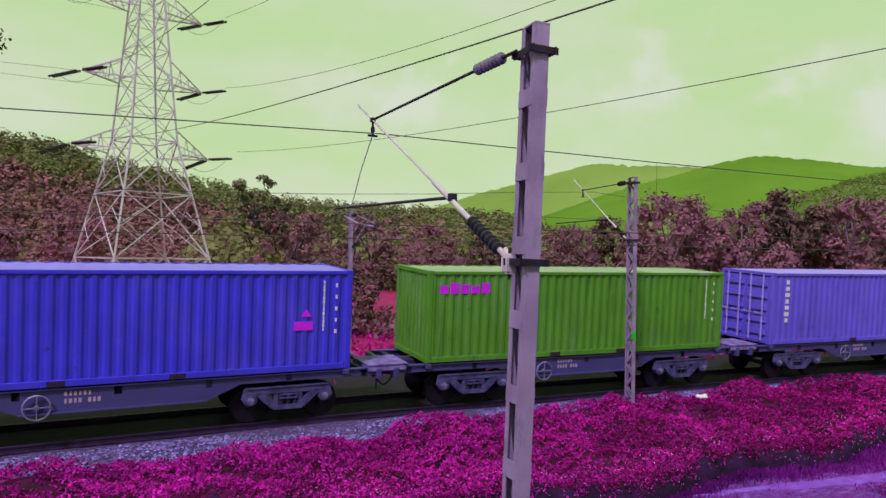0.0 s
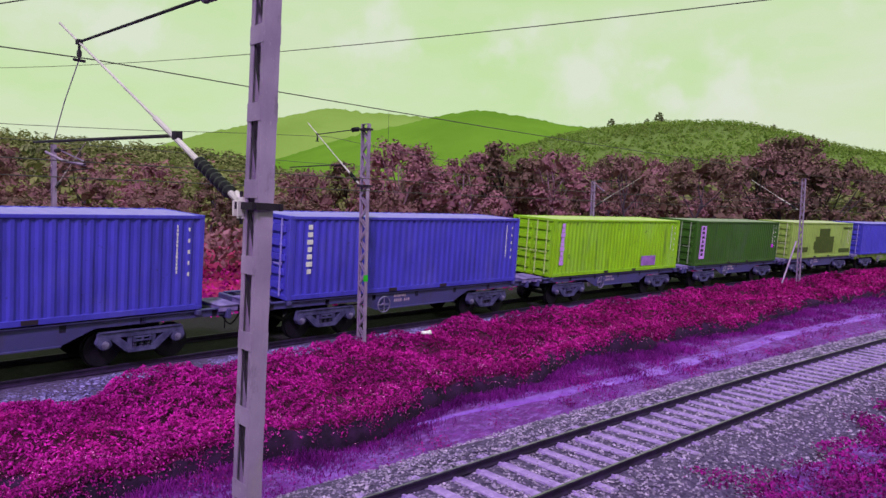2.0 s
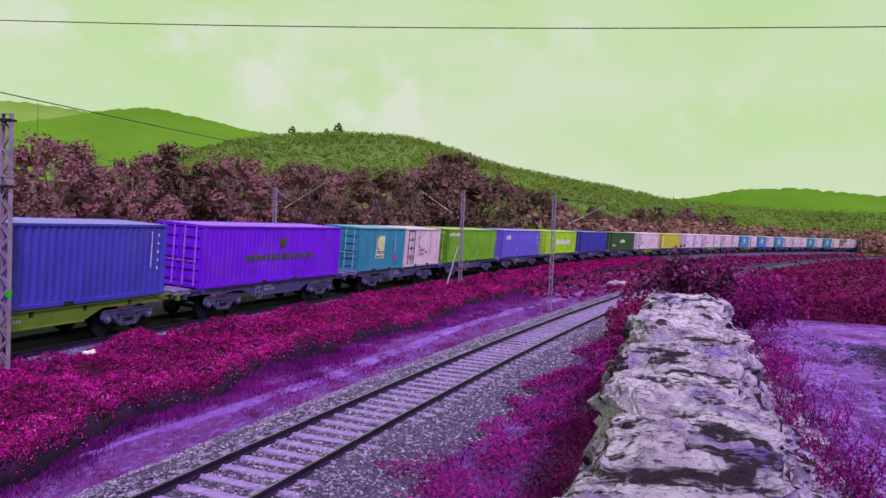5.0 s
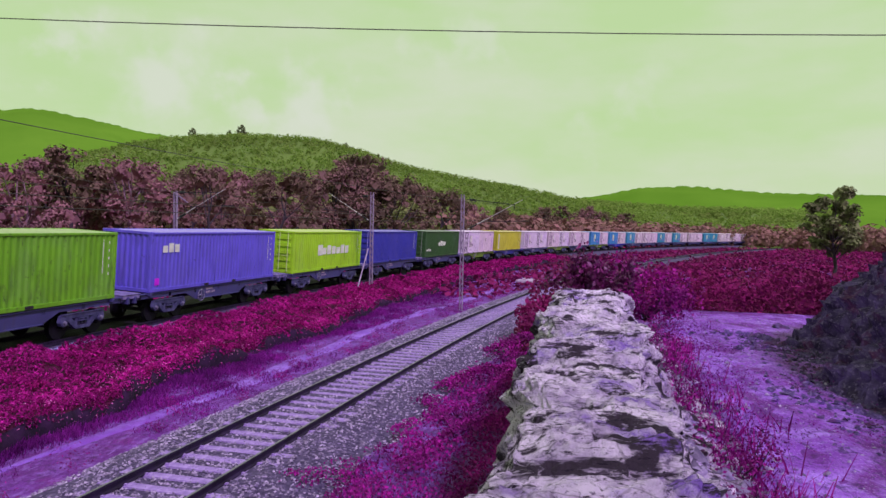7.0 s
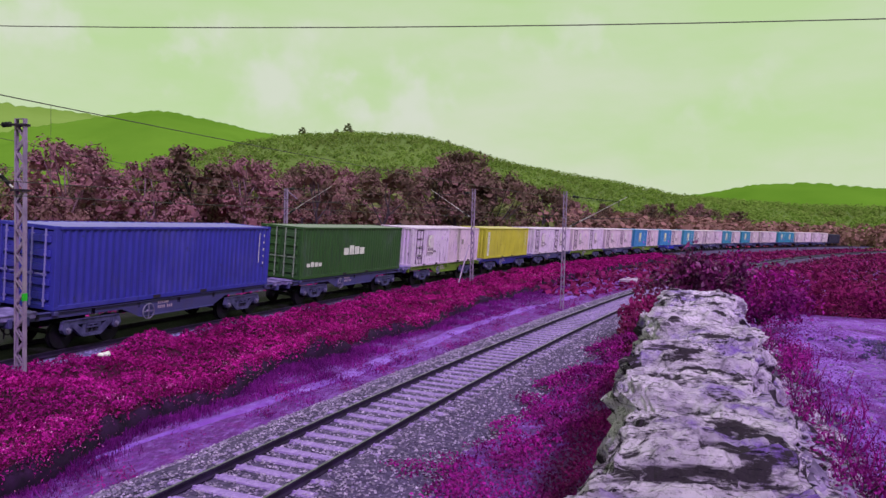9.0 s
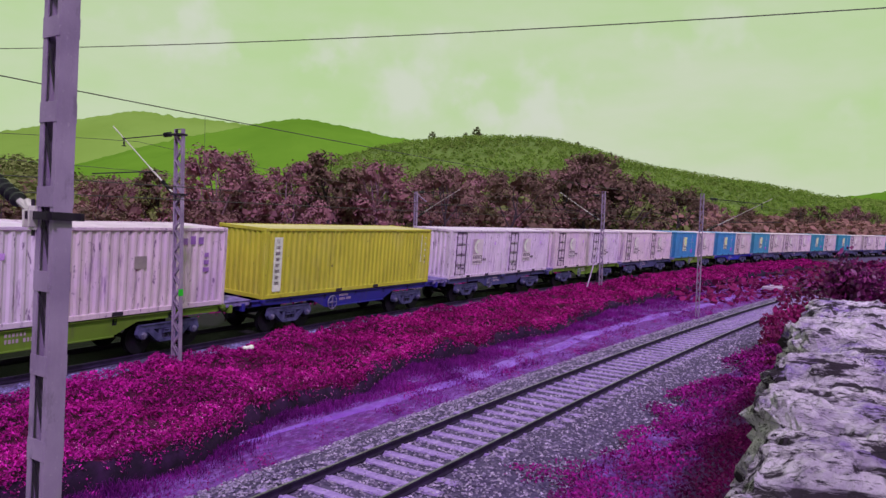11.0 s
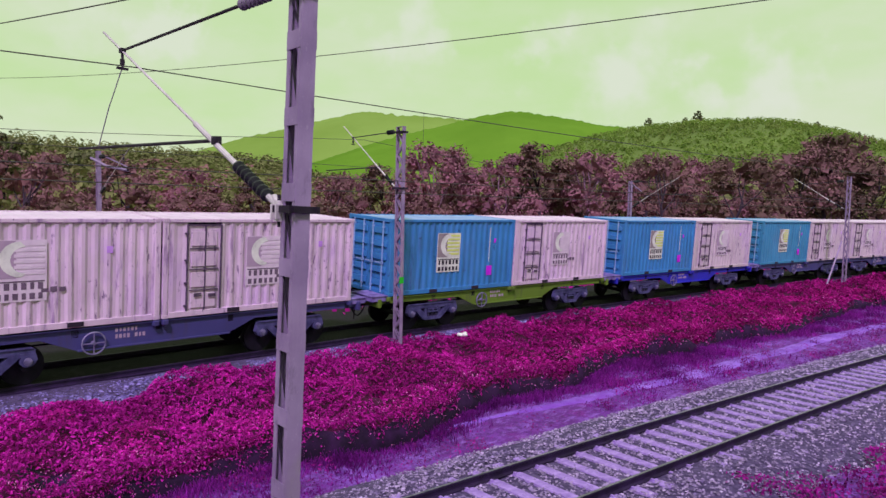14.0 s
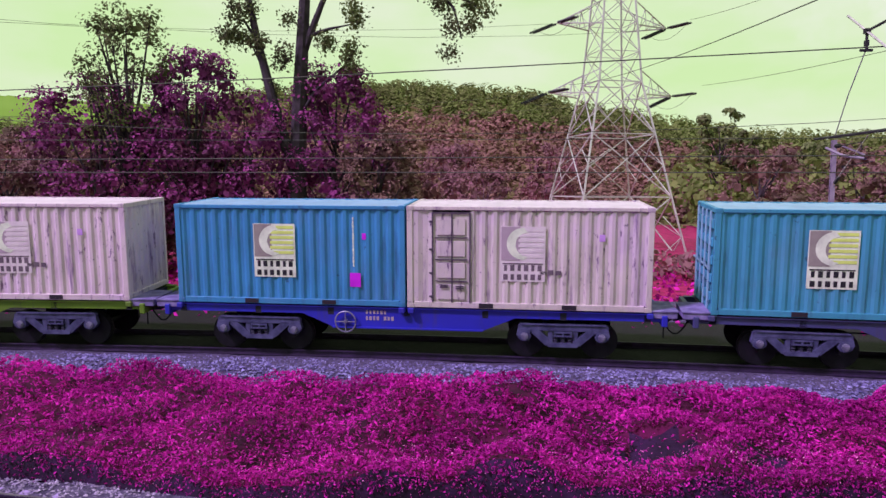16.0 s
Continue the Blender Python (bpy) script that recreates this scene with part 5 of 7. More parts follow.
bush("bush", "dark purple broad-leaved bush on the end of the rock ridge", 20.7, 0.25, 2.2, 0.85, 1.05, 2800, 0.085, M["leaf_p"], 24)
bush("bush", "magenta bush at the foot of the rock ridge", 22.5, 1.9, 1.4, 1.2, 1.3, 3000, 0.065, M["shrub"])
for k in range(7):
    bush("bush", "low magenta weeds along the road edge", 7 + k * 2.1, 1.75 + 0.25 * math.sin(k * 2.2), 1.0, 0.5, 0.7, 900, 0.028, M["shrub"], 12)
n = 26000
a, v = RNG.uniform(3, 28, n), 1.5 + np.abs(RNG.normal(0, 1.7, n))
x, y = ridge_xy(a, v)
keep = np.sin(x * 1.1 + y) * np.sin(y * 1.4 - x * 0.5) > RNG.uniform(-0.3, 0.9, n)
x, y = x[keep], y[keep]
quads("road_weeds", leaves(np.stack([x, y, ground_z(x, y) + 0.05 + np.abs(RNG.normal(0, 0.05, len(x)))], 1), 0.022, RNG, 1, 0.45, 0.3), M["grass"], "thin purple weeds on the dirt road", "weeds")
# scrub beyond the road
n = 44000
a = 27.5 + RNG.exponential(13, n)
v = RNG.uniform(-3, 30, n) * (0.55 + a / 70)
x, y = ridge_xy(a, v)
hz = 0.9 + 0.9 * np.sin(x * 0.7 + np.sin(y * 0.6) * 2) * np.sin(y * 0.8 + 0.3 * x)
z = ground_z(x, y) + np.maximum(hz, 0.15) * (1 - RNG.exponential(0.3, n))
ok = z > ground_z(x, y) - 0.1
quads("scrub", leaves(np.stack([x, y, z], 1)[ok], 0.03 + 0.0028 * a[ok], RNG, 1, 0.55, 0.4), M["scrub"], "magenta scrub beyond the dirt road", "scrub")
# open scrub between the lines and far along them
n = 46000
s = RNG.uniform(55, 330, n)
u = RNG.uniform(-60, -3.2, n)
x, y = far_points(s, u)
z = -1.25 + np.abs(RNG.normal(0, 0.35, n)) * (0.6 + 0.6 * np.sin(x * 0.25) * np.sin(y * 0.3))
clear = np.abs(y - np.interp(x, _NX, _ny)) < 3.2
quads("far_scrub", leaves(np.stack([x, y, z], 1)[~clear], 0.36, RNG, 0.6, 0.6, 0.9), M["scrub"], "low magenta scrub along the curve", "scrub")
# field behind the train
n = 26000
s, u = RNG.uniform(-40, 130, n), RNG.uniform(4.5, 26, n)
x, y = far_points(s, u)
quads("field_scrub", leaves(np.stack([x, y, -1.0 + np.abs(RNG.normal(0, 0.3, n))], 1), 0.16, RNG, 0.8, 0.6, 0.6), M["hedge"], "red-magenta field plants behind the train", "field")
stone = Geo()
for k in range(9):
    stone.box((RNG.normal(0, 0.06), RNG.normal(0, 0.06), 0.06 + RNG.uniform(0, 0.04)), (0.16, 0.12, 0.1), Matrix.Rotation(k * 0.7, 3, "Z"), 0.03)
ob = tagged(part("pale_stone", stone, M["white"]), "pale stone lying in the creeper", "stone")
ob.location = (17.90, 13.24, -0.12)


# ---- dirt road ----
g = Geo()
RA, RV = np.arange(2, 29.1, 0.14), np.arange(1.5, 8.6, 0.14)
for a in RA:
    for v in RV:
        x, y = ridge_xy(a, v)
        edge = min(1, (a - 2) / 1.5, (29 - a) / 4, (v - 1.5) / 1.2)
        dz = 0.05 * edge - 0.06 * (1 - edge) + 0.045 * noise.fractal((x * 1.3, y * 1.3, 0), 0.9, 2.0, 5) - 0.05 * math.exp(-((v - 3.3 - 0.3 * math.sin(a * 0.4)) / 0.3) ** 2)
        g.v.append((x, y, float(ground_z(x, y)) + dz))
m = len(RV)
g.f += [(i * m + k, (i + 1) * m + k, (i + 1) * m + k + 1, i * m + k + 1) for i in range(len(RA) - 1) for k in range(m - 1)]
tagged(part("road", g, M["road"], smooth=True), "pale lilac rutted dirt road with thin weeds", "road", kind="structure")
n = 7000
a, v = RNG.uniform(4.5, 19, n), 1.25 + np.abs(RNG.normal(0.2, 0.5, n))
x, y = ridge_xy(a, v)
keep = np.sin(a * 1.7) * np.sin(v * 3 + a) > RNG.uniform(-0.9, 0.6, n)
x, y = x[keep], y[keep]
quads("road_stalks", blades(x, y, ground_z(x, y) + 0.02, RNG.uniform(0.12, 0.5, len(x)), RNG, 0.012), M["shrub"], "upright magenta stalks along the road edge", "weeds")

# ---- rock ridge under the camera, and the dark bank by the road ----
def ledge(x, y, z):
    """Layered, broken relief: tilted beds that end in dark risers, a few large blocks, fine chipping."""
    bed = 0.62 * x + z * 1.6 + 0.4 * y + 0.9 * noise.noise((x * 0.45, y * 0.8, z * 0.4)) + 0.22 * noise.noise((x * 1.9, y * 2.2, z))
    f = bed * 1.15 - math.floor(bed * 1.15)
    step = f if f < 0.86 else (1 - f) * 6.1
    fine = bed * 4.3 - math.floor(bed * 4.3)
    blocks = noise.cell((x * 1.3 + 0.7 * noise.noise((x, y, z)), y * 1.7, z * 2.0))
    chip = noise.fractal((x * 3.5, y * 3.5, z * 5.0), 0.75, 2.2, 6)
    broad = noise.noise((x * 0.7 + 5, y * 0.9, z))
    return 0.12 * broad + 0.03 * blocks - 0.17 * step - 0.035 * fine + 0.075 * chip + 0.04


def rubble(x, y, z):
    """Loose, finely broken relief of the cut bank."""
    bed = z * 1.9 + 0.7 * x + 0.5 * noise.noise((x * 0.6, y * 0.6, z))
    step = bed - math.floor(bed)
    return 0.24 * noise.fractal((x * 0.9, y * 0.9, z * 0.7), 0.7, 2.1, 6) + 0.10 * noise.fractal((x * 4.0, y * 4.0, z * 5.0), 0.6, 2.2, 4) - 0.14 * step


def rock_sheet(name, label, a_list, section, mat, amp=1.0, sub=4, relief=ledge):
    g = Geo()
    m = 0
    for a in a_list:
        base = section(a)
        pts = []
        for p, q in zip(base, base[1:]):
            pts += [(p[0] + (q[0] - p[0]) * k / sub, p[1] + (q[1] - p[1]) * k / sub) for k in range(sub)]
        pts.append(base[-1])
        m = len(pts)
        for k, (v, z) in enumerate(pts):
            p, q = pts[max(k - 1, 0)], pts[min(k + 1, m - 1)]
            tv, tz = q[0] - p[0], q[1] - p[1]
            ln = math.hypot(tv, tz) + 1e-6
            x, y = ridge_xy(a, v)
            d = relief(x, y, z) * amp * min(1, min(k, m - 1 - k) / 6)
            vv = v - tz / ln * d
            x, y = ridge_xy(a + 0.25 * d, vv)
            g.v.append((x, y, z + tv / ln * d))
    for i in range(len(a_list) - 1):
        for k in range(m - 1):
            p = i * m + k
            g.f.append((p, p + m, p + m + 1, p + 1))
    return tagged(part(name, g, mat), label, "rock", kind="structure")


def ridge_section(a):
    end = smooth01((a - 19.2) / 1.8)
    top = 2.47 - 2.0 * float(end) + 0.10 * math.sin(a * 0.9) * math.sin(a * 0.37)
    l = -0.62 + 0.14 * math.sin(a * 1.3) + 0.1 * math.sin(a * 3.1 + 1)
    r = 0.72 + 0.014 * a + 0.12 * math.sin(a * 1.1 + 2) + 0.07 * math.sin(a * 2.9)
    pts = [(l - 0.5, -1.5), (l - 0.44, -0.9), (l - 0.36, -0.2), (l - 0.27, 0.5), (l - 0.18, 1.1), (l - 0.1, 1.6), (l - 0.05, 2.0), (l - 0.04, top - 0.2), (l + 0.02, top - 0.06)]
    for k in range(1, 9):
        pts.append((l + (r - l) * k / 9, top + 0.06 * math.sin(math.pi * k / 9)))
    pts += [(r, top - 0.06), (r + 0.05, top - 0.25), (r + 0.14, top - 0.55), (r + 0.3, top - 0.85), (r + 0.6, 1.25), (r + 1.0, 1.05), (r + 1.5, 0.9)]
    return pts


rock_sheet("rock_ridge", "pale weathered layered rock ridge with dark cracks", list(np.arange(-3, 3, 0.2)) + list(np.arange(3, 10, 0.04)) + list(np.arange(10, 21.4, 0.08)), ridge_section, M["rock"])


def bank_section(a):
    f = 6.2 * float(1 - smooth01((a - 17.5) / 7))
    b = 4.55 + 0.4 * math.sin(a * 0.8) + 0.9 * float(smooth01((a - 17) / 6))
    return [(b + 0.32 * k, 0.85 + f * float(smooth01(k / 13.0)) + 0.1 * (k > 0) * math.sin(k * 2.1 + a)) for k in range(22)] + [(14, 0.6)]


rock_sheet("rock_bank", "steep dark rock and earth bank beside the dirt road", list(np.arange(2, 26, 0.08)), bank_section, M["rock_dark"], 1.5, 5, rubble)


def stones(name, label, x, y, z, size, mat, category="ballast"):
    """Loose angular stones, each an uneven octahedron."""
    n = len(x)
    ax = RNG.uniform(0.55, 1.25, (n, 6)) * size[:, None]
    rot = RNG.uniform(0, math.tau, n)
    dirs = np.array([[1, 0, 0], [0, 1, 0], [-1, 0, 0], [0, -1, 0], [0, 0, 1], [0, 0, -1]], float)
    v = dirs[None] * ax[:, :, None]
    v += RNG.normal(0, 0.28, (n, 6, 3)) * size[:, None, None]
    c, s_ = np.cos(rot)[:, None], np.sin(rot)[:, None]
    vx, vy = v[..., 0] * c - v[..., 1] * s_, v[..., 0] * s_ + v[..., 1] * c
    v = np.stack([vx + x[:, None], vy + y[:, None], v[..., 2] * 0.75 + z[:, None]], -1)
    tri = np.array([[0, 1, 4], [1, 2, 4], [2, 3, 4], [3, 0, 4]])
    idx = (tri[None] + 6 * np.arange(n)[:, None, None]).reshape(-1)
    me = bpy.data.meshes.new(name)
    me.vertices.add(n * 6)
    me.vertices.foreach_set("co", v.astype(np.float32).ravel())
    me.loops.add(len(idx))
    me.loops.foreach_set("vertex_index", idx.astype(np.int32))
    me.polygons.add(len(idx) // 3)
    me.polygons.foreach_set("loop_start", np.arange(0, len(idx), 3, dtype=np.int32))
    me.update(calc_edges=True)
    me.materials.append(mat)
    return tagged(new(name, me), label, category, kind="stuff")


def profile_z(u, prof):
    p = np.array(prof)
    return np.interp(u, p[:, 0], p[:, 1])


n = 74000
s = RNG.uniform(-9, 60, n)
s = s[RNG.uniform(size=n) < 1 / (1 + (np.maximum(s - 8, 0) / 14) ** 1.6)]
u = RNG.uniform(-2.9, 2.8, len(s))
x, y = near_points(s, u)
z = profile_z(u, [(-3.3, -1.42), (-2.7, -1.2), (-1.9, -0.96), (-1.5, -0.9), (-1.05, -0.9), (-0.9, -0.93), (0.9, -0.93), (1.05, -0.9), (1.5, -0.9), (1.9, -0.96), (2.6, -1.18), (3.3, -1.42)])
stones("ballast_stones", "loose angular grey-lilac ballast stones", x, y, z + 0.012, RNG.uniform(0.018, 0.036, len(s)) + 0.0006 * np.abs(s), M["stone_a"])
n = 24000
s = RNG.uniform(-16, 34, n)
u = RNG.uniform(-3.4, -1.0, n)
x, y = far_points(s, u)
z = profile_z(u, [(-4.2, -1.3), (-3.2, -0.95), (-2.2, -0.62), (-1.6, -0.5), (0, -0.5)])
stones("ballast_stones", "loose grey-lilac stones of the train's ballast", x, y, z + 0.03, RNG.uniform(0.028, 0.055, n), M["stone_far"])
n = 500
a, v = RNG.uniform(3, 20, n), 1.1 + np.abs(RNG.normal(0.3, 0.6, n))
x, y = ridge_xy(a, v)
stones("fallen_stones", "pale broken stones fallen from the rock ridge", x, y, np.maximum(1.05, 1.9 - 0.9 * (v - 0.8)) + 0.0 * x, np.abs(RNG.normal(0.05, 0.04, n)) + 0.02, M["stone_b"], "stones")
n = 3600
a = RNG.uniform(4, 22, n)
v = 5.6 - np.abs(RNG.normal(0, 0.75, n)) + 0.4 * np.sin(a * 0.8)
x, y = ridge_xy(a, v)
stones("scree", "dark broken stones at the foot of the rock bank", x, y, ground_z(x, y) + 0.05, np.abs(RNG.normal(0.03, 0.03, n)) + 0.015, M["rock_dark"], "stones")
n = 1500
a, v = RNG.uniform(4, 26, n), RNG.uniform(2.4, 6.4, n)
x, y = ridge_xy(a, v)
stones("road_stones", "small loose stones on the dirt road", x, y, ground_z(x, y) + 0.05, np.abs(RNG.normal(0.008, 0.013, n)) + 0.008, M["stone_b"], "stones")
slab = Geo().box((0, 0, 0), (3.2, 1.6, 0.25), Matrix.Rotation(-0.3, 3, "Z"), 0.03)
ob = tagged(part("concrete_slab", slab, M["concrete"]), "pale concrete culvert slab beside the line", "slab")
ob.location = (67.5, -5.2, -0.95)


# ---- overhead line masts ----
def mast(label, x, y, z0, z1, wx, wy, heading, period, zigzag, lean=0.0):
    """Two channels joined by battens and diagonals on the faces along the line."""
    root = tagged(new("catenary_mast"), label, "mast", "overhead line masts")
    root.matrix_world = Matrix.Translation((x, y, z0)) @ Matrix.Rotation(heading, 4, "Z") @ Matrix.Rotation(lean, 4, "Y")
    h = z1 - z0
    t = 0.011 * wx / 0.145
    fl = wy * (0.15 if zigzag else 0.23)
    for sy in (-1, 1):
        o = [(-wx / 2, wy / 2), (-wx / 2, wy / 2 - fl), (-wx / 2 + t, wy / 2 - fl), (-wx / 2 + t, wy / 2 - t), (wx / 2 - t, wy / 2 - t), (wx / 2 - t, wy / 2 - fl), (wx / 2, wy / 2 - fl), (wx / 2, wy / 2)]
        g = Geo().prism([(px, py * sy) for px, py in o][::sy], 0, h)
        part("channel", g, M["steel"], root)
    n = int(h / period)
    for sx in (-1, 1):
        for k in range(n + 1):
            zc = k * period + 0.06
            if zc > h:
                break
            if not zigzag:
                part("batten", Geo().box((sx * (wx / 2 + t * 0.2), 0, min(zc, h - 0.1)), (t * 0.8, wy - 0.004, period * 0.24)), M["steel"], root)
            if k < n:
                a, b = (-1, 1) if (k % 2 == 0 or not zigzag) else (1, -1)
                d = Geo().bar((sx * (wx / 2 - t * 1.4), a * wy * 0.42, zc), (sx * (wx / 2 - t * 1.4), b * wy * 0.42, zc + period), t, wy * (0.16 if zigzag else 0.12))
                part("lacing_bar", d, M["steel"] if zigzag else M["steel_dark"], root)
    part("cap_plate", Geo().box((0, 0, h + 0.006), (wx * 1.02, wy * 1.02, 0.012)), M["steel"], root)
    return root


def insulator(root, a, b, r, n, mat, label):
    """A ribbed insulator from a to b."""
    rings = [(0, r * 0.5)]
    for k in range(n):
        rings += [((k + 0.1) / n, r * 0.55), ((k + 0.3) / n, r), ((k + 0.5) / n, r), ((k + 0.85) / n, r * 0.55)]
    g = Geo().lathe(a, b, rings + [(1, r * 0.5)], 12)
    return part("insulator", g, mat, root, label)


def lerp(a, b, t):
    return tuple(p + (q - p) * t for p, q in zip(a, b))


def cantilever(label, foot, top, joint, tail, reg, reg_at, k=1.0):
    """Bracket: stay tube with insulator, strut tube with insulator, registration tube, clamps."""
    root = tagged(new("cantilever_bracket"), label, "bracket", "overhead line brackets")
    small = k > 1
    insulator(root, lerp(top, joint, 0.06), lerp(top, joint, 0.19), (0.065 if small else 0.048) * k, 7, M["porcelain_dark"] if small else M["porcelain"], "ribbed dark insulator" if small else "ribbed grey insulator")
    part("stay_tube", Geo().rod(lerp(top, joint, 0.0), joint, 0.014 * k, n=8), M["steel_dark"], root)
    insulator(root, lerp(foot, joint, 0.07), lerp(foot, joint, 0.22), 0.052 * k, 8, M["porcelain_dark"], "ribbed black insulator")
    part("strut_tube", Geo().rod(lerp(foot, joint, 0.02), lerp(foot, joint, 0.45), 0.024 * k, n=8).rod(lerp(foot, joint, 0.44), tail, 0.013 * k, n=8), M["tube"], root)
    part("registration_tube", Geo().rod(reg_at, reg, 0.016 * k, n=8), M["steel_dark"], root)
    g = Geo().box(joint, (0.05 * k, 0.06 * k, 0.05 * k)).box((joint[0], joint[1], joint[2] - 0.12 * k), (0.035 * k, 0.04 * k, 0.06 * k)).rod(joint, (joint[0], joint[1], joint[2] - 0.2 * k), 0.015 * k)
    g.box((joint[0], joint[1], joint[2] - 0.19 * k), (0.12 * k, 0.03 * k, 0.025 * k))
    part("clamp", g, M["steel_dark"], root)
    g = Geo().box(reg_at, (0.06 * k, 0.06 * k, 0.07 * k))
    part("clamp", g, M["steel_dark"], root)
    return root


MX, MY = 3.09, 3.93
m1 = mast("tall grey steel lattice mast beside the empty line", MX, MY, -1.25, 5.69, 0.118, 0.2, -0.2, 0.53, False, radians(1.8))
for zz, nm in ((3.99, "lower"), (5.5, "upper")):
    g = Geo()
    hd = Matrix.Rotation(-0.2, 3, "Z")
    for sy in (-1, 1):
        g.box(Vector((0, 0, zz + 1.25)) + Vector((0, sy * 0.125, 0)), (0.24, 0.012, 0.05))
    for sx in (-1, 1):
        g.box(Vector((sx * 0.09, 0, zz + 1.25)), (0.012, 0.3, 0.05))
    part("clamp_band", g, M["steel_dark"], m1)
JOINT = (3.84, 7.47, 5.63)
cantilever("grey tubular bracket with ribbed insulators over the empty line", (3.24, 4.0, 3.96), (3.2, 3.98, 5.52), JOINT, (3.95, 8.1, 5.93), (4.1, 9.05, 4.66), (3.44, 5.14, 4.54))
g = Geo().poly([(3.84, 7.47, 5.45), (3.9, 7.9, 5.05), (3.97, 8.3, 4.62)], 0.006)
tagged(part("dropper_wire", g, M["steel"]), "thin dropper wire from the messenger wire", "wire")
foot = tagged(new("bracket_foot"), "pale cast hinge fitting clamped to the lattice mast", "fitting")
for dy in (-0.025, 0.025):
    part("hinge_plate", Geo().box((3.18, 4.02 + dy, 3.97), (0.07, 0.012, 0.11), None, 0.004), M["tube"], foot)
part("link", Geo().rod((3.21, 4.03, 3.93), (3.25, 4.1, 4.06), 0.016, n=8).rod((3.24, 4.09, 4.03), (3.27, 4.16, 4.08), 0.022, n=8), M["tube"], foot)
part("hinge_eye", Geo().rod((3.2, 4.02, 3.9), (3.2, 4.02, 4.05), 0.03, n=10), M["tube"], foot)
part("bolt", Geo().rod((3.2, 4.02, 3.86), (3.2, 4.02, 4.09), 0.012, n=6), M["steel_dark"], foot)
reg = tagged(new("steady_arm"), "pale bent steady arm on the registration tube", "bracket")
part("tube", Geo().poly([(3.98, 8.5, 4.52), (4.02, 8.2, 4.42), (3.96, 7.6, 4.36)], 0.016, 6), M["steel"], reg)

th2 = far_track(16.5)[2]
m2 = mast("slim grey zigzag-laced mast beside the train's line", 16.3, 14.6, -0.9, 6.46, 0.10, 0.35, th2, 0.34, True)
part("clamp_band", Geo().box((0, 0, 5.47), (0.3, 0.42, 0.06)), M["steel_dark"], m2)
part("clamp_band", Geo().box((0, 0, 7.2), (0.26, 0.38, 0.06)), M["steel_dark"], m2)
part("signal_plate", Geo().box((-0.02, -0.17, 2.62), (0.16, 0.02, 0.2)), paint("green_plate", (40, 190, 40)), m2, "small green plate")
cantilever("pale tubular bracket over the train's line", (16.3, 14.8, 4.6), (16.3, 14.8, 6.33), (16.5, 16.9, 6.25), (16.55, 17.4, 6.65), (16.7, 18.4, 5.2), (16.4, 15.6, 5.25), 1.15)
for lab, s, uu, zt in (("slim grey mast beside the train's line", 52.0, -2.9, 6.45),):
    x, y, th = far_track(s, uu)
    mm = mast(lab, x, y, -0.9, zt, 0.14, 0.24, th, 0.4, True)
    nx, ny = -math.sin(th), math.cos(th)
    P = lambda k, z: (x + nx * k, y + ny * k, z)
    cantilever("tubular bracket over the train's line", P(0.2, 4.4), P(0.2, 6.2), P(2.8, 6.0), P(3.4, 6.4), P(4.0, 5.2), P(1.1, 4.95), 1.4)
m5 = mast("tall slender lattice mast beside the empty line", 44.0, 0.77, -1.2, 6.08, 0.11, 0.22, -0.3, 0.45, True)
cantilever("tubular bracket over the empty line", (43.9, 0.5, 3.9), (43.9, 0.5, 5.8), (43.2, -2.4, 5.5), (43.1, -2.9, 5.8), (43.0, -3.4, 4.5), (43.7, -0.4, 4.45), 1.4)
stay = tagged(new("stay_rod"), "pale inclined stay of the mast", "stay")
x, y, th = far_track(48.2, -3.2)
part("rod", Geo().rod((x, y, -0.9), (x + 3.0, y - 0.4, 2.4), 0.05), M["steel"], stay)
for lab, x, y, zt, th in (("grey mast of the line behind the train", 13.4, 28.0, 5.93, -0.12), ("grey mast of the line behind the train", 38.5, 16.7, 5.72, -0.2)):
    mm = mast(lab, x, y, -1.3, zt, 0.15, 0.2, th, 0.5, True)
    nx, ny = math.sin(th), -math.cos(th)
    P = lambda k, z: (x + nx * k, y + ny * k, z)
    cantilever("tubular bracket of the line behind the train", P(0.1, 4.2), P(0.1, 5.7), P(2.6, 5.7), P(3.1, 5.9), P(3.6, 5.0), P(1.0, 4.9), 1.3)
    part("arm", Geo().bar((-0.1, 0, zt + 1.25), (1.1, 0, zt + 0.75), 0.06), M["steel"], mm, "pale bent arm on top")


# ---- wires ----
def wire(name, label, pts, r, mat):
    g = Geo().poly(pts, r, 5)
    return tagged(part(name, g, mat, smooth=True), label, "wire")


def near_wire(z_at, r, s0=-30, s1=130, u=0.0, step=2.0):
    out = []
    for s in np.arange(s0, s1, step):
        x, y = near_points(s, u)
        out.append((float(x), float(y), z_at(s)))
    return out


def span(s, top, sag):
    """Height of a wire that hangs between masts, 40 m apart from the mast at s = 3.8."""
    f = ((s - 3.8) / 40.0) % 1.0
    return top - 4 * sag * f * (1 - f)


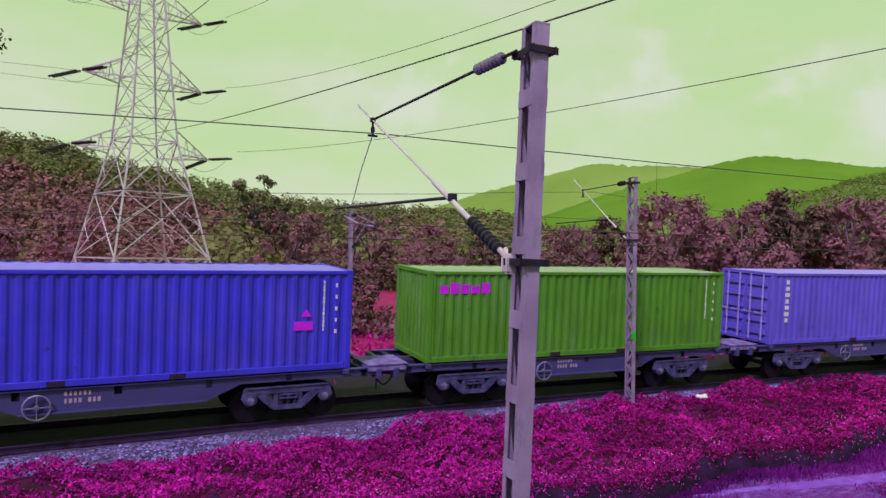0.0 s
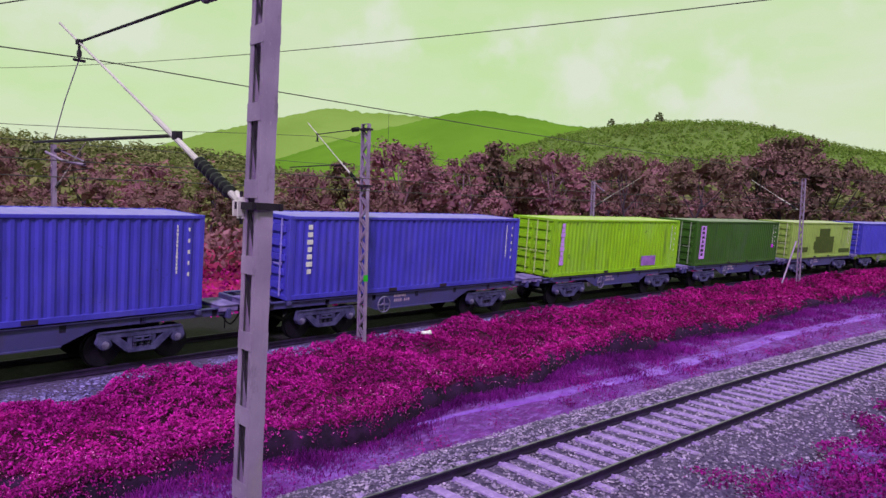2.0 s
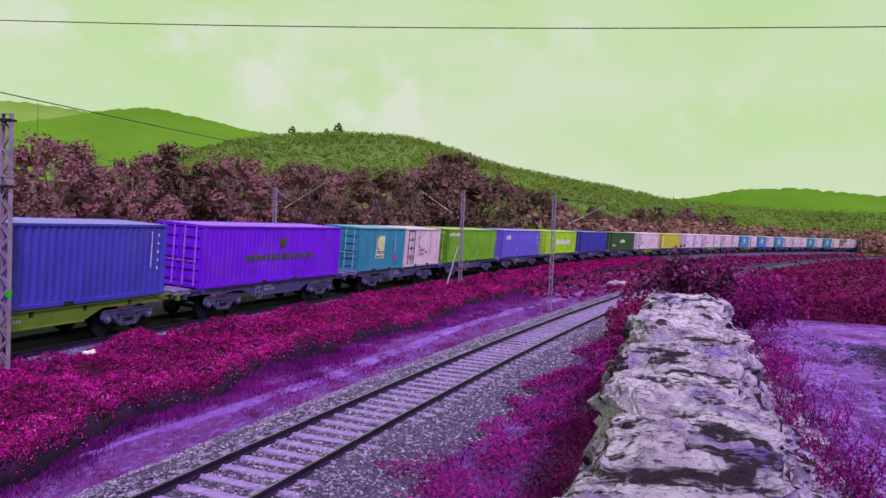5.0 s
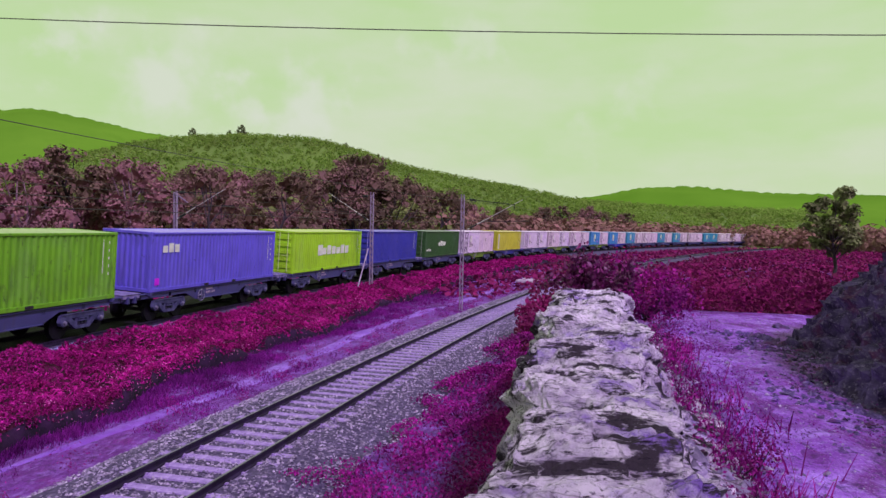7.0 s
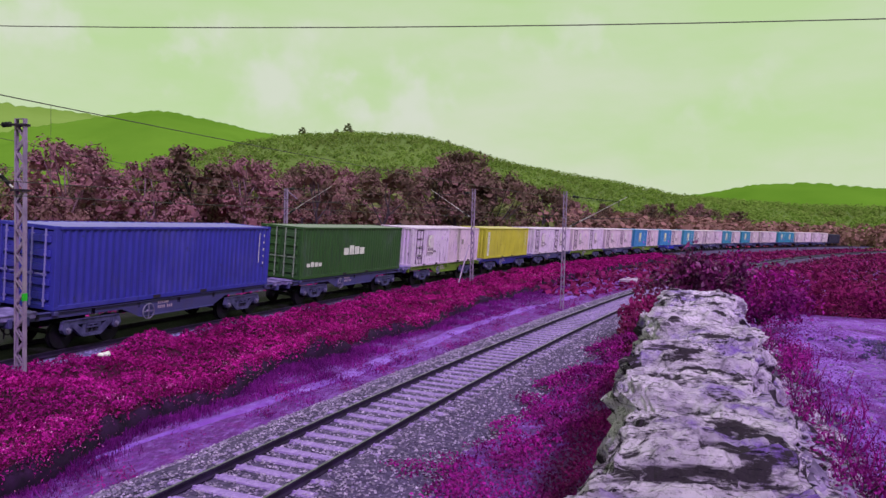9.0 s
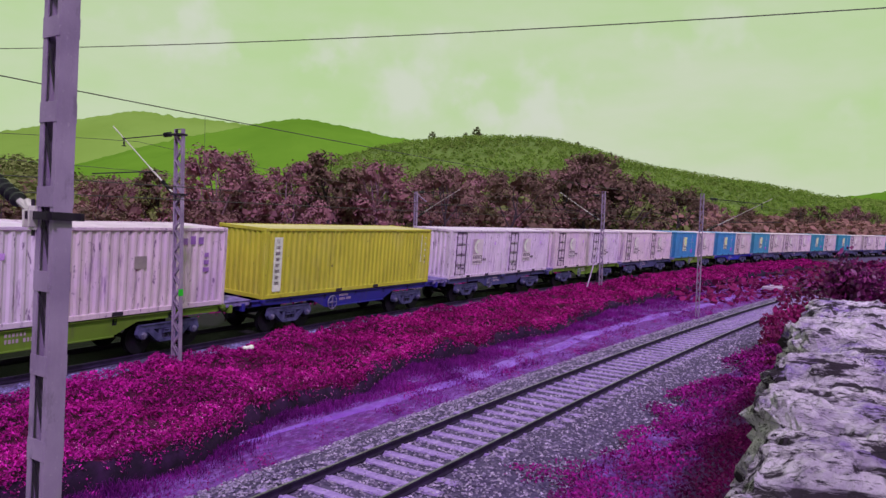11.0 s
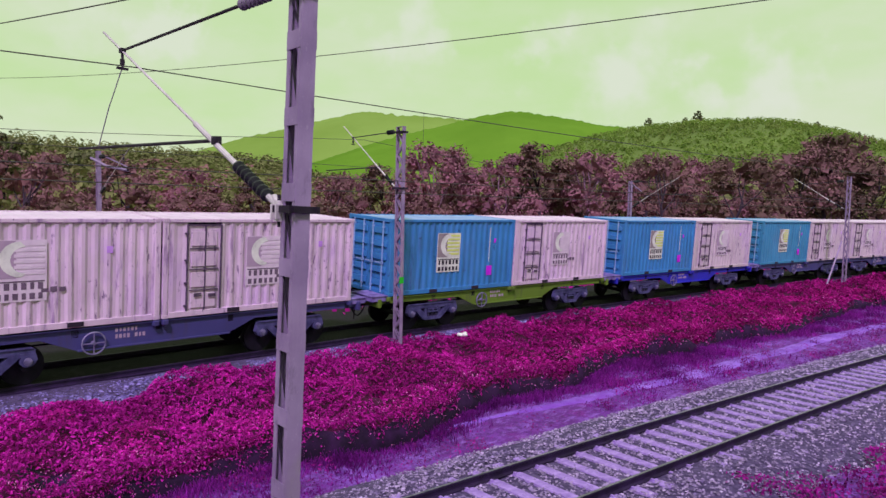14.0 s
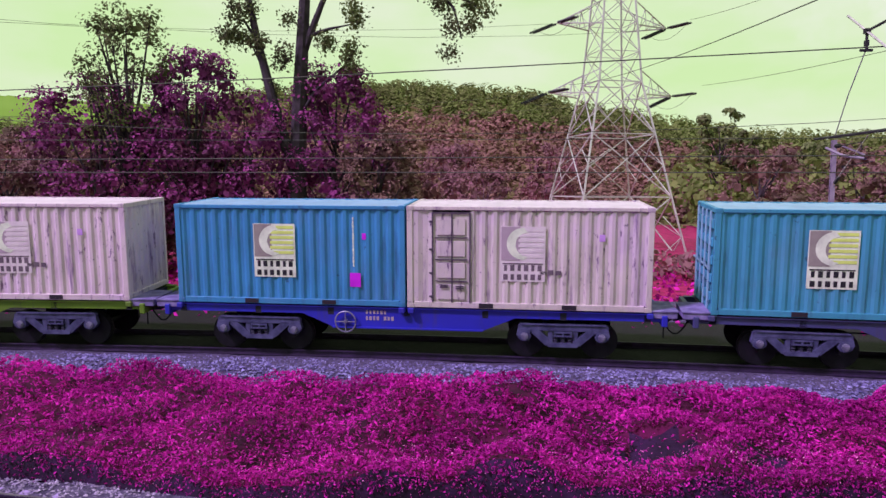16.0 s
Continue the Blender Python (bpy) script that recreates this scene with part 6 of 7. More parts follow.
wire("messenger_wire", "thin dark messenger wire above the empty line", near_wire(lambda s: span(s, 5.46, 0.22), 0.007), 0.007, M["wire"])
wire("contact_wire", "thin contact wire above the empty line", near_wire(lambda s: 4.38, 0.006), 0.006, M["wire"])
wire("contact_wire", "thin auxiliary wire above the empty line", near_wire(lambda s: 4.21, 0.006), 0.006, M["wire"])
for k in range(16):
    s = 8.0 + k * 6
    x, y = near_points(s, 0)
    wire("dropper_wire", "thin dropper between messenger and contact wire", [(float(x), float(y), span(s, 5.46, 0.22)), (float(x), float(y), 4.38)], 0.0025, M["wire"])
for zz, sag, lab in ((6.25, 0.8, "messenger wire above the train's line"), (5.3, 0.05, "contact wire above the train's line")):
    pts = []
    for s in np.arange(-40, 250, 3.0):
        x, y = far_points(s, -0.1)
        f = ((s - 16.5) / 35.0) % 1
        pts.append((float(x), float(y), zz - 4 * sag * f * (1 - f) * (zz > 6)))
    wire("overhead_wire", "thin " + lab, pts, 0.008, M["wire"])


# ---- power line tower ----
TC = Vector((10.3, 59.1, -2.8))
AX = Vector((0.97, 0.25, 0)).normalized()
AY = Vector((-0.25, 0.97, 0)).normalized()


def body(z):
    """Half the tower's width at a height above its foot."""
    return float(np.interp(z, [0, 15.4, 26.3, 34], [4.95, 1.80, 0.98, 0.42]))


def tp(a, b, z):
    return TC + AX * a + AY * b + Vector((0, 0, z))


tower = tagged(new("power_line_tower"), "tall pale steel lattice power line tower with six arms", "tower")
LV = [0, 6.2, 11.2, 15.4, 17.8, 20.2, 22.5, 24.6, 26.6, 28.6, 30.6, 34]
for sx in (-1, 1):
    for sy in (-1, 1):
        g = Geo().poly([tp(sx * body(a), sy * body(a), a) for a in LV], 0.085, 4)
        part("leg", g, M["lattice"], tower)
for fx, fy, ox, oy in ((1, 0, 0, 1), (1, 0, 0, -1), (0, 1, 1, 0), (0, 1, -1, 0)):
    for a, b in zip(LV, LV[1:]):
        wa, wb = body(a), body(b)
        A = lambda q, z, w: tp(q * fx * w + ox * w, q * fy * w + oy * w, z)
        th = 0.08 if a < 15 else 0.05
        part("brace", Geo().bar(A(-1, a, wa), A(1, b, wb), th), M["lattice"], tower)
        part("brace", Geo().bar(A(1, a, wa), A(-1, b, wb), th), M["lattice"], tower)
        part("brace", Geo().bar(A(-1, b, wb), A(1, b, wb), th), M["lattice"], tower)
        if a < 12:
            mz, mw = (a + b) / 2, (wa + wb) / 2
            part("brace", Geo().bar(A(-1, mz, mw), A(-0.5, (a + mz) / 2, (wa + mw) / 2), 0.05), M["lattice"], tower)
            part("brace", Geo().bar(A(1, mz, mw), A(0.5, (a + mz) / 2, (wa + mw) / 2), 0.05), M["lattice"], tower)
            part("brace", Geo().bar(A(-1, mz, mw), A(-0.45, (b + mz) / 2, (wb + mw) / 2), 0.05), M["lattice"], tower)
            part("brace", Geo().bar(A(1, mz, mw), A(0.45, (b + mz) / 2, (wb + mw) / 2), 0.05), M["lattice"], tower)
ARMS = [(14.4, 5.4), (19.9, 4.75), (25.6, 4.7)]
for za, reach in ARMS:
    for sx in (-1, 1):
        g = Geo()
        tip = tp(sx * reach, 0, za + 0.15)
        w0, w1 = body(za), body(za + 1.9)
        for sy in (-1, 1):
            g.bar(tp(sx * w0, sy * w0, za), tip, 0.09)
            g.bar(tp(sx * w1, sy * w1, za + 1.9), tip, 0.07)
            for k in (0.3, 0.55, 0.78):
                lo = tp(sx * w0, sy * w0, za).lerp(tip, k)
                hi = tp(sx * w1, sy * w1, za + 1.9).lerp(tip, k)
                g.bar(lo, hi, 0.05)
                g.bar(hi, tp(sx * w0, sy * w0, za).lerp(tip, k - 0.2), 0.045)
        for k in (0.15, 0.4, 0.65):
            g.bar(tp(sx * w0, -w0, za).lerp(tip, k), tp(sx * w0, w0, za).lerp(tip, k + 0.15), 0.05)
        part("cross_arm", g, M["lattice"], tower)
        for d, lab in ((Vector((-0.85, -0.45, -0.42)), "dark tension insulator string"), (Vector((0.55, -1.0, -0.02)), "dark tension insulator string")):
            d = d.normalized()
            rings = [(0, 0.05)]
            for k in range(12):
                rings += [((k + 0.1) / 12, 0.06), ((k + 0.4) / 12, 0.11), ((k + 0.7) / 12, 0.06)]
            for off in (-0.14, 0.14):
                a = tip + d * 0.3 + AX * off
                part("insulator_string", Geo().lathe(a, a + d * 2.3, rings + [(1, 0.05)], 8), M["porcelain_dark"], tower, lab)
        jl = [tip + Vector((-0.9, -0.55, -0.32)).normalized() * 2.3, tip + Vector((-0.2, -0.7, -1.9)), tip + Vector((0.55, -1.0, -0.02)).normalized() * 2.3]
        part("jumper_loop", Geo().poly([jl[0].lerp(jl[1], q / 8).lerp(jl[1].lerp(jl[2], q / 8), q / 8) for q in range(9)], 0.016), M["wire_pale"], tower)
PY = np.arange(57.0, -140, -3.0)
for za, reach in ARMS:
    for sx in (-1, 1):
        tip = tp(sx * reach, 0, za + 0.1)
        x0 = tip.x + 1.0
        if za < 15:
            zf = (lambda y: 8.74 + 0.011 * y + 0.00086 * y * y) if sx > 0 else (lambda y: 7.0 + 0.042 * y + 0.00088 * y * y if y > -20 else 6.5 + 0.00098 * y * y)
            xf = (lambda y: 17.0) if sx > 0 else (lambda y: 6.6)
            r, mat = 0.014, M["wire"]
        else:
            h0 = tip.z
            zf = lambda y, h0=h0: h0 - 5.0 + 5.0 * (y / 57.0) ** 2
            xf = lambda y, x0=x0: x0
            r, mat = 0.016, M["wire_pale"]
        wire("line_conductor", "high-voltage conductor strung from the tower", [(xf(y), float(y), float(zf(y))) for y in PY], r, mat)
        far_end = tip + Vector((-120, -60, 6))
        pts = []
        for k in range(13):
            p = tip.lerp(far_end, k / 12)
            p.z -= 26 * (k / 12) * (1 - k / 12)
            pts.append(p)
        wire("line_conductor", "thin high-voltage conductor leaving the tower", pts, 0.013, M["wire_pale"])


# ---- trees ----
def tree(label, h, r, leafmat, barkmat, n, size, seed, bare=0.35, stems=1, lean=0.0, clumps=26, inner=0):
    """Tapered trunk with limbs, and a crown of leaf clumps with gaps."""
    rng = np.random.default_rng(seed)
    root = tagged(new("tree"), label, "tree", "trees beyond the lines")
    g = Geo()
    cl = []
    for k in range(clumps):
        a, e = rng.uniform(0, math.tau), rng.uniform(-0.75, 1.0)
        q = rng.uniform(0.45, 1.0) ** 0.5
        rr = r * q * math.sqrt(max(0.05, 1 - 0.8 * e * e)) * rng.uniform(0.75, 1.1)
        cl.append((rr * math.cos(a) + lean * h * 0.1, rr * math.sin(a), h * (bare + (1 - bare) * (0.52 + 0.46 * e))))
    for st in range(stems):
        off = (st - (stems - 1) / 2) * 0.35 * r
        p = Vector((off * 0.3, 0, -0.3))
        n_seg = 6
        tip = Vector((off + lean * h * 0.1, rng.normal(0, 0.2), h * 0.85))
        w0 = 0.022 * h
        prev = p
        for k in range(1, n_seg + 1):
            q = p.lerp(tip, k / n_seg) + Vector((rng.normal(0, 0.02 * h), rng.normal(0, 0.02 * h), 0)) * (k < n_seg)
            g.rod(prev, q, w0 * (1 - 0.85 * (k - 1) / n_seg), w0 * (1 - 0.85 * k / n_seg), 8)
            prev = q
    for c in cl[:max(7, clumps // 4)]:
        z0 = min(c[2] * 0.75, h * 0.8) * rng.uniform(0.6, 0.95)
        b = Vector((0, 0, -0.3)).lerp(Vector((lean * h * 0.1, 0, h * 0.85)), z0 / (h * 0.85))
        mid = b.lerp(Vector(c), 0.55) + Vector((0, 0, -0.03 * h))
        g.rod(b, mid, 0.008 * h, 0.005 * h, 5)
        g.rod(mid, c, 0.005 * h, 0.002 * h, 5)
    part("trunk", g, barkmat, root)
    cl = np.array(cl)
    cr = r * rng.uniform(0.17, 0.33, clumps)
    k = rng.integers(0, clumps, n)
    d = rng.normal(size=(n, 3))
    d[:, 2] = np.where(rng.uniform(size=n) < 0.6, np.abs(d[:, 2]), d[:, 2])
    d /= np.linalg.norm(d, axis=1)[:, None]
    p = cl[k] + d * (cr[k] * rng.uniform(0.3, 1.1, n) ** 0.6)[:, None] * [1, 1, 0.72]
    q = leaves(p, size, rng, 0.38, 0.6, 0.35, d)
    if inner:
        k = rng.integers(0, clumps, inner)
        p = cl[k] * [0.85, 0.85, 0.97] + rng.normal(0, 0.3, (inner, 3)) * cr[k][:, None]
        q = np.concatenate([q, leaves(p, size * (3.2 if size > 0.11 else 2.2), rng, 1, 0.7, 0.2)])
    quads("crown", q, leafmat, "", "", parent=root)
    return root


KINDS = [tree("brown-magenta broadleaf tree with a rounded open crown", 10, 3.6, M["leaf_a"], M["bark"], 2500, 0.14, 11, 0.2, clumps=46, inner=300),
         tree("pinkish-brown tree with a spreading crown", 10, 4.0, M["leaf_b"], M["bark_pale"], 2500, 0.14, 12, 0.16, clumps=46, inner=300),
         tree("dark brown-magenta tree with a tall crown", 10, 3.0, M["leaf_c"], M["bark"], 2500, 0.14, 13, 0.15, clumps=46, inner=300),
         tree("brown-magenta tree with forked pale stems", 10, 3.4, M["leaf_b"], M["bark_pale"], 2500, 0.14, 14, 0.26, 2, clumps=46, inner=240),
         tree("dense magenta-brown thicket tree", 10, 4.2, M["leaf_a"], M["bark"], 2500, 0.14, 15, 0.05, clumps=46, inner=300),
         tree("dark dense tree with a broad low crown", 10, 4.4, M["leaf_c"], M["bark"], 2500, 0.14, 16, 0.08, clumps=46, inner=300)]
TOP_AZ = [-125, -115, -106, -97, -92.7, -87, -83, -80.7, -77, -74, -69, -63, -59, -55, -50.7, -43, -36, -30, -21, -16, -8, 0, 10, 40]
TOP_EL = [2.6, 2.4, 1.2, 2.0, 1.6, 2.9, 3.8, 5.5, 4.2, 4.0, 4.1, 4.2, 4.9, 3.2, 4.6, 2.6, 2.4, 2.6, 3.2, 3.4, 4.0, 4.4, 4.6, 4.2]
used = set()
rng = np.random.default_rng(5)
for row, (uu, f, step) in enumerate(((25, 0.72, 5.2), (33, 0.98, 5.6), (44, 0.96, 13))):
    for s in np.arange(-75, 300, step):
        s2, u2 = s + rng.uniform(-2, 2), uu + rng.uniform(-3.5, 3.5) + max(0, s - 90) * 0.1
        x, y, _ = far_track(s2, u2)
        az, d = math.degrees(math.atan2(-x, y)), math.hypot(x, y)
        if row < 2 and -18 < az < -2 or s > 170 and rng.uniform() < 0.4:
            continue
        top = np.interp(az, TOP_AZ, TOP_EL)
        h = (d * math.tan(radians(top)) + 4.03 + 1.3) * f * rng.uniform(0.78, 1.04)
        k = int(rng.integers(0, 6)) if rng.uniform() < 0.8 else (4 if row == 0 else 2)
        scale = h / 10.0
        wide = scale * rng.uniform(0.8, 1.12) * max(1.0, 0.85 / scale)
        mtx = Matrix.Translation((x, y, -1.25)) @ Matrix.Rotation(rng.uniform(0, 6.28), 4, "Z") @ Matrix.Diagonal((wide, wide, scale, 1))
        if k not in used:
            KINDS[k].matrix_basis = mtx
            used.add(k)
        else:
            copy_thing(KINDS[k], Matrix.Identity(4)).matrix_basis = mtx
for az, d, el, k in ((-80.6, 88, 5.6, 2), (-83.4, 90, 4.0, 5), (-78.6, 84, 4.6, 0), (-59.3, 64, 5.0, 2), (-63.4, 66, 4.35, 1), (-51.0, 58, 4.75, 1), (-56.5, 60, 4.0, 3), (-69.0, 70, 4.2, 0), (-74.5, 78, 4.2, 5), (-87.2, 98, 3.0, 5)):
    h = d * math.tan(radians(el)) + 5.3
    copy_thing(KINDS[k], Matrix.Identity(4)).matrix_basis = Matrix.Translation((-d * math.sin(radians(az)), d * math.cos(radians(az)), -1.25)) @ Matrix.Rotation(az, 4, "Z") @ Matrix.Diagonal((h / 9.5, h / 9.5, h / 10, 1))
# thicket in front of the trees
n = 42000
s, u = RNG.uniform(-60, 210, n), RNG.uniform(19, 27, n)
x, y = far_points(s, u)
hz = 2.2 + 1.3 * np.sin(s * 0.45) * np.sin(s * 0.17 + 1) + 0.5 * np.sin(s * 1.7 + u)
z = -1.3 + hz * (1 - RNG.exponential(0.33, n))
ok = (z > -1.3) & ~((s > 0) & (s < 12) & (z > 0.2))
quads("thicket", leaves(np.stack([x, y, z], 1)[ok], 0.24, RNG, 0.9, 0.6, 0.5), M["leaf_b"], "brown-magenta thicket at the edge of the wood", "thicket")

# the large old tree and its purple neighbours
big = tagged(new("tree"), "large old tree with dark forked trunk and sparse olive leaf sprays", "tree", "trees beyond the lines")
big.location = (-9.9, 37.0, -1.3)


def limb(points, r0, r1):
    """A tapered limb through the points."""
    g, n = Geo(), len(points) - 1
    for k in range(n):
        g.rod(points[k], points[k + 1], r0 + (r1 - r0) * k / n, r0 + (r1 - r0) * (k + 1) / n, 9)
    return g


part("trunk", limb([(-0.15, 0, -0.3), (-0.1, 0, 3), (0, 0, 6.5), (0.12, 0, 9.5), (0.3, 0, 12.5), (0.5, 0, 15.5), (0.2, 0, 19), (0.3, 0, 22)], 0.58, 0.16), M["bark"], big)
SPRAYS = []
for pts, r0 in (([(-0.1, 0, 6.2), (-0.8, -0.1, 8.2), (-1.4, -0.2, 10.6), (-2.0, -0.2, 13.0), (-2.7, -0.2, 16.5), (-3.6, 0, 20)], 0.36),
                ([(0.25, 0, 12.0), (0.9, -0.1, 13.6), (1.6, -0.2, 15.2), (2.8, -0.2, 17.5), (4.4, 0, 20)], 0.22),
                ([(0.7, -0.1, 13.2), (1.8, -0.3, 13.5), (3.0, -0.4, 13.7)], 0.12),
                ([(2.8, -0.2, 17.5), (5.4, -0.6, 16.8), (7.2, -0.8, 15.6), (8.3, -1.0, 14.3), (8.7, -1.0, 12.8)], 0.14),
                ([(7.2, -0.8, 15.6), (9.0, -1.2, 14.6), (9.7, -1.3, 14.1)], 0.07),
                ([(-1.9, -0.2, 12.8), (-2.6, -0.4, 13.9), (-3.6, -0.5, 14.2)], 0.09),
                ([(-1.5, -0.2, 11.0), (-2.2, -0.3, 12.6), (-2.5, -0.4, 13.2)], 0.07),
                ([(0.1, 0, 9.0), (1.1, -0.3, 10.4), (2.6, -0.4, 11.6), (3.2, -0.4, 12.4)], 0.1)):
    part("limb", limb(pts, r0, r0 * 0.25), M["bark"], big)
    SPRAYS += [(p, r0) for p in pts[2 if r0 > 0.2 else 1:]]
sc = np.array([p for p, _ in SPRAYS] + [(-3.0, -0.4, 14.6), (-3.4, -0.5, 13.4), (-1.8, -0.3, 14.8), (2.4, -0.4, 14.4), (3.4, -0.4, 14.9), (2.9, -0.4, 12.9), (1.6, -0.4, 13.1), (-0.6, -0.3, 14.4),
                                         (5.8, -0.7, 15.4), (6.6, -0.8, 15.0), (8.5, -1.0, 13.6), (8.8, -1.0, 12.3), (9.5, -1.2, 14.6), (7.8, -0.9, 15.2), (-0.8, -0.3, 11.4), (-1.0, -0.3, 12.2), (-2.9, -0.3, 12.8)])
k = RNG.integers(0, len(sc), 6500)
hp = sc[k] + RNG.normal(0, 0.27, (6500, 3)) + RNG.normal(0, 0.3, (len(sc), 3))[k]
quads("leaf_sprays", leaves(hp, 0.1, RNG, 1, 0.6, 0.3), M["leaf_k"], "", "", parent=big)
for lab, x, y, h, r, mat, n, sd, bare in (("purple-leaved tree beside the large old tree", -20.6, 36.5, 11.0, 3.9, M["leaf_d"], 6500, 41, 0.05),
                                          ("thin olive-tipped tree with an open crown", -18.6, 36.0, 14.6, 2.6, M["leaf_k"], 4200, 42, 0.42),
                                          ("purple-leaved tree with a tapering top", -15.2, 36.6, 12.4, 3.1, M["leaf_d"], 6500, 47, 0.1),
                                          ("purple-leaved tree round the old trunk", -12.9, 37.6, 10.4, 3.6, M["leaf_d"], 6500, 43, 0.02),
                                          ("purple-brown tree beside the old trunk", -8.0, 38.3, 11.8, 3.3, M["leaf_d"], 6500, 48, 0.05),
                                          ("brown-purple tree at the foot of the old tree", -5.6, 36.5, 8.4, 2.4, M["leaf_a"], 5000, 44, 0.05),
                                          ("brown-magenta tree at the edge of the wood", -26.5, 37.5, 8.0, 3.6, M["leaf_b"], 6000, 45, 0.05),
                                          ("brown-magenta thicket tree at the edge of the wood", -23.6, 38.5, 7.6, 3.0, M["leaf_a"], 6000, 49, 0.05),
                                          ("purple-brown tree at the edge of the wood", -16.5, 39.5, 10.0, 3.4, M["leaf_c"], 5000, 46, 0.05)):
    t = tree(lab, h, r, mat, M["bark"], n, 0.1, sd, bare, clumps=90, inner=1300 if mat != M["leaf_k"] else 100)
    t.location = (x, y, -1.3)
olive = tree("dark olive broadleaf tree standing above the scrub", 10.5, 3.4, M["leaf_g"], M["bark"], 4500, 0.2, 51, 0.15, clumps=40, inner=300)
olive.location = (84, -42, -1.2)
edge = tree("dark tree on top of the rock bank", 4.5, 2.0, M["leaf_c"], M["bark"], 2200, 0.12, 52, 0.1)
edge.location = (*ridge_xy(20, 11.2), 2.6)
for k, (az, d, h) in enumerate(((-17.9, 110, 16.5), (-19.6, 112, 13), (-24.0, 115, 12))):
    t = tree("dark olive crown rising above the wood", h, 3.6, M["leaf_g"], M["bark"], 2000, 0.34, 60 + k, 0.45)
    t.location = (-d * math.sin(radians(az)), d * math.cos(radians(az)), -1.2)


# ---- hills ----
def hill(name, label, R, az_list, el_list, mat, depth=0.5, rows=14, rough=0.02):
    """A ridge seen at distance R whose crest follows smooth heights over the bearings."""
    az = np.arange(az_list[0], az_list[-1] + 0.01, (0.17 if R > 600 else 0.35) * np.sign(az_list[-1] - az_list[0]))
    order = np.argsort(az_list)
    el = np.interp(az, np.array(az_list)[order], np.array(el_list)[order])
    ker = np.ones(7) / 7
    el = np.convolve(np.pad(el, 3, "edge"), ker, "valid")
    crest = R * np.tan(np.radians(el)) + 4.03
    g = Geo()
    for a, c in zip(az, crest):
        for k in range(rows + 4):
            f = k / rows
            r = R * (1 - depth + depth * min(f, 1.25))
            zz = -1.3 + (c + 1.3) * (float(smooth01(f)) if f <= 1 else 1 - 2 * (f - 1))
            x, y = -r * math.sin(radians(a)), r * math.cos(radians(a))
            if R > 600 and 0.85 < f < 1.05:
                zz += R * (0.0022 * noise.noise((a * 2.1, R, 0)) + 0.0018 * abs(noise.noise((a * 5.3, R, 4))))
            zz += rough * c * noise.fractal((x * 0.02, y * 0.02, 3), 1, 2, 4) * min(1, f * 1.6) * (1 if f < 0.95 else 0.25)
            g.v.append((x, y, zz))
    m = rows + 4
    for i in range(len(az) - 1):
        for k in range(m - 1):
            p = i * m + k
            g.f.append((p, p + 1, p + m + 1, p + m))
    ob = tagged(part(name, g, mat, smooth=True), label, "hill", kind="structure")
    return az, crest


def wooded(name, label, R, az, crest, depth, n, size, mat, fmin=0.2, fmax=1.02, per=26, lean=1.0, fine=0.28):
    """Many tree crowns scattered over a hill, each a small cloud of leaves."""
    a = RNG.uniform(min(az), max(az), n)
    o = np.argsort(az)
    c = np.interp(a, np.array(az)[o], np.array(crest)[o])
    f = RNG.uniform(fmin, fmax, n) ** lean
    r = R * (1 - depth + depth * f)
    z = -1.3 + (c + 1.3) * smooth01(np.minimum(f, 1))
    x, y = -r * np.sin(np.radians(a)), r * np.cos(np.radians(a))
    hh = size * RNG.uniform(0.6, 1.4, n)
    d = RNG.normal(size=(n, per, 3))
    d /= np.linalg.norm(d, axis=2)[..., None]
    p = np.stack([x, y, z + hh * 0.5], 1)[:, None, :] + d * (hh * 0.55)[:, None, None] * [0.8, 0.8, 1.0]
    p = p.reshape(-1, 3)
    quads(name, leaves(p, size * fine, RNG, 0.3, 0.7, 0.8, d.reshape(-1, 3)), mat, label, "wood")


az, cr = hill("hill_1", "near wooded hill, olive and brown", 190, [60, 40, 31, 25, 19, 7, -2, -7, -16, -22, -30, -38, -46], [3.0, 3.2, 3.4, 4.2, 6.5, 7.4, 6.9, 5.8, 4.1, 3.2, 2.9, 2.5, 0.5], M["hill_a"], 0.45)
wooded("hill_wood", "brown-magenta trees low on the near hill", 190, az, cr, 0.45, 2100, 3.2, M["leaf_f"], 0.05, 0.62, 52, fine=0.15)
wooded("hill_top_wood", "olive trees along the top of the near hill", 190, az, cr, 0.45, 2000, 3.0, M["leaf_o"], 0.6, 1.0, 52, fine=0.15)
hill("hill_2", "far green hill, haze put into its pale colour", 1300, [62, 45, 34, 26, 18, 10, -5, -12, -17, -24, -30, -36, -45, -51, -56, -62, -75], [4.8, 5.6, 6.0, 5.9, 4.6, 3.2, 4.2, 5.2, 4.4, 2.6, 3.0, 4.95, 7.3, 7.0, 6.6, 5.5, 3.0], M["hill_pale"], 0.5)
hill("hill_3", "far green hill with a rounded top", 900, [-38, -45, -51, -54, -57, -61, -65, -72, -80, -92], [2.0, 4.6, 6.3, 7.0, 7.65, 7.1, 6.45, 5.6, 4.4, 2.0], M["hill_b"], 0.5)
az, cr = hill("hill_4", "green wooded ridge", 520, [-54, -60, -64, -67, -71, -77, -80, -84, -88, -93, -98, -106, -118], [2.0, 4.4, 5.65, 6.1, 6.55, 6.5, 5.85, 4.65, 3.9, 3.15, 2.15, 1.6, 1.4], M["hill_c"], 0.55)
wooded("ridge_wood", "green trees all over the wooded ridge", 520, az, cr, 0.55, 7000, 2.7, M["leaf_h"], 0.15, 1.0, 11, 0.75)
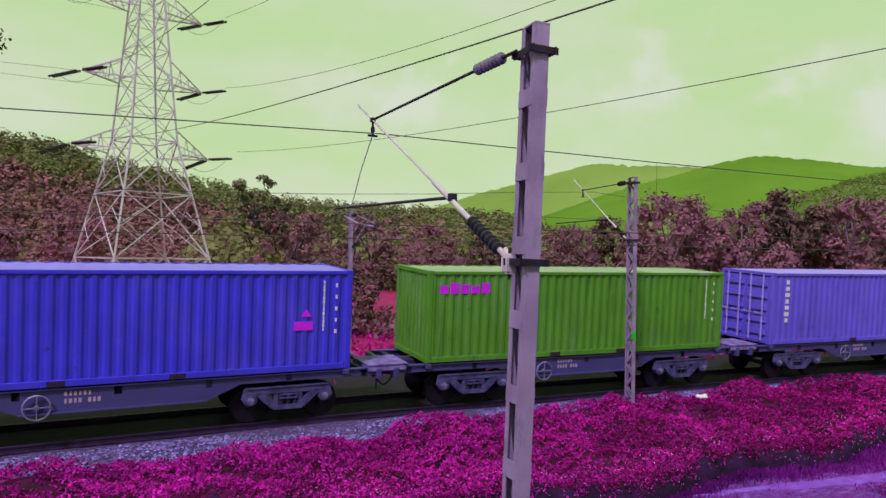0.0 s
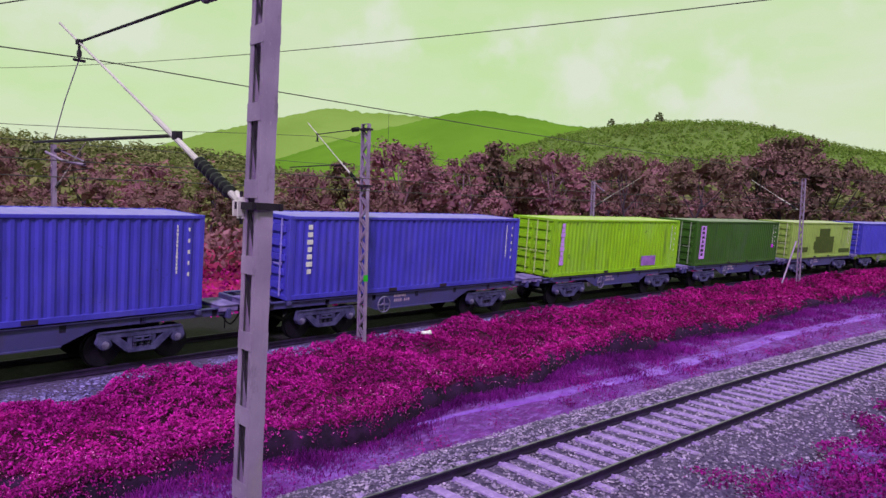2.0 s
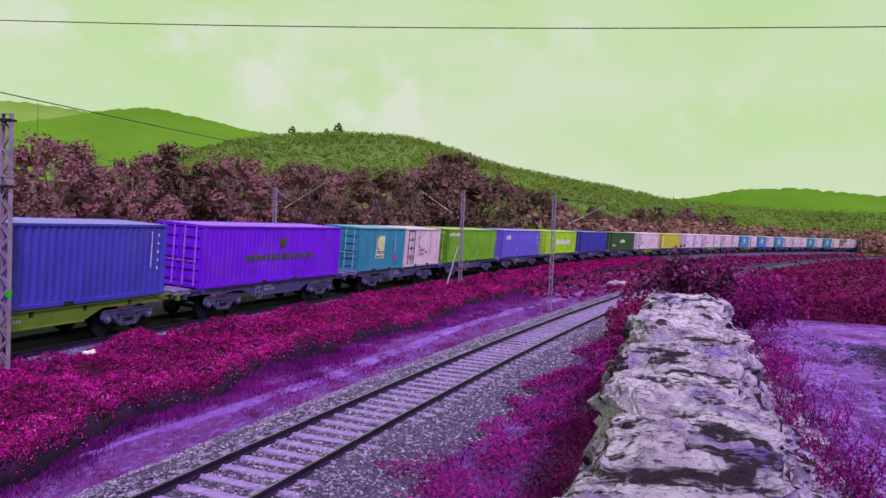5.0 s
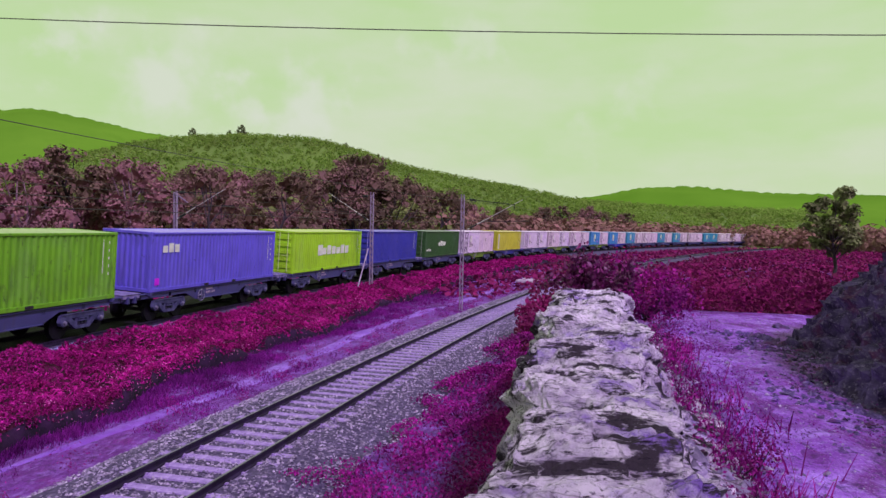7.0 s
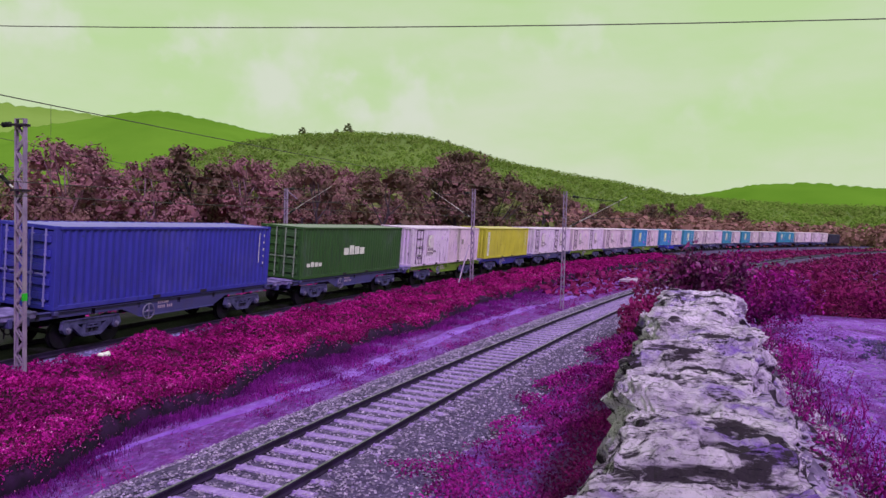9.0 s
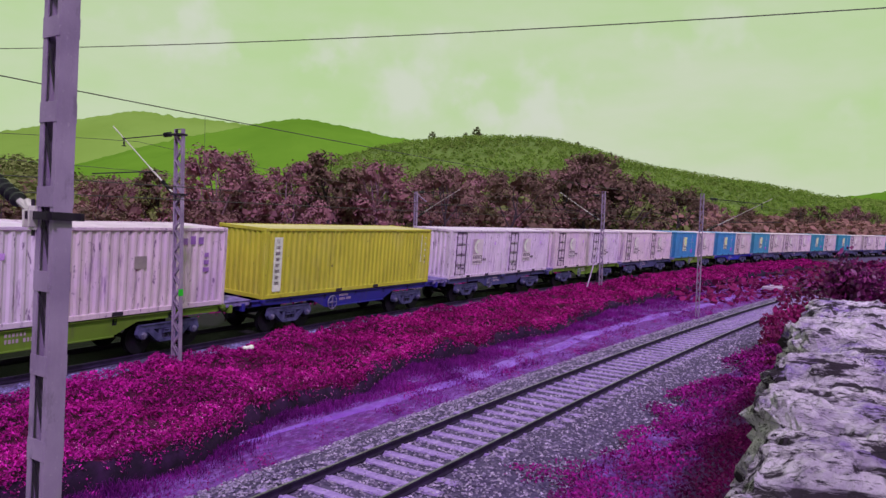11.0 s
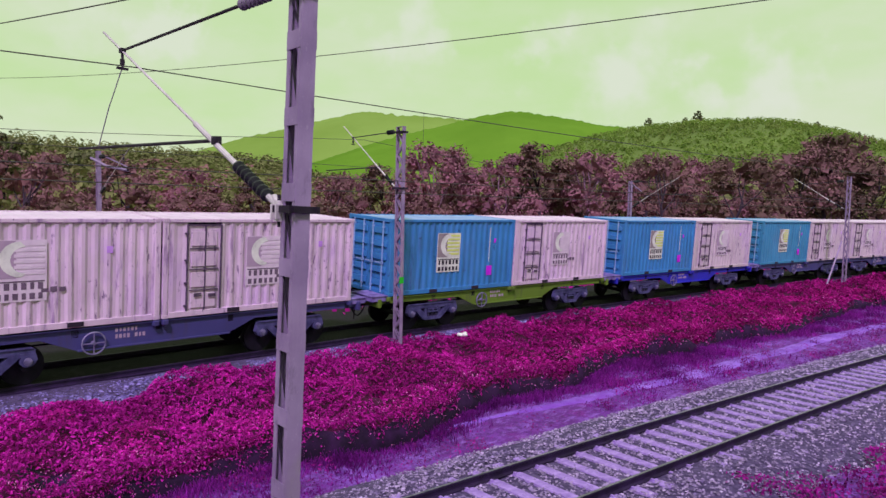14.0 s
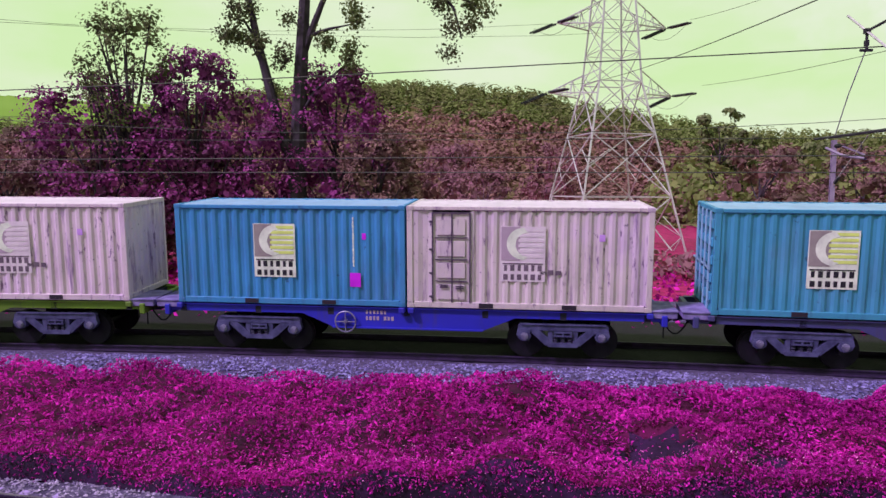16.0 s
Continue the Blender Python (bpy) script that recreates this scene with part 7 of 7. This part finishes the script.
hill("hill_5", "low green hill in the distance", 800, [-92, -98, -100, -103, -107, -112, -120, -135], [1.6, 2.45, 2.7, 3.3, 3.4, 2.9, 2.7, 2.0], M["hill_b"], 0.5)
for a, up in ((-67.7, 9.0), (-71.3, 10.0), (-70.4, 6.5), (-79.4, 6.0), (-82.0, 5.5)):
    zc = float(np.interp(-a, -np.array(az), cr))
    copy_thing(olive, Matrix.Identity(4)).matrix_basis = Matrix.Translation((-516 * math.sin(radians(a)), 516 * math.cos(radians(a)), zc - 1.0)) @ Matrix.Diagonal((up / 10, up / 10, up / 10, 1))
# belt of mixed wood along the foot of the ridge
n = 520
a = RNG.uniform(-124, -84, n)
d0 = np.interp(-a, [84, 90, 98, 104, 110, 124], [125, 150, 190, 240, 260, 230]) + RNG.uniform(0, 60, n)
x, y = -d0 * np.sin(np.radians(a)), d0 * np.cos(np.radians(a))
hh = RNG.uniform(4, 9, n)
dd = RNG.normal(size=(n, 60, 3))
dd /= np.linalg.norm(dd, axis=2)[..., None]
p = np.stack([x, y, -1.2 + hh * 0.5], 1)[:, None, :] + dd * (hh * 0.5)[:, None, None] * [0.9, 0.9, 1]
quads("valley_wood", leaves(p.reshape(-1, 3), 0.8, RNG, 0.35, 0.7, 0.4, dd.reshape(-1, 3)), M["leaf_f"], "olive and brown trees along the foot of the ridge", "wood")

# mixed wood behind the tree line
n = 420
a = RNG.uniform(-86, -14, n)
d0 = RNG.uniform(95, 170, n)
x, y = -d0 * np.sin(np.radians(a)), d0 * np.cos(np.radians(a))
hh = RNG.uniform(6, 10.5, n) * (0.75 + d0 / 400)
dd = RNG.normal(size=(n, 90, 3))
dd /= np.linalg.norm(dd, axis=2)[..., None]
p = np.stack([x, y, -1.2 + hh * 0.5], 1)[:, None, :] + dd * (hh * 0.5)[:, None, None] * [0.9, 0.9, 1]
quads("back_wood", leaves(p.reshape(-1, 3), 0.6, RNG, 0.35, 0.7, 0.4, dd.reshape(-1, 3)), M["leaf_o"], "olive-brown wood behind the tree line", "wood")

# ---- sleepers ----
def sleeper_mesh(z):
    g = Geo()
    g.plate([(-0.13, z - 0.2), (0.13, z - 0.2), (0.105, z), (-0.105, z)], -1.37, 1.37)
    for sy in (-1, 1):
        for sx in (-1, 1):
            g.box((sx * 0.06, sy * 0.87 + sx * 0.1, z + 0.015), (0.05, 0.06, 0.04))
    return g


me = sleeper_mesh(NEAR_Z - 0.158).mesh("sleeper", M["sleeper"])
near_bed = bpy.data.objects["ballast_near"]
for s in np.arange(-10, 72, 0.6):
    x, y, th = near_track(s)
    ob = part("sleeper", me, None, near_bed, loc=(x, y, 0))
    ob.rotation_euler = (0, 0, th)


def motions():
    """The train runs along the far line, towards the front of its boxes."""
    for thing, i, shift, z in MOVERS:
        walk(thing, [(t / 2, on_line(wagon_s(i, t / 2), shift, z)) for t in range(33)])


motions()
